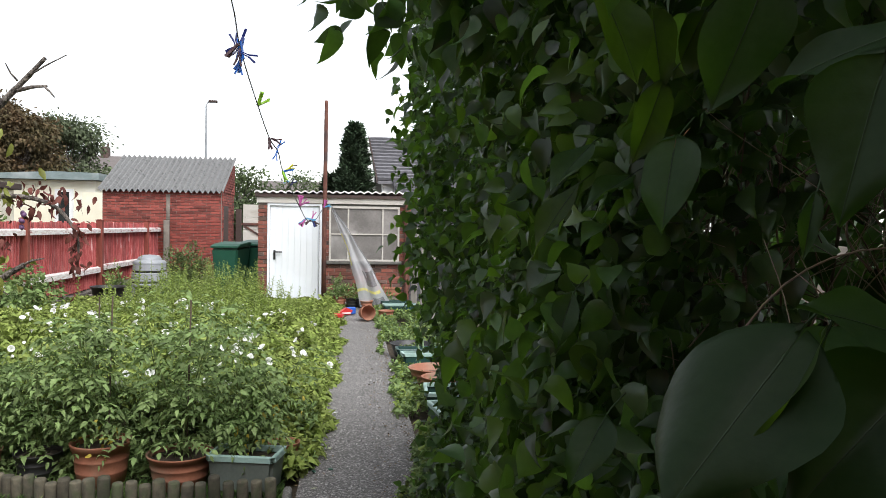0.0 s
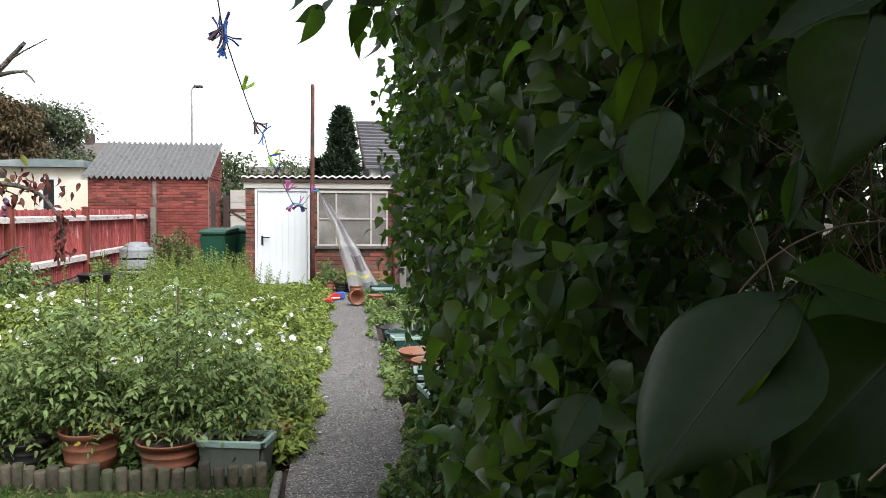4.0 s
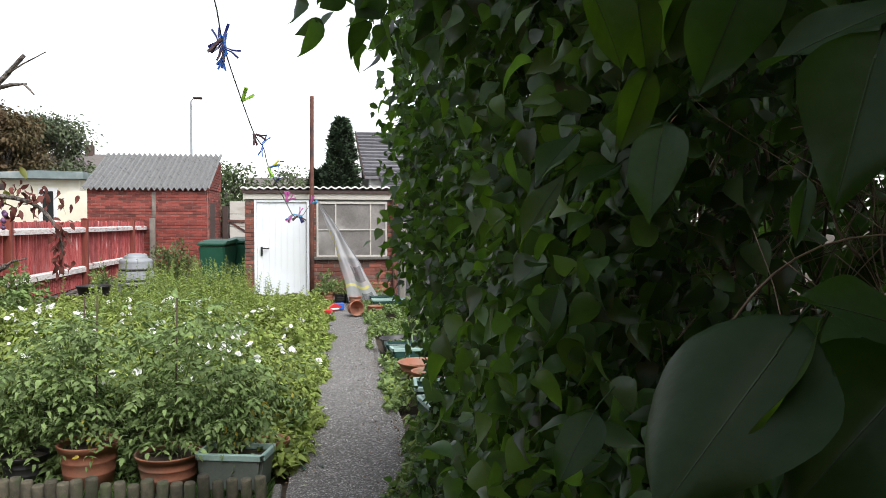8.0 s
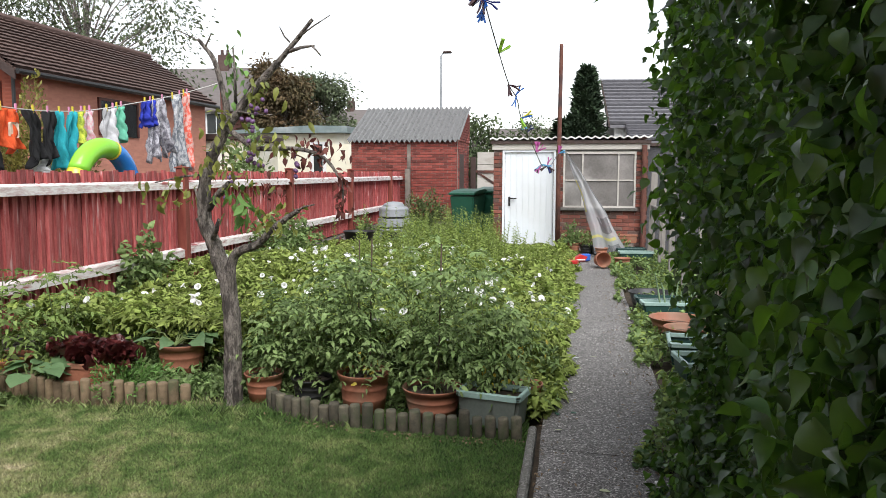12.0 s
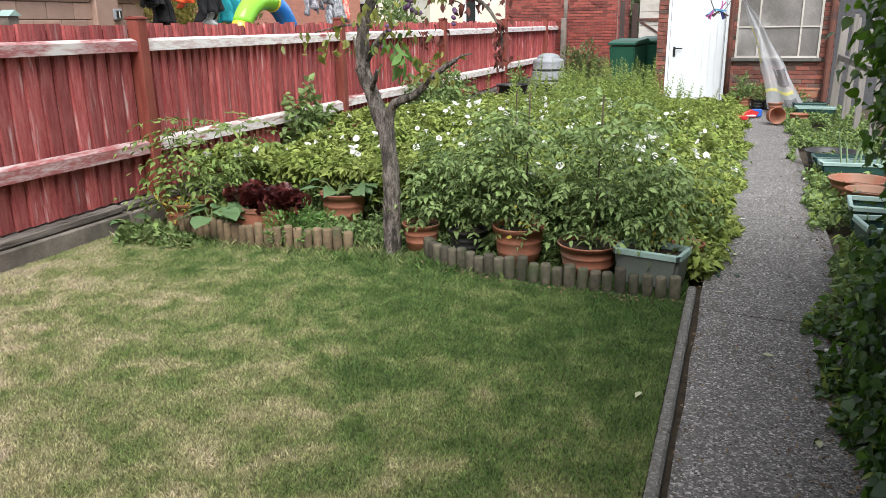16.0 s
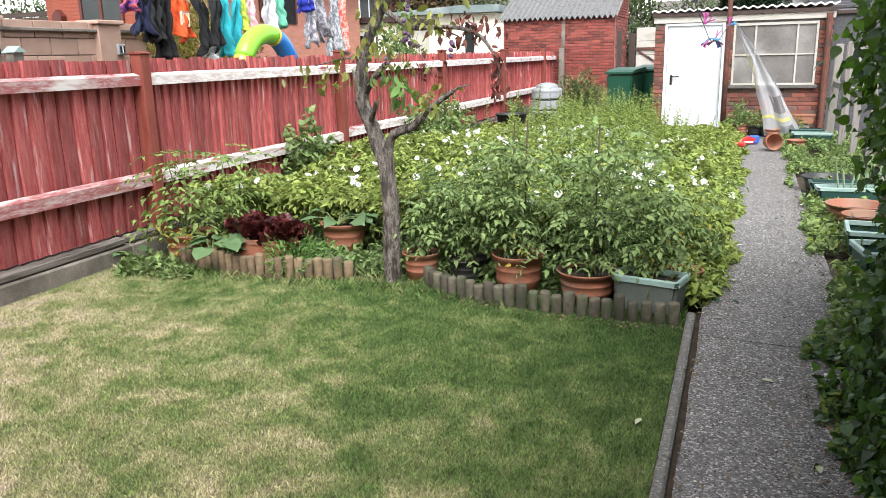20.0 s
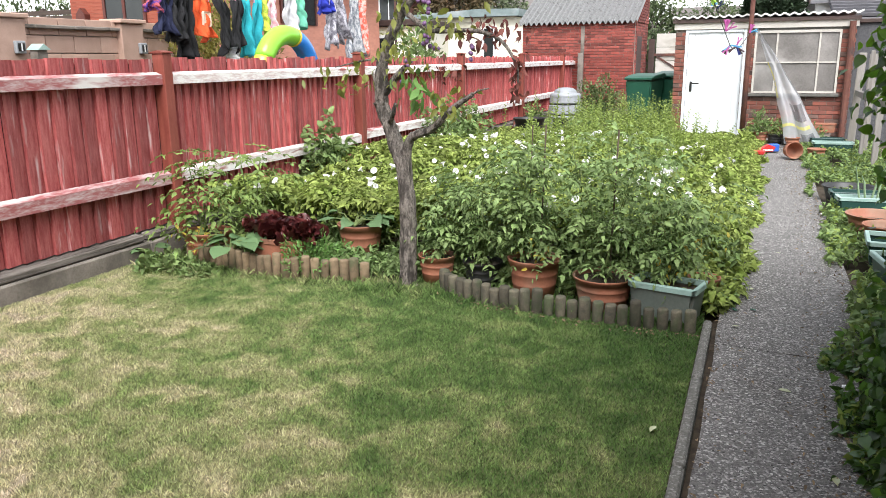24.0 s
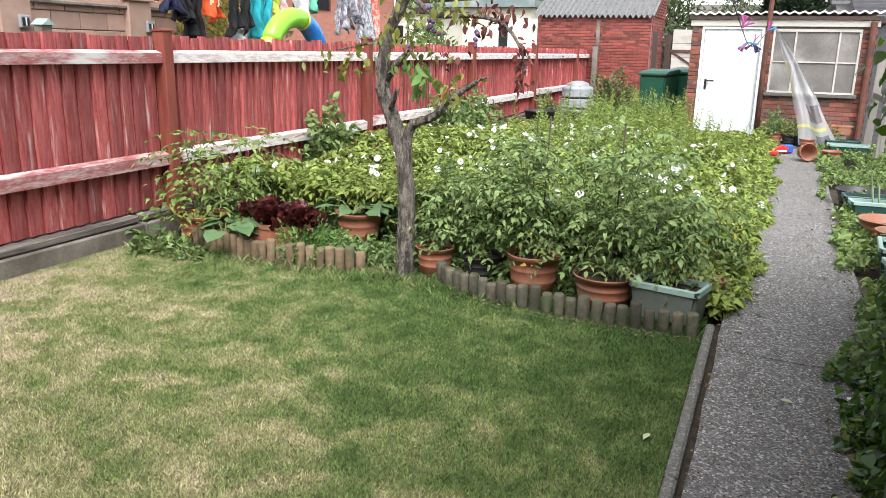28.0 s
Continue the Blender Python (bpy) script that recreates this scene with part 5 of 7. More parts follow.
# ---- pots and clutter before the shed ----
G2 = "pots before the shed"
round_pot((0.42, 14.75, 0.15), 0.12, 0.20, M["terracotta"], "terracotta pot with a leafy plant by the shed wall", G2)
clump("pot_plant", "leafy green plant in a terracotta pot", "pot plant", (0.42, 14.75, 0.33), 0.24, 0.36, 420, 0.06, M["leaf_tomato"], "oval", 21)
round_pot((0.66, 14.7, 0.15), 0.14, 0.17, M["black_pot"], "dark plastic pot by the shed wall", G2)
round_pot((0.86, 14.6, 0.15), 0.14, 0.17, M["black_pot"], "dark plastic pot by the shed wall", G2)
clump("pot_plant", "bushy herb in a dark pot", "pot plant", (0.78, 14.75, 0.28), 0.30, 0.30, 420, 0.05, M["leaf_sparse"], "oval", 22)
clump("pot_plant", "trailing green plant under the shed window", "pot plant", (1.12, 14.6, 0.18), 0.30, 0.34, 420, 0.06, M["leaf_tomato"], "oval", 23)
round_pot((0.90, 14.2, 0.15), 0.115, 0.17, M["terracotta"], "upright terracotta pot on the path end", G2, 0)
round_pot((0.80, 12.75, 0.29), 0.125, 0.20, M["terracotta"], "empty terracotta pot lying on its side", G2, 0, pose(0.82, 12.95, 0.245, 84, 0, 20))
trough((1.33, 15.05, 0.34), 0.52, 0.22, 0.15, 0, M["terracotta"], M["terracotta"], "terracotta trough on a stand by the wall", 0)
part("trough_stand", box(1.16, 1.50, 14.98, 15.12, 0.12, 0.338, bevel=0.01), M["mortar"])
tagged(bpy.data.objects["trough_stand"], "low grey block under a terracotta trough", "stand")
trough((1.40, 14.2, 0.14), 0.50, 0.24, 0.19, 2, M["trough"], M["trough"], "dark green plastic trough before the shed", 0.5)
trough((1.45, 13.7, 0.12), 0.58, 0.24, 0.20, 2, M["trough"], M["trough_rim"], "green trough with a pale rim before the shed", 0.5)
round_pot((1.18, 12.9, 0.12), 0.13, 0.17, M["terracotta"], "terracotta pot in the border", G2, 0.8)
M["toy_red"] = mat("red_plastic", (0.55, 0.03, 0.03), (0.45, 0.03, 0.03), 5, 0.35, 0.0)
M["toy_blue"] = mat("blue_plastic", (0.03, 0.12, 0.50), (0.03, 0.10, 0.42), 5, 0.35, 0.0)
M["toy_white"] = mat("white_plastic", (0.75, 0.75, 0.75), (0.68, 0.68, 0.68), 5, 0.4, 0.0)
toy = thing("toy_digger", "red and blue plastic toy lying on the path", "toy", (0.52, 13.5, 0.155), turn=20)
toy.scale = (0.75, 0.75, 0.75)
part("scoop", prism([(-0.16, 0.0), (0.10, 0.0), (0.16, 0.10), (0.02, 0.15), (-0.14, 0.06)], -0.07, 0.07, "y"), M["toy_red"], toy, "red plastic scoop")
part("base", box(0.04, 0.24, -0.06, 0.06, 0.0, 0.16, bevel=0.02), M["toy_blue"], toy, "blue plastic base")
part("strip", box(-0.1, 0.1, -0.085, -0.072, 0.02, 0.05, bevel=0.003), M["toy_white"], toy)
toy = thing("toy_tray", "red and white plastic toy tray on the path", "toy", (0.36, 12.9, 0.135), turn=-10)
part("tray", box(-0.13, 0.13, -0.08, 0.08, 0.045, 0.10, bevel=0.01), M["toy_red"], toy, "red tray")
part("foot", box(-0.11, 0.11, -0.06, 0.06, 0.0, 0.043, bevel=0.006), M["toy_white"], toy, "white underside")

# ---- compost bin, tub, wheelie bins ----
M["grey_plastic"] = mat("grey_plastic", (0.31, 0.325, 0.345), (0.23, 0.245, 0.26), 3, 0.5, 0.05)
cb = thing("compost_bin", "grey ribbed plastic compost bin with a lid", "compost bin", (-3.62, 17.5, 0.14))
cb.scale = (1.02, 1.02, 1.06)
part("body", lathe([(0, 0), (0.37, 0), (0.365, 0.20), (0.335, 0.215), (0.335, 0.25), (0.36, 0.265), (0.345, 0.42), (0.305, 0.435), (0.305, 0.46), (0.335, 0.475), (0.325, 0.60), (0, 0.60)], 24), M["grey_plastic"], cb)
part("lid", lathe([(0.33, 0.595), (0.335, 0.63), (0.30, 0.665), (0.24, 0.68), (0.24, 0.70), (0.22, 0.735), (0.12, 0.775), (0, 0.785)], 20), M["grey_plastic"], cb, "domed grey lid", True)
# black rings laid into the recesses paint the shade between the tiers
for z in (0.232, 0.447, 0.598):
    part("groove", lathe([(0.338 - 0.05 * z, z - 0.016), (0.352 - 0.05 * z, z - 0.012), (0.352 - 0.05 * z, z + 0.012), (0.338 - 0.05 * z, z + 0.016)], 24), M["black"], cb, "black ring painting the shade between the tiers")
part("hatch", box(-0.16, 0.20, -0.385, -0.35, 0.03, 0.18, bevel=0.01), M["black"], cb, "dark hatch opening")
tub = round_pot((-3.87, 15.5, 0.17), 0.33, 0.28, M["black_pot"], "wide black plastic tub by the fence", "", 0.55, None, False)
M["bin_green"] = mat("green_wheelie_bin_plastic", (0.010, 0.070, 0.042), (0.015, 0.088, 0.054), 4, 0.42, 0.05)


def wheelie(at, turn, label):
    w = thing("wheelie_bin", label, "wheelie bin", at, "wheelie bins", turn=turn)
    w.scale = (0.98, 0.95, 1.0)
    bm = bmesh.new()
    lo = [bm.verts.new(p) for p in ((-0.21, -0.26, 0.06), (0.21, -0.26, 0.06), (0.21, 0.24, 0.06), (-0.21, 0.24, 0.06))]
    hi = [bm.verts.new(p) for p in ((-0.28, -0.34, 0.98), (0.28, -0.34, 0.98), (0.28, 0.36, 1.03), (-0.28, 0.36, 1.03))]
    bm.faces.new(lo[::-1]), bm.faces.new(hi)
    for i in range(4):
        bm.faces.new((lo[i], lo[(i + 1) % 4], hi[(i + 1) % 4], hi[i]))
    bmesh.ops.bevel(bm, geom=bm.edges[:], offset=0.025, segments=2, affect="EDGES")
    part("body", bm, M["bin_green"], w)
    bm = prism([(-0.37, 0.99), (0.37, 1.045), (0.40, 1.08), (0.30, 1.115), (-0.20, 1.075), (-0.37, 1.03)], -0.30, 0.30, "x")
    bmesh.ops.bevel(bm, geom=bm.edges[:], offset=0.012, segments=2, affect="EDGES")
    part("lid", bm, M["bin_green"], w, "closed green lid")
    part("handle_bar", tube([(-0.24, 0.43, 1.0), (0.24, 0.43, 1.0)], 0.016, 8), M["bin_green"], w)
    for x in (-0.24, 0.24):
        part("wheel", prism([(0.22 + 0.10 * math.cos(a * math.tau / 16), 0.10 + 0.10 * math.sin(a * math.tau / 16)) for a in range(16)], x - 0.025, x + 0.025, "x"), M["black"], w)
    return w


wheelie((-1.80, 16.6, 0.17), -16, "dark green wheelie bin beside the shed")
wheelie((-1.36, 17.3, 0.20), -12, "dark green wheelie bin behind the other bin")

# ---- neighbour's house with the long tiled roof ----
M["house_brick"] = mat("orange_red_brick", (0.31, 0.078, 0.045), (0.24, 0.06, 0.036), 6, 0.9, 0.3, stretch=(1, 1, 3), c3=(0.30, 0.12, 0.085))
M["house_render"] = mat("salmon_brick_side", (0.55, 0.25, 0.18), (0.48, 0.21, 0.15), 5, 0.9, 0.3, stretch=(1, 1, 4))
M["roof_tile"] = mat("brown_concrete_tile", (0.07, 0.040, 0.034), (0.10, 0.064, 0.054), 4, 0.85, 0.4, object_random=0.18)
M["mahogany"] = mat("dark_mahogany_frame", (0.075, 0.018, 0.014), (0.11, 0.03, 0.02), 8, 0.5, 0.1)
M["glass"] = mat("dark_window_glass", (0.015, 0.018, 0.02), (0.03, 0.033, 0.033), 2, 0.08, 0.0)


def bricky(m, mortar, amount=0.55):
    """Fine brick courses for a wall seen from far off."""
    n, l = m.node_tree.nodes, m.node_tree.links
    b = n["Principled BSDF"]
    old = b.inputs["Base Color"].links[0].from_socket
    tc, sep, add, com = n.new("ShaderNodeTexCoord"), n.new("ShaderNodeSeparateXYZ"), n.new("ShaderNodeMath"), n.new("ShaderNodeCombineXYZ")
    l.new(tc.outputs["Object"], sep.inputs[0])
    l.new(sep.outputs[0], add.inputs[0])
    l.new(sep.outputs[1], add.inputs[1])
    l.new(add.outputs[0], com.inputs[0])
    l.new(sep.outputs[2], com.inputs[1])
    t = n.new("ShaderNodeTexBrick")
    t.inputs["Scale"].default_value = 1.0
    t.inputs["Brick Width"].default_value, t.inputs["Row Height"].default_value, t.inputs["Mortar Size"].default_value = 0.225, 0.075, 0.006
    t.inputs["Color1"].default_value, t.inputs["Color2"].default_value = (1.15, 1.15, 1.15, 1), (0.72, 0.68, 0.68, 1)
    t.inputs["Mortar"].default_value = (*mortar, 1)
    l.new(com.outputs[0], t.inputs["Vector"])
    mx = n.new("ShaderNodeMix")
    mx.data_type, mx.blend_type = "RGBA", "MULTIPLY"
    mx.inputs[0].default_value = amount
    l.new(old, mx.inputs[6])
    l.new(t.outputs["Color"], mx.inputs[7])
    l.new(mx.outputs[2], b.inputs["Base Color"])


bricky(M["house_brick"], (1.0, 1.25, 1.3), 0.7)
bricky(M["house_render"], (0.9, 0.95, 0.95), 0.35)
HX, HY0, HY1, HZ, HA, HW = -10.2, 13.8, 21.6, 3.72, 4.97, 1.82
house = thing("neighbour_house", "single-storey brick house with a brown tiled roof", "house")
RX = HX - HW
part("gable_wall", prism([(HX - 2 * HW, 0.5), (HX, 0.5), (HX, HZ), (RX, HA - 0.1), (HX - 2 * HW, HZ)], HY0, HY0 + 0.25, "y"), M["house_brick"], house, "orange-red brick gable")
part("side_wall", box(HX - 0.25, HX, HY0 + 0.252, HY1, 0.5, HZ), M["house_render"], house, "salmon brick side wall")
part("far_wall", box(HX - 2 * HW, HX - 0.252, HY1 - 0.25, HY1, 0.5, HZ), M["house_render"], house)
part("other_wall", box(HX - 2 * HW, HX - 2 * HW + 0.25, HY0 + 0.252, HY1 - 0.252, 0.5, HZ), M["house_render"], house)
# courses that stand out on the gable
course = mesh_of("brick_course", box(-0.5, 0.5, -0.004, 0.0, -0.032, 0.032), M["house_brick"])
z = 1.4
while z < HA - 0.25:
    half = HW if z < HZ else HW * (HA - 0.12 - z) / (HA - 0.12 - HZ)
    o = part("brick_course", course, None, house)
    o.matrix_basis = Matrix.Translation((RX, HY0 - 0.001, z)) @ Matrix.Diagonal((2 * half - 0.02, 1, 1, 1))
    z += 0.075


def tiled_slope(parent, x_eave, z_eave, x_ridge, z_ridge, y0, y1, material, rows=9, roll=0.30, axis="y", lip=0.07):
    """Overlapping tile courses, each a ribbed strip of its own."""
    for r in range(rows):
        a, b = r / rows, (r + 1.06) / rows
        bm = bmesh.new()
        n = max(4, int((y1 - y0) / roll) * 4)
        va = []
        for t, up in ((a, lip), (b, 0.008)):
            x, z = x_eave + (x_ridge - x_eave) * t, z_eave + (z_ridge - z_eave) * t + up
            row_ = []
            for i in range(n + 1):
                y = y0 + (y1 - y0) * i / n
                lift = 0.009 * (0.5 + 0.5 * math.cos(i / 4 * math.tau))
                row_.append(bm.verts.new((x, y, z + lift) if axis == "y" else (y, x, z + lift)))
            va.append(row_)
        ins = 0.07 * (1 if x_ridge > x_eave else -1)
        low = [bm.verts.new((v.co.x + (ins if axis == "y" else 0), v.co.y + (0 if axis == "y" else ins), v.co.z - lip)) for v in va[0]]
        for i in range(n):
            bm.faces.new((va[0][i], va[0][i + 1], va[1][i + 1], va[1][i]))
            bm.faces.new((low[i], low[i + 1], va[0][i + 1], va[0][i]))
        part("tile_course", bm, material, parent)


roof = part("roof_slope", prism([(HX + 0.28, HZ - 0.16), (RX, HA), (RX, HA - 0.12), (HX + 0.28, HZ - 0.22)], HY0 - 0.25, HY1 + 0.2, "y"), M["roof_tile"], house)
part("roof_slope", prism([(HX - 2 * HW - 0.28, HZ - 0.16), (RX, HA), (RX, HA - 0.12), (HX - 2 * HW - 0.28, HZ - 0.22)], HY0 - 0.25, HY1 + 0.2, "y"), M["roof_tile"], house)
tiled_slope(roof, HX + 0.30, HZ - 0.15, RX, HA, HY0 - 0.27, HY1 + 0.2, M["roof_tile"], 14, lip=0.05)
part("ridge", tube([(RX, HY0 - 0.27, HA + 0.03), (RX, HY1 + 0.2, HA + 0.03)], 0.09, 10), M["roof_tile"], house)
for s in (1, -1):
    xe = RX + s * (HW + 0.30)
    part("bargeboard", prism([(xe, HZ - 0.20), (RX, HA - 0.02), (RX, HA - 0.20), (xe, HZ - 0.38)], HY0 - 0.30, HY0 - 0.272, "y"), M["fascia_dark"], house, "dark brown bargeboard")
part("gutter", tube([(HX + 0.33, HY0 - 0.27, HZ - 0.22), (HX + 0.33, HY1 + 0.2, HZ - 0.22)], 0.055, 8), M["black"], house, "black plastic gutter")
part("downpipe", tube([(HX + 0.06, HY0 - 0.05, HZ - 0.2), (HX + 0.06, HY0 - 0.05, 0.8)], 0.035, 8), M["black"], house)


def window(parent, x0, x1, z0, z1, y, material, n=2, facing="y"):
    def place(a, b, c, d, e, f):
        return box(a, b, c, d, e, f) if facing == "y" else box(c, d, a, b, e, f)

    w = part("window", place(x0, x1, y + 0.0, y + 0.05, z1 - 0.06, z1), material, parent, "dark mahogany window")
    for k in range(n + 1):
        x = x0 + (x1 - x0 - 0.07) * k / n
        part("mullion", place(x, x + 0.07, y, y + 0.05, z0, z1 - 0.062), material, w)
    for k in range(n):
        a = x0 + (x1 - x0 - 0.07) * k / n + 0.072
        b = x0 + (x1 - x0 - 0.07) * (k + 1) / n - 0.002
        part("pane", place(a, b, y + 0.02, y + 0.028, z0, z1 - 0.062), M["glass"], w)
    return w


window(house, -12.88, -11.72, 1.2, 3.26, HY0 - 0.055, M["mahogany"])
part("back_door", box(-11.22, -10.42, HY0 - 0.06, HY0 - 0.01, 0.8, 3.36), M["mahogany"], house, "dark mahogany back door")
window(house, 16.45, 18.05, 2.45, 3.3, HX + 0.004, M["mahogany"], 2, "x")
part("wall_lamp", box(-11.02, -10.88, HY0 - 0.12, HY0 - 0.01, 3.30, 3.42, bevel=0.02), M["black"], house, "small black wall lamp")
part("nest_box", prism([(-13.55, 2.4), (-13.3, 2.4), (-13.3, 2.62), (-13.425, 2.75), (-13.55, 2.62)], HY0 - 0.16, HY0 - 0.01, "y"), M["mahogany"], house, "dark wooden nest box")

# ---- block wall behind the fence ----
M["pink_block"] = mat("pinkish_concrete_block", (0.46, 0.31, 0.245), (0.38, 0.25, 0.195), 5, 0.92, 0.4, object_random=0.12)
wall = thing("block_wall", "pinkish concrete block garden wall with piers", "garden wall", kind="structure")
part("core", box(-8.15, -8.02, 1.0, 10.2, 0.5, 2.02), M["mortar"], wall)
blk = mesh_of("block", box(-0.08, 0.08, -0.217, 0.217, -0.105, 0.105, bevel=0.006), M["pink_block"])
z, row = 0.85, 0
while z < 2.0:
    y = 3.0 + (0.22 if row % 2 else 0)
    while y < 10.0:
        o = part("block", blk, None, wall)
        o.matrix_basis = pose(-8.07, y + 0.217, z + 0.105)
        y += 0.444
    z += 0.22
    row += 1
y = 2.9
while y < 10.0:
    part("coping", box(-8.24, -7.92, y, y + 0.595, 2.024, 2.07, bevel=0.01), M["concrete"], wall)
    y += 0.60
for y in (4.3, 7.12, 9.07):
    part("pier", box(-8.22, -7.90, y, y + 0.42, 0.5, 2.13, bevel=0.01), M["pink_block"], wall, "block pier with a cap")
    part("pier_cap", box(-8.26, -7.86, y - 0.04, y + 0.46, 2.132, 2.19, bevel=0.012), M["pink_block"], wall)
# little ornament boxes standing on the fence side of the wall
bird = thing("bird_table", "small grey bird house on the wall", "bird house", (-7.6, 7.42, 1.66))
part("post", box(-0.02, 0.02, -0.02, 0.02, -1.15, 0.0), M["concrete"], bird)
part("house", box(-0.06, 0.06, -0.07, 0.07, 0.0, 0.10), M["concrete"], bird)
part("roof", prism([(-0.09, 0.10), (0.09, 0.10), (0, 0.17)], -0.10, 0.10, "x"), M["trough_rim"], bird)
for y in (7.40, 9.42):
    gl = thing("wall_light", "small square garden light on the block wall", "garden light", (-7.897, y, 1.72), "garden wall lights")
    part("body", box(0.0, 0.05, -0.07, 0.07, 0.0, 0.15, bevel=0.01), M["grey_plastic"], gl)
    part("lens", box(0.051, 0.058, -0.045, 0.045, 0.03, 0.12), M["black"], gl, "dark lens")
    part("bar", box(0.059, 0.064, -0.008, 0.008, 0.03, 0.12), M["toy_white"], gl)

# ---- clothes line with washing ----
LX = -6.5
line_pts = [(LX, 5.0, 2.62), (LX, 7.09, 2.52), (LX, 8.12, 2.46), (LX, 9.21, 2.42), (LX, 10.2, 2.46), (LX, 11.05, 2.57), (LX, 13.02, 2.94), (LX, 14.37, 3.25), (LX, 14.95, 3.40)]
M["cord"] = mat("pale_cord", (0.60, 0.58, 0.55), (0.5, 0.48, 0.45), 10, 0.8, 0.0)
cl = part("washing_line", tube(smooth_line(line_pts, 4), 0.008, 5), M["cord"])
tagged(cl, "pale cord washing line hung with clothes", "washing line")
wp = part("washing_post", tube([(LX, 14.95, 0.5), (LX, 14.95, 3.45)], 0.025, 8), M["rust"])
tagged(wp, "slim rusty post of the washing line", "post")


def line_z(y):
    return float(np.interp(y, [p[1] for p in line_pts], [p[2] for p in line_pts]))


CL = {}


def cloth(name, label, y0, y1, drop, colour, shape, pegs=2, seed=1, print_colour=None, below=0.0, second=None, rounded=0.0):
    """A hanging cloth with folds: shape gives the width left at each height."""
    key = (colour, second)
    if key not in CL:
        CL[key] = mat("cloth_" + name, colour, second or tuple(c * 0.72 for c in colour), 16 if second else 9, 0.9, 0.7, fine=70, translucent=0.15, stretch=(1, 1.6, 0.8), sharp=0.05 if second else 0.14)
        next(q for q in CL[key].node_tree.nodes if q.type == "BUMP").inputs["Distance"].default_value = 0.04
    c = thing(name, label, "garment", (LX, (y0 + y1) / 2, 0), "washing on the line")
    rr = random.Random(seed)
    w = y1 - y0
    nu, nv = 22, 18
    ph = rr.uniform(0, 6)
    for lo, hi in shape:
        bm = bmesh.new()
        g = []
        for j in range(nv + 1):
            v = j / nv
            row_ = []
            for i in range(nu + 1):
                s = i / nu
                a, b = lo(v), hi(v)
                y = -w / 2 + w * (a + (b - a) * s)
                fold = 0.08 * math.sin(s * 7 + ph + v * 2.5) * (0.2 + v) + 0.035 * math.sin(s * 15 + v * 6 + ph) + 0.018 * math.sin(s * 31 - v * 9 + ph) - 0.02 * (below > 0)
                y += (0.035 * math.sin(v * 5 + ph + s * 2) + 0.02 * math.sin(v * 13 + ph * 2 + s)) * v
                z = line_z(y + (y0 + y1) / 2) - below - drop * v * (1 - rounded * (2 * s - 1) ** 2 + 0.05 * math.sin(s * 9 + ph) * v) - 0.03 * math.sin(s * math.pi) * (1 - v)
                row_.append(bm.verts.new((fold, y, z)))
            g.append(row_)
        for j in range(nv):
            for i in range(nu):
                bm.faces.new((g[j][i], g[j][i + 1], g[j + 1][i + 1], g[j + 1][i]))
        o = part("panel", bm, CL[key], c, smooth=True)
        sol = o.modifiers.new("thick", "SOLIDIFY")
        sol.thickness = 0.008
    if print_colour:
        pm = mat("print_" + name, print_colour, tuple(x * 0.7 for x in print_colour), 14, 0.85, 0.0)
        zc = line_z((y0 + y1) / 2) - drop * 0.5
        part("print", box(0.062, 0.068, -w * 0.14, w * 0.14, zc - 0.10, zc + 0.09, bevel=0.02), pm, c, "pale printed motif")
    for k in range(pegs):
        y = -w / 2 + w * (k + 0.5) / pegs
        z = line_z(y + (y0 + y1) / 2)
        pc = ((0.7, 0.55, 0.05), (0.65, 0.25, 0.4), (0.6, 0.6, 0.55))[k % 3]
        if pc not in CL:
            CL[pc] = mat("peg_plastic", pc, None, 6, 0.4, 0.0)
        part("peg", box(-0.012, 0.012, y - 0.012, y + 0.012, z - 0.05, z + 0.06, bevel=0.003), CL[pc], c)
    return c


full = [(lambda v: 0.0, lambda v: 1.0)]
vest = [(lambda v: 0.22 - 0.10 * v - 0.16 * max(0, v - 0.55), lambda v: 0.78 + 0.10 * v + 0.22 * max(0, v - 0.55))]
taper = [(lambda v: 0.30 - 0.30 * v, lambda v: 0.70 + 0.38 * v)]
shirt = [(lambda v: 0.14 - 0.12 * v if v < 0.7 else 0.056 - 0.2 * (v - 0.7), lambda v: 0.86 + 0.10 * v if v < 0.7 else 0.93 + 0.2 * (v - 0.7))]
legs = [(lambda v: 0.0 + 0.12 * v, lambda v: 0.46 + 0.02 * v), (lambda v: 0.54 - 0.02 * v, lambda v: 1.0 - 0.12 * v)]
up_legs = [(lambda v: 0.0, lambda v: 0.30 + 0.22 * v), (lambda v: 0.70 - 0.22 * v, lambda v: 1.0)]
slung = [(lambda v: 0.0 + 0.05 * v, lambda v: 0.42), (lambda v: 0.36 + 0.62 * v * v, lambda v: 0.72 + 0.60 * v)]
trunk_legs = [(lambda v: 0.02 + 0.04 * v, lambda v: 0.26 + 0.22 * min(1, v * 2.2)), (lambda v: 0.74 - 0.25 * min(1, v * 2.2), lambda v: 0.98 - 0.10 * v)]
cloth("swim_trunks", "small red and blue swimming trunks", 8.08, 8.28, 0.26, (0.50, 0.10, 0.12), full, 2, 1, second=(0.10, 0.05, 0.30))
cloth("navy_shirt", "crumpled navy top pegged on the line", 8.20, 8.50, 0.50, (0.02, 0.025, 0.07), shirt, 2, 2)
cloth("black_socks", "dark charcoal leggings pegged on the line", 8.40, 8.66, 0.58, (0.025, 0.025, 0.028), legs, 3, 3)
cloth("black_tights", "long black tights hanging from the line", 8.58, 8.84, 0.80, (0.015, 0.015, 0.017), legs, 2, 4)
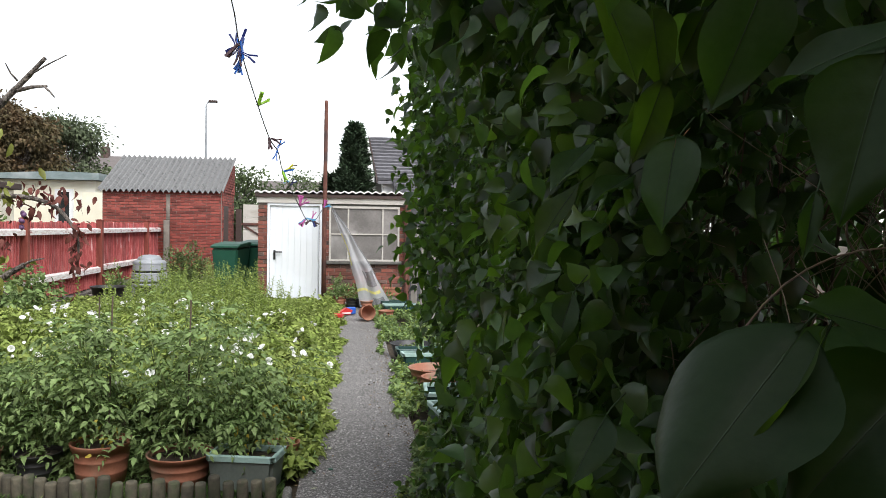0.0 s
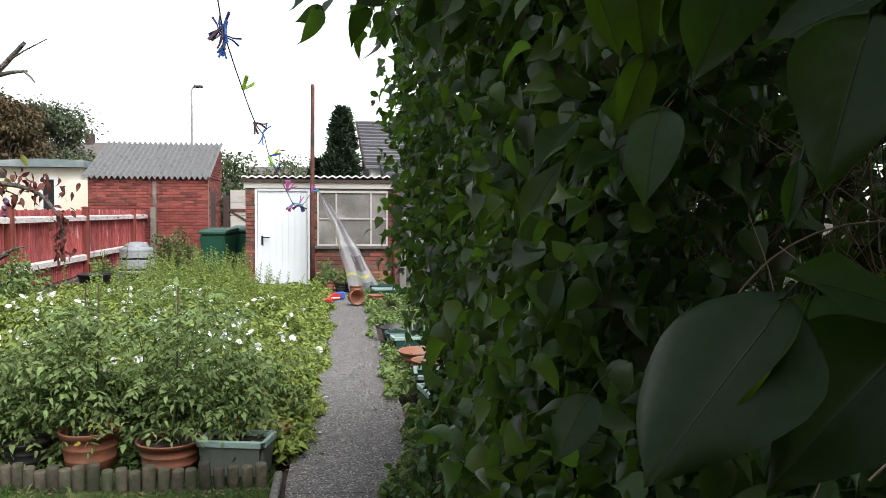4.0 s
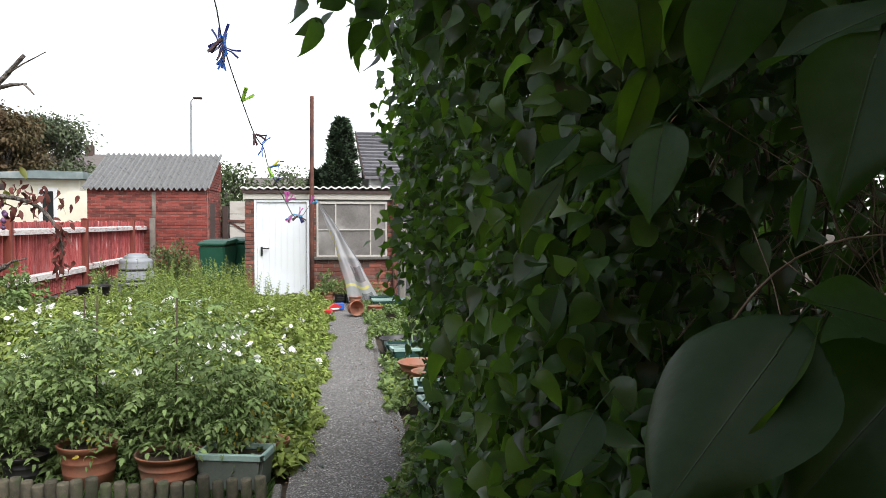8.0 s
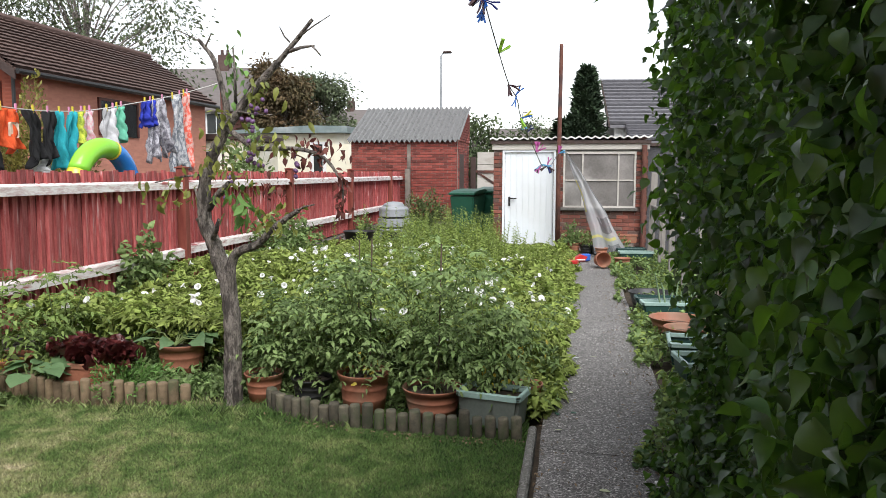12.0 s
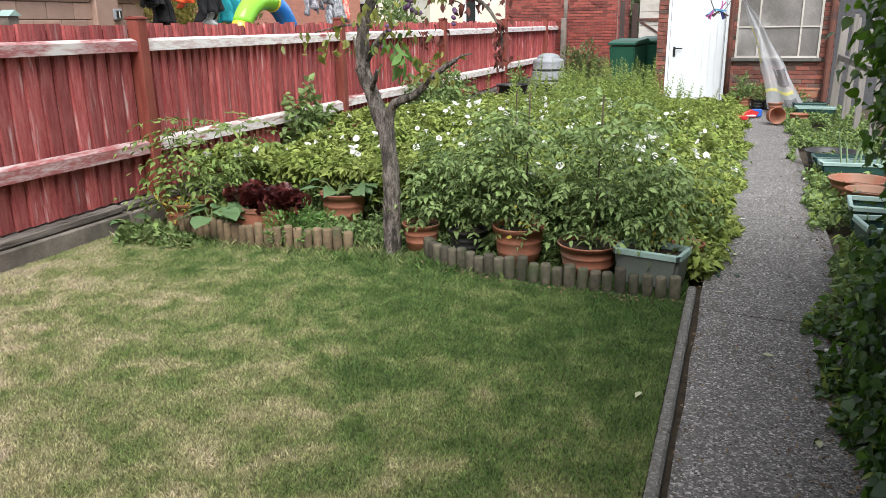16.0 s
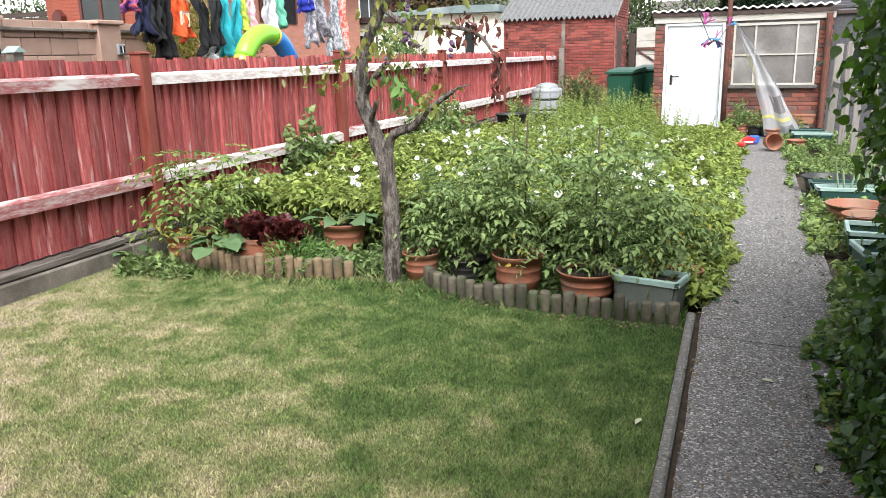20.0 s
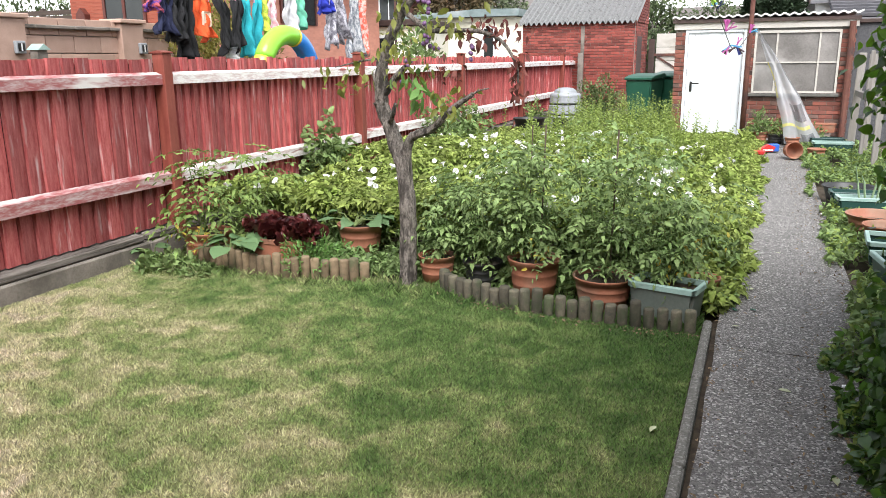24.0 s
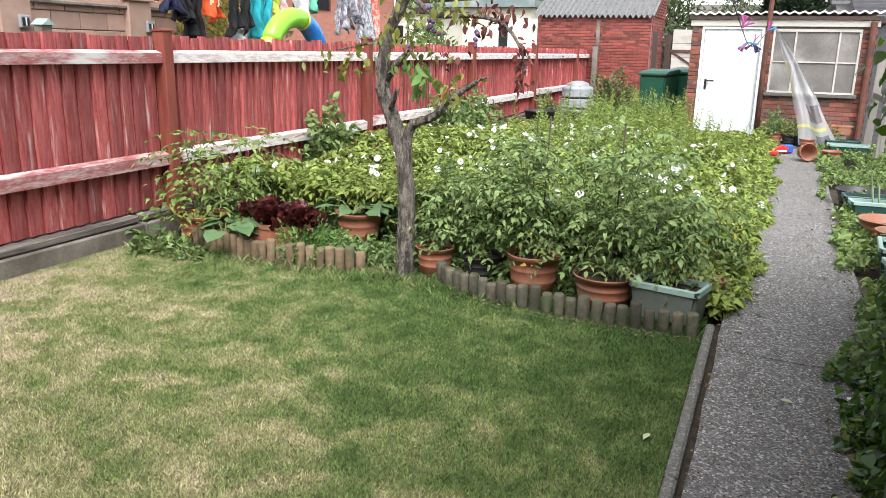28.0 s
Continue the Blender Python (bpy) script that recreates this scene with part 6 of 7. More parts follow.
cloth("orange_shirt", "bright orange t-shirt with a pale print", 8.80, 9.33, 0.55, (0.85, 0.12, 0.03), vest, 2, 5, (0.80, 0.62, 0.48), rounded=0.08)
cloth("black_trousers", "black trousers hung by the legs", 9.37, 9.93, 0.74, (0.014, 0.014, 0.016), trunk_legs, 2, 6, rounded=0.22)
cloth("white_vest", "white vest showing under black trousers", 9.38, 9.92, 0.25, (0.75, 0.75, 0.76), [(lambda v: 0.2, lambda v: 0.8)], 0, 7, None, 0.62)
cloth("turquoise_trousers", "turquoise trousers hung by the legs", 9.92, 10.34, 0.82, (0.03, 0.47, 0.55), up_legs, 2, 8, rounded=0.1)
cloth("lime_shirt", "lime yellow patterned top on the line", 10.22, 10.60, 0.50, (0.62, 0.68, 0.08), vest, 2, 9, second=(0.30, 0.42, 0.06), rounded=0.2)
cloth("pink_towel", "pale pink striped towel", 10.53, 10.75, 0.75, (0.75, 0.36, 0.42), full, 2, 10, second=(0.70, 0.62, 0.62))
cloth("white_shirt", "thin white and grey shirt on the line", 11.03, 11.35, 0.60, (0.68, 0.68, 0.70), shirt, 2, 11)
cloth("green_top", "mint green top on the line", 11.31, 11.55, 0.55, (0.18, 0.60, 0.42), shirt, 2, 12)
cloth("blue_shorts", "royal blue shorts on the line", 12.08, 12.41, 0.42, (0.03, 0.05, 0.48), legs, 2, 13)
cloth("white_trousers", "white and grey patterned trousers", 12.27, 12.85, 1.0, (0.68, 0.66, 0.72), slung, 2, 14, second=(0.24, 0.23, 0.27))
cloth("grey_blanket", "grey and white patterned blanket folded over the line", 12.92, 13.42, 1.30, (0.66, 0.66, 0.68), taper, 2, 15, second=(0.22, 0.24, 0.28))
cloth("coral_towel", "coral red towel on the line", 13.38, 13.62, 1.38, (0.85, 0.14, 0.09), taper, 2, 16, second=(0.80, 0.55, 0.50))

# ---- inflatable ring leaning beyond the fence ----
M["inf_green"] = mat("lime_green_vinyl", (0.28, 0.68, 0.05), (0.24, 0.60, 0.05), 2, 0.25, 0.0)
M["inf_blue"] = mat("blue_vinyl", (0.03, 0.22, 0.62), (0.03, 0.18, 0.55), 2, 0.25, 0.0)
M["inf_yellow"] = mat("yellow_vinyl", (0.75, 0.62, 0.06), (0.68, 0.55, 0.06), 2, 0.25, 0.0)
ring = thing("inflatable_ring", "striped lime, blue and yellow inflatable pool ring", "pool ring", (-5.6, 9.62, 1.32))
part("stand", box(-0.25, 0.25, -0.62, 0.62, -0.82, -0.62), M["concrete"], ring)


def torus_arc(a0, a1, material, label=""):
    n = 14
    pts = [(0.0, 0.62 * math.cos(a0 + (a1 - a0) * i / n), 0.62 * math.sin(a0 + (a1 - a0) * i / n)) for i in range(n + 1)]
    part("segment", tube(pts, [0.125 + 0.006 * math.sin(i * math.pi / n) for i in range(n + 1)], 16), material, ring, label, True)


torus_arc(radians(74), radians(150), M["inf_green"], "lime green segment")
torus_arc(radians(150), radians(185), M["inf_yellow"], "yellow band")
torus_arc(radians(10), radians(70), M["inf_blue"], "blue segment")
torus_arc(radians(70), radians(74), M["inf_yellow"])
torus_arc(radians(185), radians(300), M["inf_green"])
torus_arc(radians(300), radians(370), M["toy_red"], "red segment")

# ---- yellow garage and cream store beyond ----
M["yellow_wall"] = mat("pale_yellow_render", (0.76, 0.72, 0.58), (0.67, 0.63, 0.50), 2.5, 0.9, 0.2, c3=(0.78, 0.76, 0.68))
M["felt"] = mat("grey_green_roof_felt", (0.20, 0.25, 0.25), (0.14, 0.18, 0.18), 3, 0.85, 0.3, c3=(0.30, 0.33, 0.33))
M["teal"] = mat("teal_painted_wood", (0.06, 0.27, 0.25), (0.05, 0.22, 0.20), 5, 0.6, 0.1)
gar = thing("yellow_garage", "pale yellow rendered garage with a green felt roof edge", "garage")
part("front_wall", box(-12.2, -7.95, 28.0, 28.25, 0.5, 3.05), M["yellow_wall"], gar)
part("side_wall", box(-8.2, -7.95, 28.252, 32.0, 0.5, 3.05), M["yellow_wall"], gar)
part("rear_wall", box(-12.2, -8.2, 31.75, 32.0, 0.5, 3.05), M["yellow_wall"], gar)
part("side_wall", box(-12.2, -11.95, 28.252, 31.75, 0.5, 3.05), M["yellow_wall"], gar)
part("roof", prism([(-12.5, 3.06), (-7.75, 3.06), (-7.75, 3.30), (-9.2, 3.33), (-12.5, 3.16)], 27.7, 32.3, "y"), M["felt"], gar, "grey-green felt roof with torn edge")
part("garage_door", box(-11.35, -10.75, 27.95, 27.995, 0.6, 2.75), M["teal"], gar, "teal painted narrow door")
for x in (-11.4, -10.75):
    part("door_frame", box(x - 0.06, x, 27.93, 27.99, 0.6, 2.85), M["fascia_dark"], gar)
gwin = part("window", box(-9.25, -8.65, 27.95, 27.995, 1.5, 2.75), M["toy_white"], gar, "white framed garage window")
part("pane", box(-9.12, -8.78, 27.935, 27.948, 1.6, 2.65), M["glass"], gwin)
store = thing("cream_store", "low cream rendered store with a dark flat roof", "store")
for q in ((-12.0, -9.2, 21.9, 22.1), (-12.0, -9.2, 24.4, 24.6), (-12.0, -11.8, 22.1, 24.4), (-9.4, -9.2, 22.1, 24.4)):
    part("wall", box(*q, 0.5, 2.55), M["yellow_wall"], store)
part("roof", box(-12.1, -9.05, 21.75, 24.8, 2.56, 2.74, bevel=0.02), M["fascia_dark"], store, "dark flat roof")
part("window_frame", box(-10.7, -9.9, 21.86, 21.895, 1.6, 2.3), M["toy_white"], store)
part("pane", box(-10.62, -9.98, 21.845, 21.858, 1.68, 2.22), M["glass"], store)
low = part("yellow_wall", box(-7.9, -6.0, 26.5, 26.7, 0.4, 2.6), M["yellow_wall"])
tagged(low, "pale yellow rendered garden wall behind the outhouse", "wall", kind="structure")

# ---- far houses, lamps ----
M["far_brick"] = mat("far_red_brick", (0.15, 0.065, 0.055), (0.18, 0.08, 0.068), 3, 0.9, 0.1)
M["slate"] = mat("grey_brown_roof", (0.115, 0.10, 0.095), (0.155, 0.135, 0.13), 2.5, 0.85, 0.2, stretch=(1, 1, 6))
M["white_render"] = mat("white_rendered_wall", (0.74, 0.74, 0.73), (0.66, 0.66, 0.65), 2, 0.85, 0.1)


def far_house(at, w, d, eave, ridge, label, chimney=None, windows=()):
    h = thing("far_house", label, "house", at)
    part("wall", box(-w / 2, w / 2, 0, d, 0, eave), M["far_brick"], h)
    part("roof", prism([(-0.3, eave - 0.1), (d / 2, ridge), (d + 0.3, eave - 0.1), (d + 0.3, eave - 0.2), (-0.3, eave - 0.2)], -w / 2 - 0.2, w / 2 + 0.2, "x"), M["slate"], h)
    if chimney is not None:
        part("chimney", box(chimney - 0.3, chimney + 0.3, d / 2 - 0.3, d / 2 + 0.3, ridge - 0.5, ridge + 0.7), M["roof_tile"], h, "dark brick chimney")
        for k in (-0.17, 0.17):
            part("chimney_pot", lathe([(0.10, 0), (0.09, 0.3), (0.06, 0.3)], 8, None, (chimney + k, d / 2, ridge + 0.7)), M["roof_tile"], h)
    for x, z in windows:
        wd = part("window", box(x - 0.6, x + 0.6, -0.06, -0.005, z - 0.6, z + 0.6), M["toy_white"], h)
        part("pane", box(x - 0.5, x - 0.03, -0.075, -0.061, z - 0.5, z + 0.5), M["glass"], wd)
        part("pane", box(x + 0.03, x + 0.5, -0.075, -0.061, z - 0.5, z + 0.5), M["glass"], wd)
    return h


far_house((-20.4, 38, 0.2), 7.0, 7, 4.7, 7.2, "far red brick house with a grey roof", 1.5, ((2.6, 3.9), (0.6, 3.9)))
far_house((-19.0, 62, 0.0), 8.0, 7, 4.8, 7.0, "far brick house with a chimney", 0.3)
far_house((-4.2, 75, 0.2), 7.0, 7, 4.2, 5.8, "far low house between trees", None, ((-1.5, 3.0), (1.2, 3.0)))


def street_lamp(x, y, top, label):
    s = thing("street_lamp", label, "street lamp", (x, y, 0.2), "street lamps")
    part("column", tube([(0, 0, 0), (0, 0, top * 0.45), (0, 0, top)], [0.10, 0.075, 0.05], 10), M["grey_plastic"], s)
    part("arm", tube([(0, 0, top - 0.03), (0.08, 0, top + 0.12), (0.25, 0, top + 0.17)], 0.035, 8), M["grey_plastic"], s)
    part("lamp_head", box(0.12, 0.62, -0.13, 0.13, top + 0.12, top + 0.25, bevel=0.04), M["fascia_dark"], s, "dark lamp head")


street_lamp(-7.35, 45.5, 8.2, "tall grey street lamp on a plain column")
street_lamp(-5.85, 95, 8.5, "distant grey street lamp")

# ---- white house with tiled roof beyond the hedge ----
wh = thing("white_house", "white rendered house with a ribbed grey tile roof", "house")
part("front_wall", box(2.35, 12.0, 47.0, 47.3, 0.2, 4.6), M["white_render"], wh)
part("gable_wall", prism([(47.302, 0.2), (54.0, 0.2), (54.0, 4.6), (50.4, 7.35), (47.302, 4.7)], 1.62, 1.92, "x"), M["white_render"], wh, "white gable end")
part("rear_wall", box(2.35, 12.0, 53.7, 54.0, 0.2, 4.6), M["white_render"], wh)
M["grey_tile"] = mat("blue_grey_ribbed_tile", (0.12, 0.118, 0.13), (0.17, 0.165, 0.18), 3, 0.8, 0.2, object_random=0.15)
wr = part("roof_slope", prism([(46.6, 4.35), (50.4, 7.35), (54.3, 4.35), (54.3, 4.2), (50.4, 7.2), (46.6, 4.2)], 2.02, 12.2, "x"), M["grey_tile"], wh)
tiled_slope(wr, 46.55, 4.42, 50.4, 7.42, 2.0, 12.2, M["grey_tile"], 13, 0.35, "x", 0.16)
part("verge", prism([(46.5, 4.25), (50.4, 7.3), (50.4, 7.5), (46.5, 4.45)], 1.93, 1.99, "x"), M["fascia_dark"], wh, "dark verge board")
porch = part("lower_roof", prism([(44.6, 3.35), (46.95, 4.5), (46.95, 4.35), (44.6, 3.2)], 2.9, 9.0, "x"), M["grey_tile"], wh)
tiled_slope(porch, 44.55, 3.42, 46.95, 4.56, 2.9, 9.0, M["grey_tile"], 7, 0.35, "x", 0.14)
part("lower_wall", box(3.0, 8.9, 44.9, 46.9, 0.2, 3.2), M["yellow_wall"], wh)
wh.matrix_basis = Matrix.Translation((0.38, 0, 0)) @ Matrix.Translation((1.92, 47.0, 0)) @ Matrix.Rotation(radians(6), 4, "Z") @ Matrix.Translation((-1.92, -47.0, 0))

# ---- trees beyond ----
M["leaf_far"] = mat("far_tree_leaf", (0.055, 0.085, 0.03), (0.085, 0.115, 0.045), 0.6, 0.7, 0.0, island=0.4, translucent=0.2)
M["leaf_rust"] = mat("rusty_tree_leaf", (0.06, 0.062, 0.022), (0.115, 0.065, 0.03), 0.8, 0.7, 0.0, island=0.4, translucent=0.2)
M["leaf_olive"] = mat("grey_green_tree_leaf", (0.075, 0.10, 0.05), (0.11, 0.135, 0.07), 0.6, 0.7, 0.0, island=0.4, translucent=0.2)
M["conifer"] = mat("dark_conifer", (0.018, 0.038, 0.016), (0.03, 0.055, 0.022), 1.5, 0.8, 0.0, island=0.4)


def far_tree(at, height, spread, clumps, per, leaf, material, label, seed, bare=0.35, trunk=0.22):
    rr = random.Random(seed)
    rg = np.random.default_rng(seed)
    t = thing("tree", label, "tree", at)
    fork = height * bare
    part("trunk", tube([(0, 0, -0.2), (0.1, 0, fork * 0.6), (0, 0.1, fork), (0.15, 0, height * 0.75)], [trunk, trunk * 0.8, trunk * 0.6, trunk * 0.2], 8), M["bark"], t, smooth=True)
    P, H = [], []
    for k in range(clumps):
        a = k * 2.4 + rr.uniform(-0.4, 0.4)
        v = rr.random()
        z = fork + (height - fork) * v
        r = spread * math.sqrt(max(0.03, 1 - (2 * v - 0.85) ** 2 / 1.6)) * rr.uniform(0.35, 1.0)
        c = np.array([r * math.cos(a), r * math.sin(a), z])
        s = fork * 0.9 + (z - fork) * 0.45
        part("limb", tube([(0, 0, s), (c[0] * 0.5, c[1] * 0.5, s + (z - s) * 0.6), tuple(c)], [trunk * 0.16, trunk * 0.09, 0.012], 5), M["bark"], t)
        q = rg.normal(0, 1, (per, 3)) * np.array([1, 1, 0.7]) * spread * 0.18
        P.append(c + q)
        H.append(q + rg.normal(0, 0.3, (per, 3)) + [0, 0, -0.3])
    P, H = np.concatenate(P), np.concatenate(H)
    tagged(part("crown", leaves_mesh("crown", "oval", P, H, rg.uniform(0.7, 1.3, len(P)) * leaf, material, rg, 1.0), None, t), kind="stuff")
    return t


far_tree((-15.2, 40, 0.2), 7.0, 1.75, 70, 300, 0.20, M["leaf_rust"], "dark rusty-green broadleaf tree", 31, 0.2)
far_tree((-14.3, 44, 0.2), 6.6, 2.2, 70, 230, 0.20, M["leaf_olive"], "grey-green leafy broadleaf tree", 32, 0.2)
far_tree((-14.0, 52, 0.2), 4.6, 2.6, 40, 90, 0.30, M["leaf_far"], "low green broadleaf tree", 33, 0.15)
far_tree((-17.3, 26.5, 0.5), 9.6, 3.7, 56, 150, 0.15, M["leaf_olive"], "tall airy broadleaf tree behind the house", 34, 0.3, 0.3)
far_tree((-21.5, 27.5, 0.5), 9.0, 3.0, 42, 130, 0.15, M["leaf_olive"], "tall airy broadleaf tree behind the house", 35, 0.3, 0.3)
far_tree((-8.6, 62, 0.2), 5.6, 2.2, 30, 70, 0.26, M["leaf_far"], "small round tree behind the outhouse", 36, 0.2)
far_tree((-4.3, 36, 0.2), 3.7, 1.6, 34, 90, 0.20, M["leaf_far"], "low green tree beside the outhouse", 37, 0.15)
far_tree((-3.6, 46, 0.2), 3.4, 1.6, 28, 80, 0.20, M["leaf_far"], "low green tree behind the gate", 38, 0.1)
far_tree((-2.9, 55, 0.2), 4.9, 1.9, 34, 80, 0.22, M["leaf_far"], "small airy tree behind the shed", 39, 0.2)
far_tree((-0.9, 60, 0.2), 4.6, 1.7, 30, 80, 0.22, M["leaf_far"], "small airy tree behind the shed", 40, 0.2)


def conifer(at, height, r, n, label, seed):
    rg = np.random.default_rng(seed)
    t = thing("conifer", label, "conifer", at)
    part("trunk", tube([(0, 0, -0.2), (0, 0, height * 0.9)], [0.2, 0.03], 8), M["bark"], t)
    v = rg.random(n)
    a = rg.uniform(0, math.tau, n)
    rad = r * np.clip(1.18 - v * 0.95 - 0.4 * (v > 0.9) * (v - 0.9) * 5, 0.05, 1) * (0.75 + 0.25 * np.sin(a * 5 + v * 21)) * rg.uniform(0.55, 1.05, n)
    P = np.stack([rad * np.cos(a), rad * np.sin(a), height * (0.06 + 0.94 * v)], 1)
    H = np.stack([np.cos(a), np.sin(a), rg.uniform(0.3, 1.6, n)], 1)
    tagged(part("foliage", leaves_mesh("foliage", "ragged", P, H, rg.uniform(0.25, 0.5, n), M["conifer"], rg, 0.8), None, t), kind="stuff")


conifer((0.95, 38, 0.2), 6.2, 1.15, 6500, "tall dark green columnar conifer", 41)
conifer((-0.25, 40, 0.2), 3.9, 0.75, 2200, "small dark green conifer tree", 42)
hb = thing("far_hedge", "dark distant shrubs along the skyline", "shrubs", kind="stuff")
n = 16000
hx = R.uniform(-30, 30, n)
hz = R.random(n) * (2.2 + 0.5 * np.sin(hx * 0.9) + 0.35 * np.sin(hx * 2.3))
part("leaves", leaves_mesh("leaves", "oval", np.stack([hx, 66 + R.normal(0, 0.8, n), hz], 1), R.normal(0, 1, (n, 3)), R.uniform(0.25, 0.5, n), M["leaf_far"], R, 1.0), None, hb)

# ---- shrubs of the neighbour ----
M["leaf_golden"] = mat("golden_green_leaf", (0.17, 0.17, 0.035), (0.26, 0.22, 0.06), 3, 0.65, 0.1, island=0.5, translucent=0.35)
clump("garden_bush", "golden green bush beyond the fence", "bush", (-7.5, 10.55, 0.6), 0.95, 2.1, 9000, 0.07, M["leaf_golden"], "oval", 51)
clump("garden_bush", "green climber beyond the fence", "bush", (-5.4, 13.6, 0.6), 0.55, 1.75, 1500, 0.09, M["leaf_tomato"], "heart", 53)

# ---- dark boundary fence and bushes past the house ----
M["dark_board"] = mat("dark_brown_stained_board", (0.035, 0.024, 0.019), (0.065, 0.046, 0.036), 6, 0.85, 0.5, stretch=(0.4, 1, 3), object_random=0.25)
bf = thing("boundary_fence", "dark brown horizontal boarded fence past the house", "fence", (-20.0, 17.5, 0.5))
slat = mesh_of("slat", box(-6.2, 6.2, -0.012, 0.012, 0.0, 0.135, bevel=0.004), M["dark_board"])
for k in range(17):
    o = part("slat", slat, None, bf)
    o.matrix_basis = pose(0, 0.0, 0.02 + 0.15 * k)
for k in range(6):
    part("post", box(-6.2 + 2.4 * k, -6.08 + 2.4 * k, 0.014, 0.12, -0.05, 2.62), M["dark_board"], bf)
clump("garden_bush", "dark green bush behind the boarded fence", "bush", (-18.2, 19.6, 0.5), 2.1, 3.6, 4200, 0.16, M["leaf_far"], "oval", 56)
clump("garden_bush", "dark green bush behind the boarded fence", "bush", (-22.5, 20.2, 0.5), 2.6, 4.2, 4200, 0.16, M["leaf_far"], "oval", 57)

# ---- gate beyond the bins ----
gate = thing("back_gate", "weathered white boarded gate with a dark post", "gate", (0, 0, 0))
M["white_board"] = mat("weathered_white_board", (0.52, 0.50, 0.46), (0.42, 0.40, 0.36), 4, 0.85, 0.3, stretch=(1, 1, 2), c3=(0.34, 0.31, 0.27))
for k in range(5):
    part("board", box(-2.52 + 0.003, -1.2, 24.0, 24.03, 0.35 + k * 0.38, 0.72 + k * 0.38, bevel=0.004), M["white_board"], gate)
part("post", box(-2.72, -2.56, 23.9, 24.1, 0.2, 2.1, bevel=0.01), M["fascia_dark"], gate, "dark timber gate post")
bm = box(-2.6, -1.25, 23.96, 23.985, 1.62, 1.69)
part("strap_hinge", bm, M["rust"], gate, "rusty strap hinge")
bm = prism([(-2.5, 1.6), (-2.42, 1.6), (-1.55, 1.05), (-1.63, 1.05)], 23.965, 23.985, "y")
part("brace", bm, M["rust"], gate)

# ---- palings and grey wall beside the shed ----
M["pebble"] = mat("grey_pebbledash", (0.05, 0.05, 0.055), (0.095, 0.095, 0.10), 25, 0.95, 0.9, fine=90)
gw = part("grey_wall", box(1.785, 4.5, 15.6, 15.8, 0.0, 2.12), M["pebble"])
tagged(gw, "grey pebbledashed wall beside the shed", "wall", kind="structure")
gc = part("wall_coping", box(1.785, 4.5, 15.55, 15.85, 2.123, 2.19, bevel=0.01), M["fascia_dark"])
tagged(gc, "dark coping on the grey wall", "coping", kind="structure")
pal = thing("paling_fence", "weathered grey-white timber palings beside the shed", "fence")
M["paling"] = mat("weathered_grey_paling", (0.26, 0.24, 0.22), (0.17, 0.155, 0.14), 5, 0.85, 0.5, stretch=(3, 3, 0.4), c3=(0.20, 0.18, 0.155), object_random=0.2)
pm = mesh_of("paling", box(-0.055, 0.055, -0.01, 0.01, 0, 1, bevel=0.006), M["paling"])
for k in range(9):
    o = part("paling", pm, None, pal)
    o.matrix_basis = pose(1.72 + 0.11 * (k % 2) + 0.02 * k, 14.05 - 0.52 * k, 0.1, 0, rng.uniform(-2, 2), 60 if k > 1 else 0) @ Matrix.Diagonal((1, 1, 1.56 + rng.uniform(-0.05, 0.03), 1))
part("paling_rail", box(1.70, 1.76, 9.8, 14.0, 1.0, 1.08), M["paling"], pal)
dp = part("downpipe", tube([(1.70, 15.40, 0.1), (1.70, 15.40, 2.15)], 0.05, 10), M["rust"])
tagged(dp, "dark red-brown rainwater pipe on the shed corner", "downpipe")

# ---- unseen wall added behind the viewer, closes the place and shades the near hedge ----
hw = part("house_wall", box(-7, 6, -3.4, -3.1, -0.1, 5.4), M["house_render"])
tagged(hw, "unseen plain brick wall added behind the viewer for shade", "wall", kind="structure")

# ---- clothes line with pegs over the path ----
M["rope"] = mat("dark_line", (0.05, 0.05, 0.055), (0.09, 0.09, 0.09), 20, 0.8, 0.1)
U = [(0.0, 5.6), (3.2, 4.35), (5.2, 3.68), (6.1, 3.35), (6.45, 3.07), (7.3, 2.74), (8.0, 2.52), (8.6, 2.44), (9.0, 2.25), (10.6, 1.90), (11.6, 1.72), (12.8, 1.74), (14.62, 2.02)]
rope_pts = [(-0.75 + 0.0596 * u, 0.52 + u, z) for u, z in U]
rope = part("clothes_line", tube(smooth_line(rope_pts, 4), 0.006, 6), M["rope"])
tagged(rope, "slack dark clothes line full of pegs", "clothes line")


def peg_mesh(colour):
    m = mat("peg", colour, None, 6, 0.35, 0.0, translucent=0.2)
    bm = prism([(0.0, -0.004), (0.045, -0.007), (0.080, -0.020), (0.083, -0.012), (0.048, 0.0), (0.0, 0.0)], -0.006, 0.006, "y")
    prism([(0.0, 0.006), (0.045, 0.009), (0.080, 0.022), (0.083, 0.014), (0.048, 0.002), (0.0, 0.002)], -0.006, 0.006, "y", bm)
    return mesh_of("peg", bm, m)


PEG = {k: peg_mesh(c) for k, c in dict(blue=(0.02, 0.14, 0.55), navy=(0.02, 0.03, 0.16), green=(0.30, 0.55, 0.05), brown=(0.09, 0.045, 0.05), pink=(0.55, 0.12, 0.38), sky=(0.12, 0.42, 0.70), yellow=(0.65, 0.60, 0.05), white=(0.7, 0.7, 0.72)).items()}


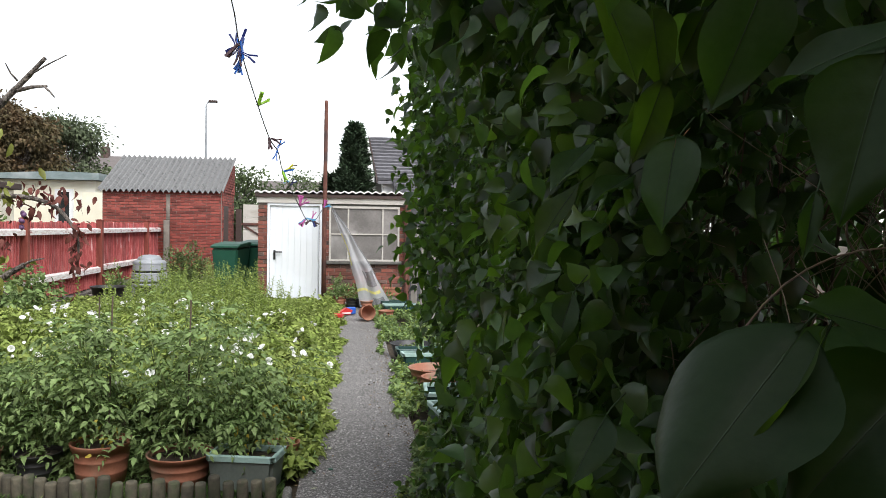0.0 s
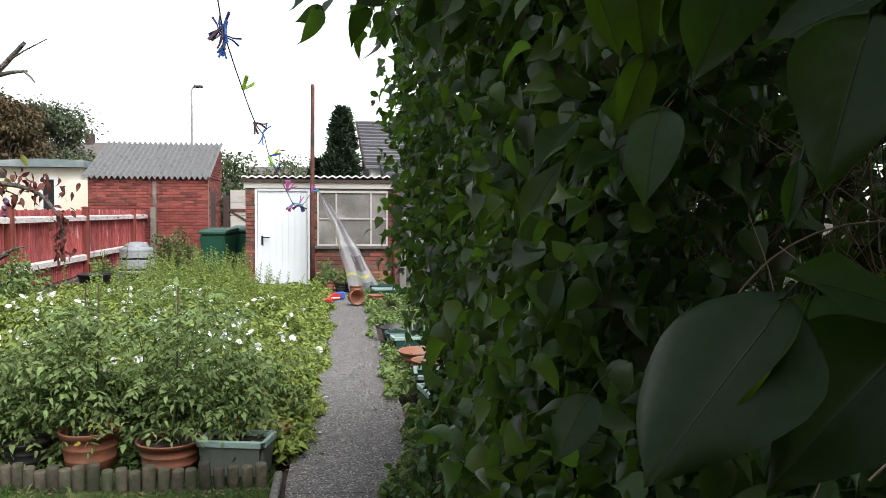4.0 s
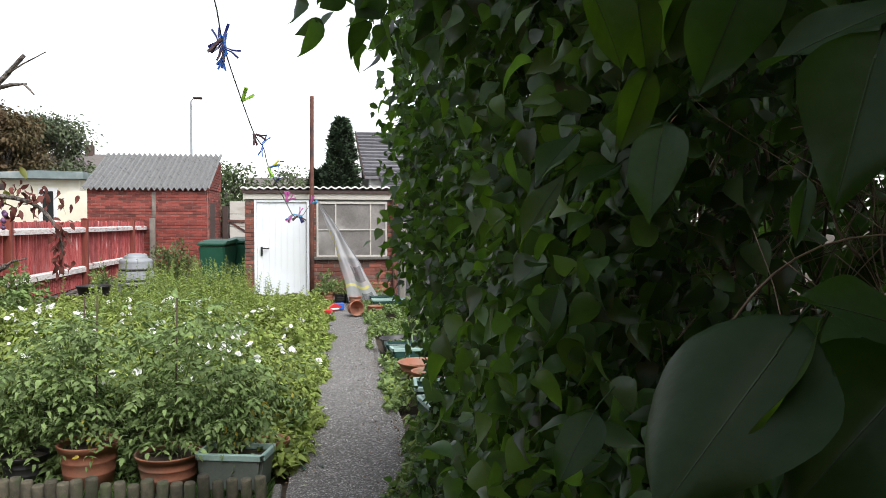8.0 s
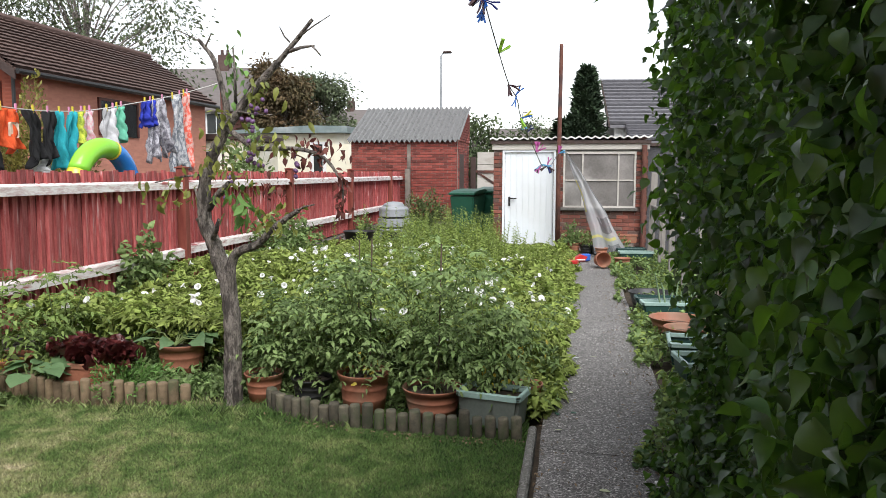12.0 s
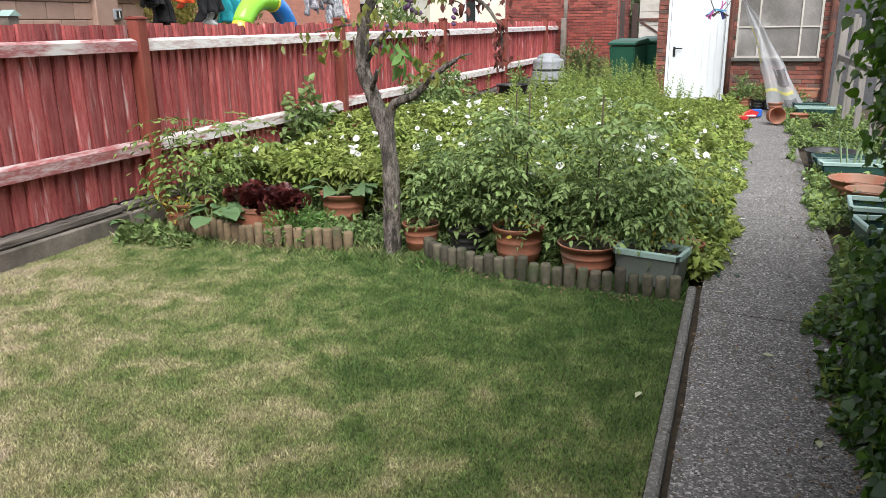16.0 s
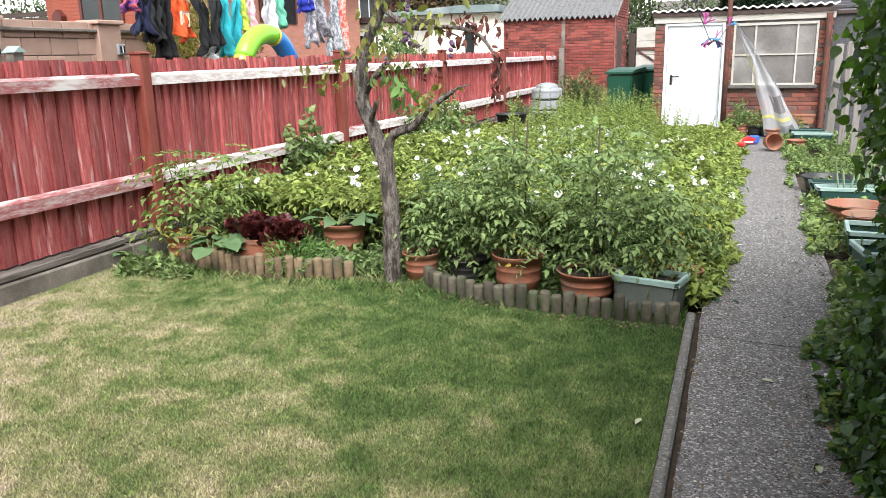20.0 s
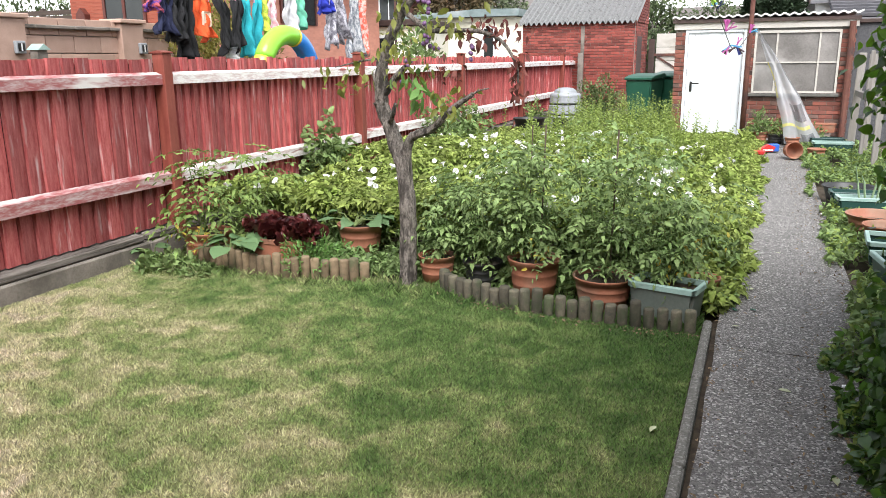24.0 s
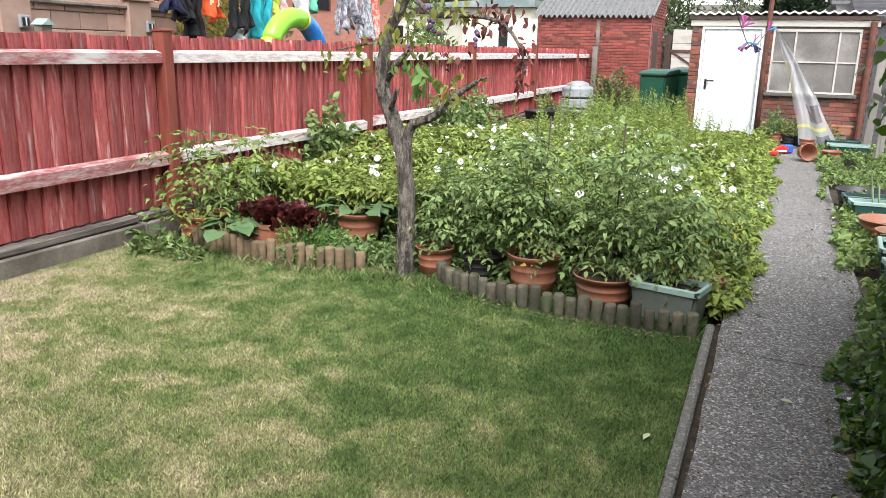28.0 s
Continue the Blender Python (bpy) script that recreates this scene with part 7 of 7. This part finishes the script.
def pegs(u, kinds, scale=2.0, apart=0.04):
    z = float(np.interp(u, [q[0] for q in U], [q[1] for q in U]))
    for k, kind in enumerate(kinds):
        o = part("clothes_peg", PEG[kind])
        o.matrix_basis = pose(-0.75 + 0.0596 * u + rng.uniform(-0.01, 0.01), 0.52 + u + rng.uniform(-apart, apart), z + 0.01 + rng.uniform(-1.2, 0.6) * (apart - 0.04), rng.uniform(0, 360), rng.uniform(-160, 160), rng.uniform(-40, 40)) @ Matrix.Diagonal((scale, scale, scale, 1))
        tagged(o, kind.replace("navy", "navy blue").replace("sky", "pale blue") + " plastic peg clipped on the clothes line", "clothes peg", "pegs on the clothes line")


pegs(6.42, ["blue", "navy", "blue", "navy", "navy", "blue", "brown", "navy", "blue", "brown", "navy"], 1.75, 0.12)
pegs(7.3, ["green", "green", "green"], 1.6)
pegs(8.0, ["brown", "brown"], 1.5)
pegs(8.5, ["blue", "blue"], 1.5)
pegs(9.0, ["blue", "yellow", "green", "sky"], 1.6)
pegs(9.6, ["navy"], 1.3)
pegs(10.6, ["pink", "pink", "pink", "pink"], 1.7)
pegs(11.5, ["navy", "sky", "pink", "brown", "sky"], 1.7)
pegs(12.3, ["brown", "navy", "pink", "brown"], 1.6)
pegs(14.3, ["pink", "yellow", "sky", "pink"], 1.7)

# ---- loose plastic banner tied to the pole ----
M["film"] = mat("milky_plastic_film", (0.56, 0.57, 0.60), (0.46, 0.47, 0.50), 5, 0.22, 0.15, translucent=0.35)
M["film_yellow"] = mat("yellow_print_on_film", (0.70, 0.64, 0.16), (0.62, 0.55, 0.16), 5, 0.3, 0.0, translucent=0.3)
M["film_dark"] = mat("dark_print_on_film", (0.10, 0.10, 0.11), (0.20, 0.20, 0.21), 5, 0.3, 0.0, translucent=0.3)
for key, clear in (("film", 0.48), ("film_yellow", 0.4), ("film_dark", 0.4)):
    fn, fk = M[key].node_tree.nodes, M[key].node_tree.links
    src = fn["Material Output"].inputs["Surface"].links[0].from_socket
    see, mixer = fn.new("ShaderNodeBsdfTransparent"), fn.new("ShaderNodeMixShader")
    mixer.inputs[0].default_value = clear
    fk.new(src, mixer.inputs[1])
    fk.new(see.outputs[0], mixer.inputs[2])
    fk.new(mixer.outputs[0], fn["Material Output"].inputs["Surface"])
ban = thing("plastic_banner", "twisted milky plastic banner with yellow print", "banner", (0.19, 15.08, 2.05))


def strip(s0, s1, a, b, name, material, off=0.0):
    """A length of the hanging film between heights s0 and s1 and across a to b, crumpled into long folds."""
    bm = bmesh.new()
    n, m = 22, 8
    rows_ = []
    for i in range(n + 1):
        s = s0 + (s1 - s0) * i / n
        c = Vector((0.03 + 0.05 * math.sin(s * 3.4) + 0.86 * s, -0.06 - 0.90 * s * s, -1.84 * s))
        w = 0.05 + 0.50 * s ** 1.1
        row_ = []
        for k in range(m + 1):
            t = a + (b - a) * k / m
            fold = (0.02 + 0.05 * s) * math.sin(t * 11 + s * 4) + 0.012 * math.sin(t * 23 - s * 9)
            row_.append(bm.verts.new(c + Vector((w * (t - 0.5) + 0.01 * math.sin(s * 17 + t * 4), -off + fold - 0.2 * s * (t - 0.5), 0.04 * s * math.sin(t * 7)))))
        rows_.append(row_)
    for p, q in zip(rows_, rows_[1:]):
        for k in range(m):
            bm.faces.new((p[k], p[k + 1], q[k + 1], q[k]))
    part(name, bm, material, ban, smooth=True)


strip(0.0, 1.0, 0.0, 1.0, "sheet", M["film"])
strip(0.02, 1.0, 0.94, 1.0, "hem", M["film_dark"], 0.006)
strip(0.30, 0.62, 0.02, 0.10, "print", M["film_yellow"], 0.008)
strip(0.66, 0.80, 0.45, 0.93, "print", M["film_dark"], 0.008)
strip(0.84, 0.865, 0.0, 0.93, "print", M["film_yellow"], 0.008)
strip(0.90, 0.96, 0.55, 0.93, "print", M["film_dark"], 0.008)
strip(0.975, 1.0, 0.0, 1.0, "hem", M["film_dark"], 0.008)

# ---- leaves and fruit of the plum tree ----
M["leaf_plum"] = mat("yellow_green_plum_leaf", (0.17, 0.20, 0.04), (0.27, 0.28, 0.06), 6, 0.55, 0.1, island=0.35, translucent=0.35)
M["leaf_dead"] = mat("dead_red_leaf", (0.11, 0.03, 0.025), (0.17, 0.055, 0.04), 8, 0.8, 0.2, island=0.3, translucent=0.15)
M["plum"] = mat("bloomy_purple_plum", (0.10, 0.035, 0.11), (0.17, 0.09, 0.20), 20, 0.45, 0.05)


def leaf_group(name, c, spread, n, size, material, label):
    P = np.array(c) + R.normal(0, 1, (n, 3)) * np.array(spread)
    o = part(name, leaves_mesh(name, "oval", P, R.normal(0, 0.5, (n, 3)) + [0, 0, -0.9], R.uniform(0.7, 1.3, n) * size, material, R, 0.8), None, tree, label)
    return tagged(o, kind="stuff")


leaf_group("foliage", (-2.45, 5.55, 1.50), (0.13, 0.08, 0.05), 34, 0.075, M["leaf_plum"], "yellowing plum leaves")
leaf_group("foliage", (-2.10, 5.5, 1.72), (0.06, 0.06, 0.12), 26, 0.065, M["leaf_plum"], "yellowing plum leaves")
leaf_group("foliage", (-1.88, 5.48, 1.58), (0.10, 0.07, 0.10), 40, 0.065, M["leaf_plum"], "yellowing plum leaves")
leaf_group("foliage", (-1.86, 5.48, 1.42), (0.06, 0.06, 0.06), 26, 0.10, M["parsley"], "green plum leaves")
leaf_group("foliage", (-1.63, 5.45, 1.36), (0.09, 0.06, 0.10), 36, 0.062, M["leaf_plum"], "yellowing plum leaves")
leaf_group("foliage", (-1.62, 5.46, 1.84), (0.12, 0.05, 0.05), 34, 0.07, M["leaf_plum"], "yellowing plum leaves")
leaf_group("foliage", (-2.03, 5.6, 2.02), (0.05, 0.05, 0.10), 26, 0.07, M["leaf_plum"], "yellowing plum leaves")
leaf_group("foliage", (-1.72, 5.56, 2.24), (0.09, 0.05, 0.07), 22, 0.08, M["leaf_plum"], "yellowing plum leaves")
leaf_group("foliage", (-1.93, 5.6, 2.34), (0.05, 0.05, 0.11), 46, 0.055, M["parsley"], "green shoot leaves")
leaf_group("dead_foliage", (-1.32, 5.43, 1.78), (0.11, 0.05, 0.05), 60, 0.06, M["leaf_dead"], "dead red-brown leaves")
leaf_group("dead_foliage", (-1.11, 5.4, 1.48), (0.03, 0.03, 0.12), 46, 0.055, M["leaf_dead"], "dead red-brown leaves")
leaf_group("dead_foliage", (-1.62, 5.45, 1.52), (0.09, 0.05, 0.06), 24, 0.05, M["leaf_dead"], "dead red-brown leaves")
pl = lathe([(0, -0.018), (0.010, -0.015), (0.0145, -0.006), (0.015, 0.003), (0.010, 0.014), (0, 0.018)], 10)
pl = mesh_of("plum", pl, M["plum"], True)
for c, n in (((-1.77, 5.46, 1.95), 9), ((-1.78, 5.47, 1.72), 8), ((-1.42, 5.44, 1.72), 5), ((-1.95, 5.5, 1.62), 4), ((-1.70, 5.5, 2.05), 4)):
    for k in range(n):
        o = part("plum", pl, None, tree)
        o.matrix_basis = pose(c[0] + rng.gauss(0, 0.035), c[1] + rng.gauss(0, 0.02), c[2] + rng.gauss(0, 0.05), rng.uniform(-40, 40), rng.uniform(-40, 40), 0)
for a, b, r in (((-1.45, 5.52, 2.52), (-1.20, 5.48, 2.66), 0.006), ((-1.52, 5.54, 2.44), (-1.32, 5.5, 2.47), 0.014), ((-1.34, 5.5, 2.47), (-1.27, 5.48, 2.40), 0.008), ((-1.50, 5.53, 2.50), (-1.56, 5.5, 2.60), 0.007), ((-2.22, 5.65, 2.55), (-2.36, 5.6, 2.62), 0.006), ((-2.17, 5.65, 2.5), (-2.10, 5.6, 2.58), 0.008), ((-1.92, 5.58, 2.10), (-1.92, 5.56, 2.48), 0.012), ((-2.14, 5.58, 1.62), (-2.5, 5.5, 1.56), 0.009), ((-1.44, 5.42, 1.37), (-1.30, 5.4, 1.42), 0.009), ((-1.62, 5.45, 1.26), (-1.50, 5.4, 1.20), 0.006), ((-2.18, 5.6, 1.35), (-2.24, 5.58, 1.52), 0.018), ((-1.9, 5.56, 2.05), (-1.62, 5.5, 2.02), 0.007)):
    m = tuple((p + q) / 2 + rng.uniform(-0.012, 0.012) for p, q in zip(a, b))
    part("twig", tube([a, m, b], [r, r * 0.8, r * 0.5], 6), M["bark"], tree, smooth=True)

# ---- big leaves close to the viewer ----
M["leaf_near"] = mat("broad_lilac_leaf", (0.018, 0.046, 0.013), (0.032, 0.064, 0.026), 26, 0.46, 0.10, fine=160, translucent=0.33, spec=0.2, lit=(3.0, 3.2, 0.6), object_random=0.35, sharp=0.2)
# brighter copy of the broad leaf, light from behind put into its colour
M["leaf_backlit"] = mat("backlit_lilac_leaf", (0.030, 0.060, 0.014), (0.042, 0.076, 0.018), 20, 0.45, 0.10, fine=120, translucent=0.5, spec=0.25, lit=(2.4, 2.6, 0.5), object_random=0.2)
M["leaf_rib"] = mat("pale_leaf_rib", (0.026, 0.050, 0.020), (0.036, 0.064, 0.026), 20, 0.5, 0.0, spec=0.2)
SIDE = [(0.0, 0.035), (0.03, 0.40), (0.09, 0.70), (0.18, 0.92), (0.28, 1.0), (0.40, 0.97), (0.52, 0.86), (0.64, 0.69), (0.76, 0.47), (0.86, 0.27), (0.94, 0.11), (1.0, 0.012)]


def broad_leaf(base, tip, width, face, seed, fold=0.25, bend=0.16, curl=0.0, material="leaf_near"):
    """One large heart-shaped leaf: creased along the midrib, with raised veins, a wavy rim and a drooping tip."""
    b, t = Vector(base), Vector(tip)
    L = (t - b).length
    d = (t - b) / L
    up = Vector(face).normalized()
    s = d.cross(up).normalized()
    n = s.cross(d)
    if n.dot(up) < 0:
        s, n = -s, -n
    rr = random.Random(seed)
    ph = rr.uniform(0, 6)
    N, K = 30, 10
    bm = bmesh.new()
    rows_ = []

    def height(u, v, w):
        vein = 0.010 * L * (abs(math.sin((u * 6.5 - abs(v) * 1.9) * math.pi)) ** 0.6 - 0.7) * min(1, abs(v) * 5) * (1 - abs(v))
        rim = 0.07 * L * math.sin(u * 7 + ph + (1.7 if v > 0 else 0)) * v * v
        return fold * abs(v) * w + rim + vein - bend * L * u * u - (curl * w * max(0, v) ** 2 * 1.6)

    for i in range(N + 1):
        u = i / N
        w = width * float(np.interp(u, [q[0] for q in SIDE], [q[1] for q in SIDE]))
        row_ = []
        for k in range(-K, K + 1):
            v = k / K
            lobe = -0.24 * L * math.sin(abs(v) * 2.3) * (1 - u) ** 4
            w_ = w * (1 + 0.10 * math.sin(u * 6 + ph + (2.0 if v > 0 else 0)))
            out_ = w_ * (math.sin(v * (1 + curl * max(0, v))) / math.sin(1.0) if curl else v)
            row_.append(bm.verts.new(b + d * (L * u + lobe) + s * out_ + n * height(u, v, w)))
        rows_.append(row_)
    for p, q in zip(rows_, rows_[1:]):
        for k in range(2 * K):
            bm.faces.new((p[k], p[k + 1], q[k + 1], q[k]))
    o = part("broad_leaf", bm, M[material], hedge, smooth=True)
    rib = [tuple(b + d * (L * i / 10) + n * (-bend * L * (i / 10) ** 2 + 0.0001)) for i in range(11)]
    part("midrib", tube(rib, [0.0007 - 0.00005 * i for i in range(11)], 5), M["leaf_rib"], o)
    part("leaf_stalk", tube([tuple(b), tuple(b - d * 0.014 + Vector((0.006, 0.004, 0.006))), tuple(b - d * 0.025 + Vector((0.02, 0.012, 0.012)))], 0.0008, 5), M["leaf_rib"], hedge)


for k, (b, t, w, face, fold, curl) in enumerate((
        ((0.760, 0.882, 1.722), (0.736, 0.878, 1.650), 0.028, (-0.50, -0.65, 0.55), 0.30, 0.0),
        ((0.767, 1.142, 1.710), (0.744, 1.113, 1.645), 0.025, (-0.6, -0.8, 0.35), 0.35, 0.0),
        ((0.703, 0.868, 1.583), (0.634, 0.841, 1.522), 0.034, (-0.40, -0.80, 0.35), 0.30, 1.3),
        ((0.772, 0.868, 1.592), (0.715, 0.870, 1.612), 0.020, (-0.4, -0.6, 0.8), 0.30, 0.0),
        ((0.808, 0.930, 1.582), (0.735, 0.925, 1.570), 0.024, (-0.3, -0.5, 0.9), 0.20, 0.0),
        ((0.770, 0.865, 1.570), (0.700, 0.858, 1.510), 0.034, (-0.5, -0.7, 0.45), 0.30, 0.0),
        ((0.731, 1.222, 1.861), (0.765, 1.198, 1.776), 0.028, (0.3, -0.8, 0.1), 0.30, 0.0),
        ((0.794, 1.257, 1.852), (0.810, 1.266, 1.784), 0.022, (-0.2, -0.9, -0.1), 0.30, 0.0),
        ((0.785, 0.882, 1.752), (0.731, 0.941, 1.734), 0.019, (-0.3, -0.6, 0.7), 0.30, 0.0),
        ((0.806, 1.269, 1.782), (0.782, 1.266, 1.712), 0.022, (0.1, -0.9, 0.1), 0.35, 0.0),
        ((0.816, 1.383, 1.703), (0.753, 1.353, 1.673), 0.016, (-0.2, -0.35, 0.9), 0.40, 0.0),
        ((0.801, 1.490, 1.746), (0.742, 1.459, 1.694), 0.022, (-0.4, -0.5, 0.7), 0.40, 0.0),
        ((0.786, 1.499, 1.689), (0.730, 1.514, 1.609), 0.021, (-0.6, -0.4, 0.5), 0.40, 0.0),
        ((0.785, 1.045, 1.812), (0.765, 1.070, 1.735), 0.032, (-0.3, -0.9, -0.1), 0.20, 0.0),
        ((0.737, 1.228, 1.454), (0.698, 1.197, 1.410), 0.022, (-0.5, -0.8, 0.4), 0.25, 0.0),
        ((0.786, 1.495, 1.548), (0.767, 1.494, 1.488), 0.020, (-0.6, -0.8, 0.3), 0.25, 0.0),
        ((0.778, 0.962, 1.662), (0.772, 0.961, 1.628), 0.007, (-0.5, -0.9, 0.2), 0.70, 0.0),
        ((0.875, 1.328, 1.872), (0.855, 1.348, 1.812), 0.028, (-0.2, -0.9, 0.0), 0.25, 0.0),
        ((0.772, 1.006, 1.540), (0.752, 0.945, 1.488), 0.023, (-0.4, -0.8, 0.5), 0.25, 0.0),
        # narrow extra leaf that stands for the bright curled rim of the third one
        ((0.718, 0.864, 1.586), (0.672, 0.838, 1.532), 0.010, (0.55, -0.8, 0.15), 0.5, 0.0))):
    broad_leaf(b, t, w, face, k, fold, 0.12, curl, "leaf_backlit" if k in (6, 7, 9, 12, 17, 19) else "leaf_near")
M["dead_bloom"] = mat("withered_brown_bloom", (0.24, 0.10, 0.03), (0.14, 0.055, 0.02), 30, 0.8, 0.3)
P = np.array([0.800, 1.200, 1.722]) + R.normal(0, 0.004, (9, 3))
part("dead_bloom", leaves_mesh("dead_bloom", "oval", P, R.normal(0, 1, (9, 3)), R.uniform(0.010, 0.018, 9), M["dead_bloom"], R), None, hedge, "withered brown flower head")
# scraps on the path
for x, y, c in ((0.31, 5.62, "bin_green"), (0.42, 5.66, "bin_green"), (0.86, 4.55, "toy_white"), (1.02, 8.9, "toy_white")):
    bm = box(-0.018, 0.018, -0.009, 0.009, 0.0, 0.004)
    bmesh.ops.subdivide_edges(bm, edges=bm.edges[:], cuts=2)
    for v in bm.verts:
        v.co += Vector((0.006 * noise.noise(v.co * 90), 0.006 * noise.noise(v.co * 70), 0.004 * noise.noise(v.co * 110)))
    o = part("scrap", bm, M[c])
    o.matrix_basis = pose(x, y, rise(y) + 0.011, 0, 0, x * 400)
    tagged(o, "small white scrap of litter on the path" if c == "toy_white" else "small green plastic scrap on the path", "litter")
# fallen leaves on lawn and path
M["fallen"] = mat("pale_fallen_leaf", (0.42, 0.44, 0.30), (0.30, 0.33, 0.16), 20, 0.7, 0.1)
for x, y in ((0.03, 3.83), (0.40, 6.1), (0.62, 7.2), (0.55, 4.4), (0.74, 3.6), (0.35, 5.3)):
    me = leaves_mesh("fallen_leaf", "oval", np.array([[0.0, 0.0, 0.0]]), np.array([[1.0, 0.2, 0.02]]), np.array([0.06]), M["fallen"], np.random.default_rng(3), 0.05)
    o = part("fallen_leaf", me)
    o.matrix_basis = pose(x, y, rise(y) + (0.012 if x > 0.2 else -0.008), 0, 0, rng.uniform(0, 360))
    tagged(o, "pale green fallen leaf on the ground", "leaf", "fallen leaves")
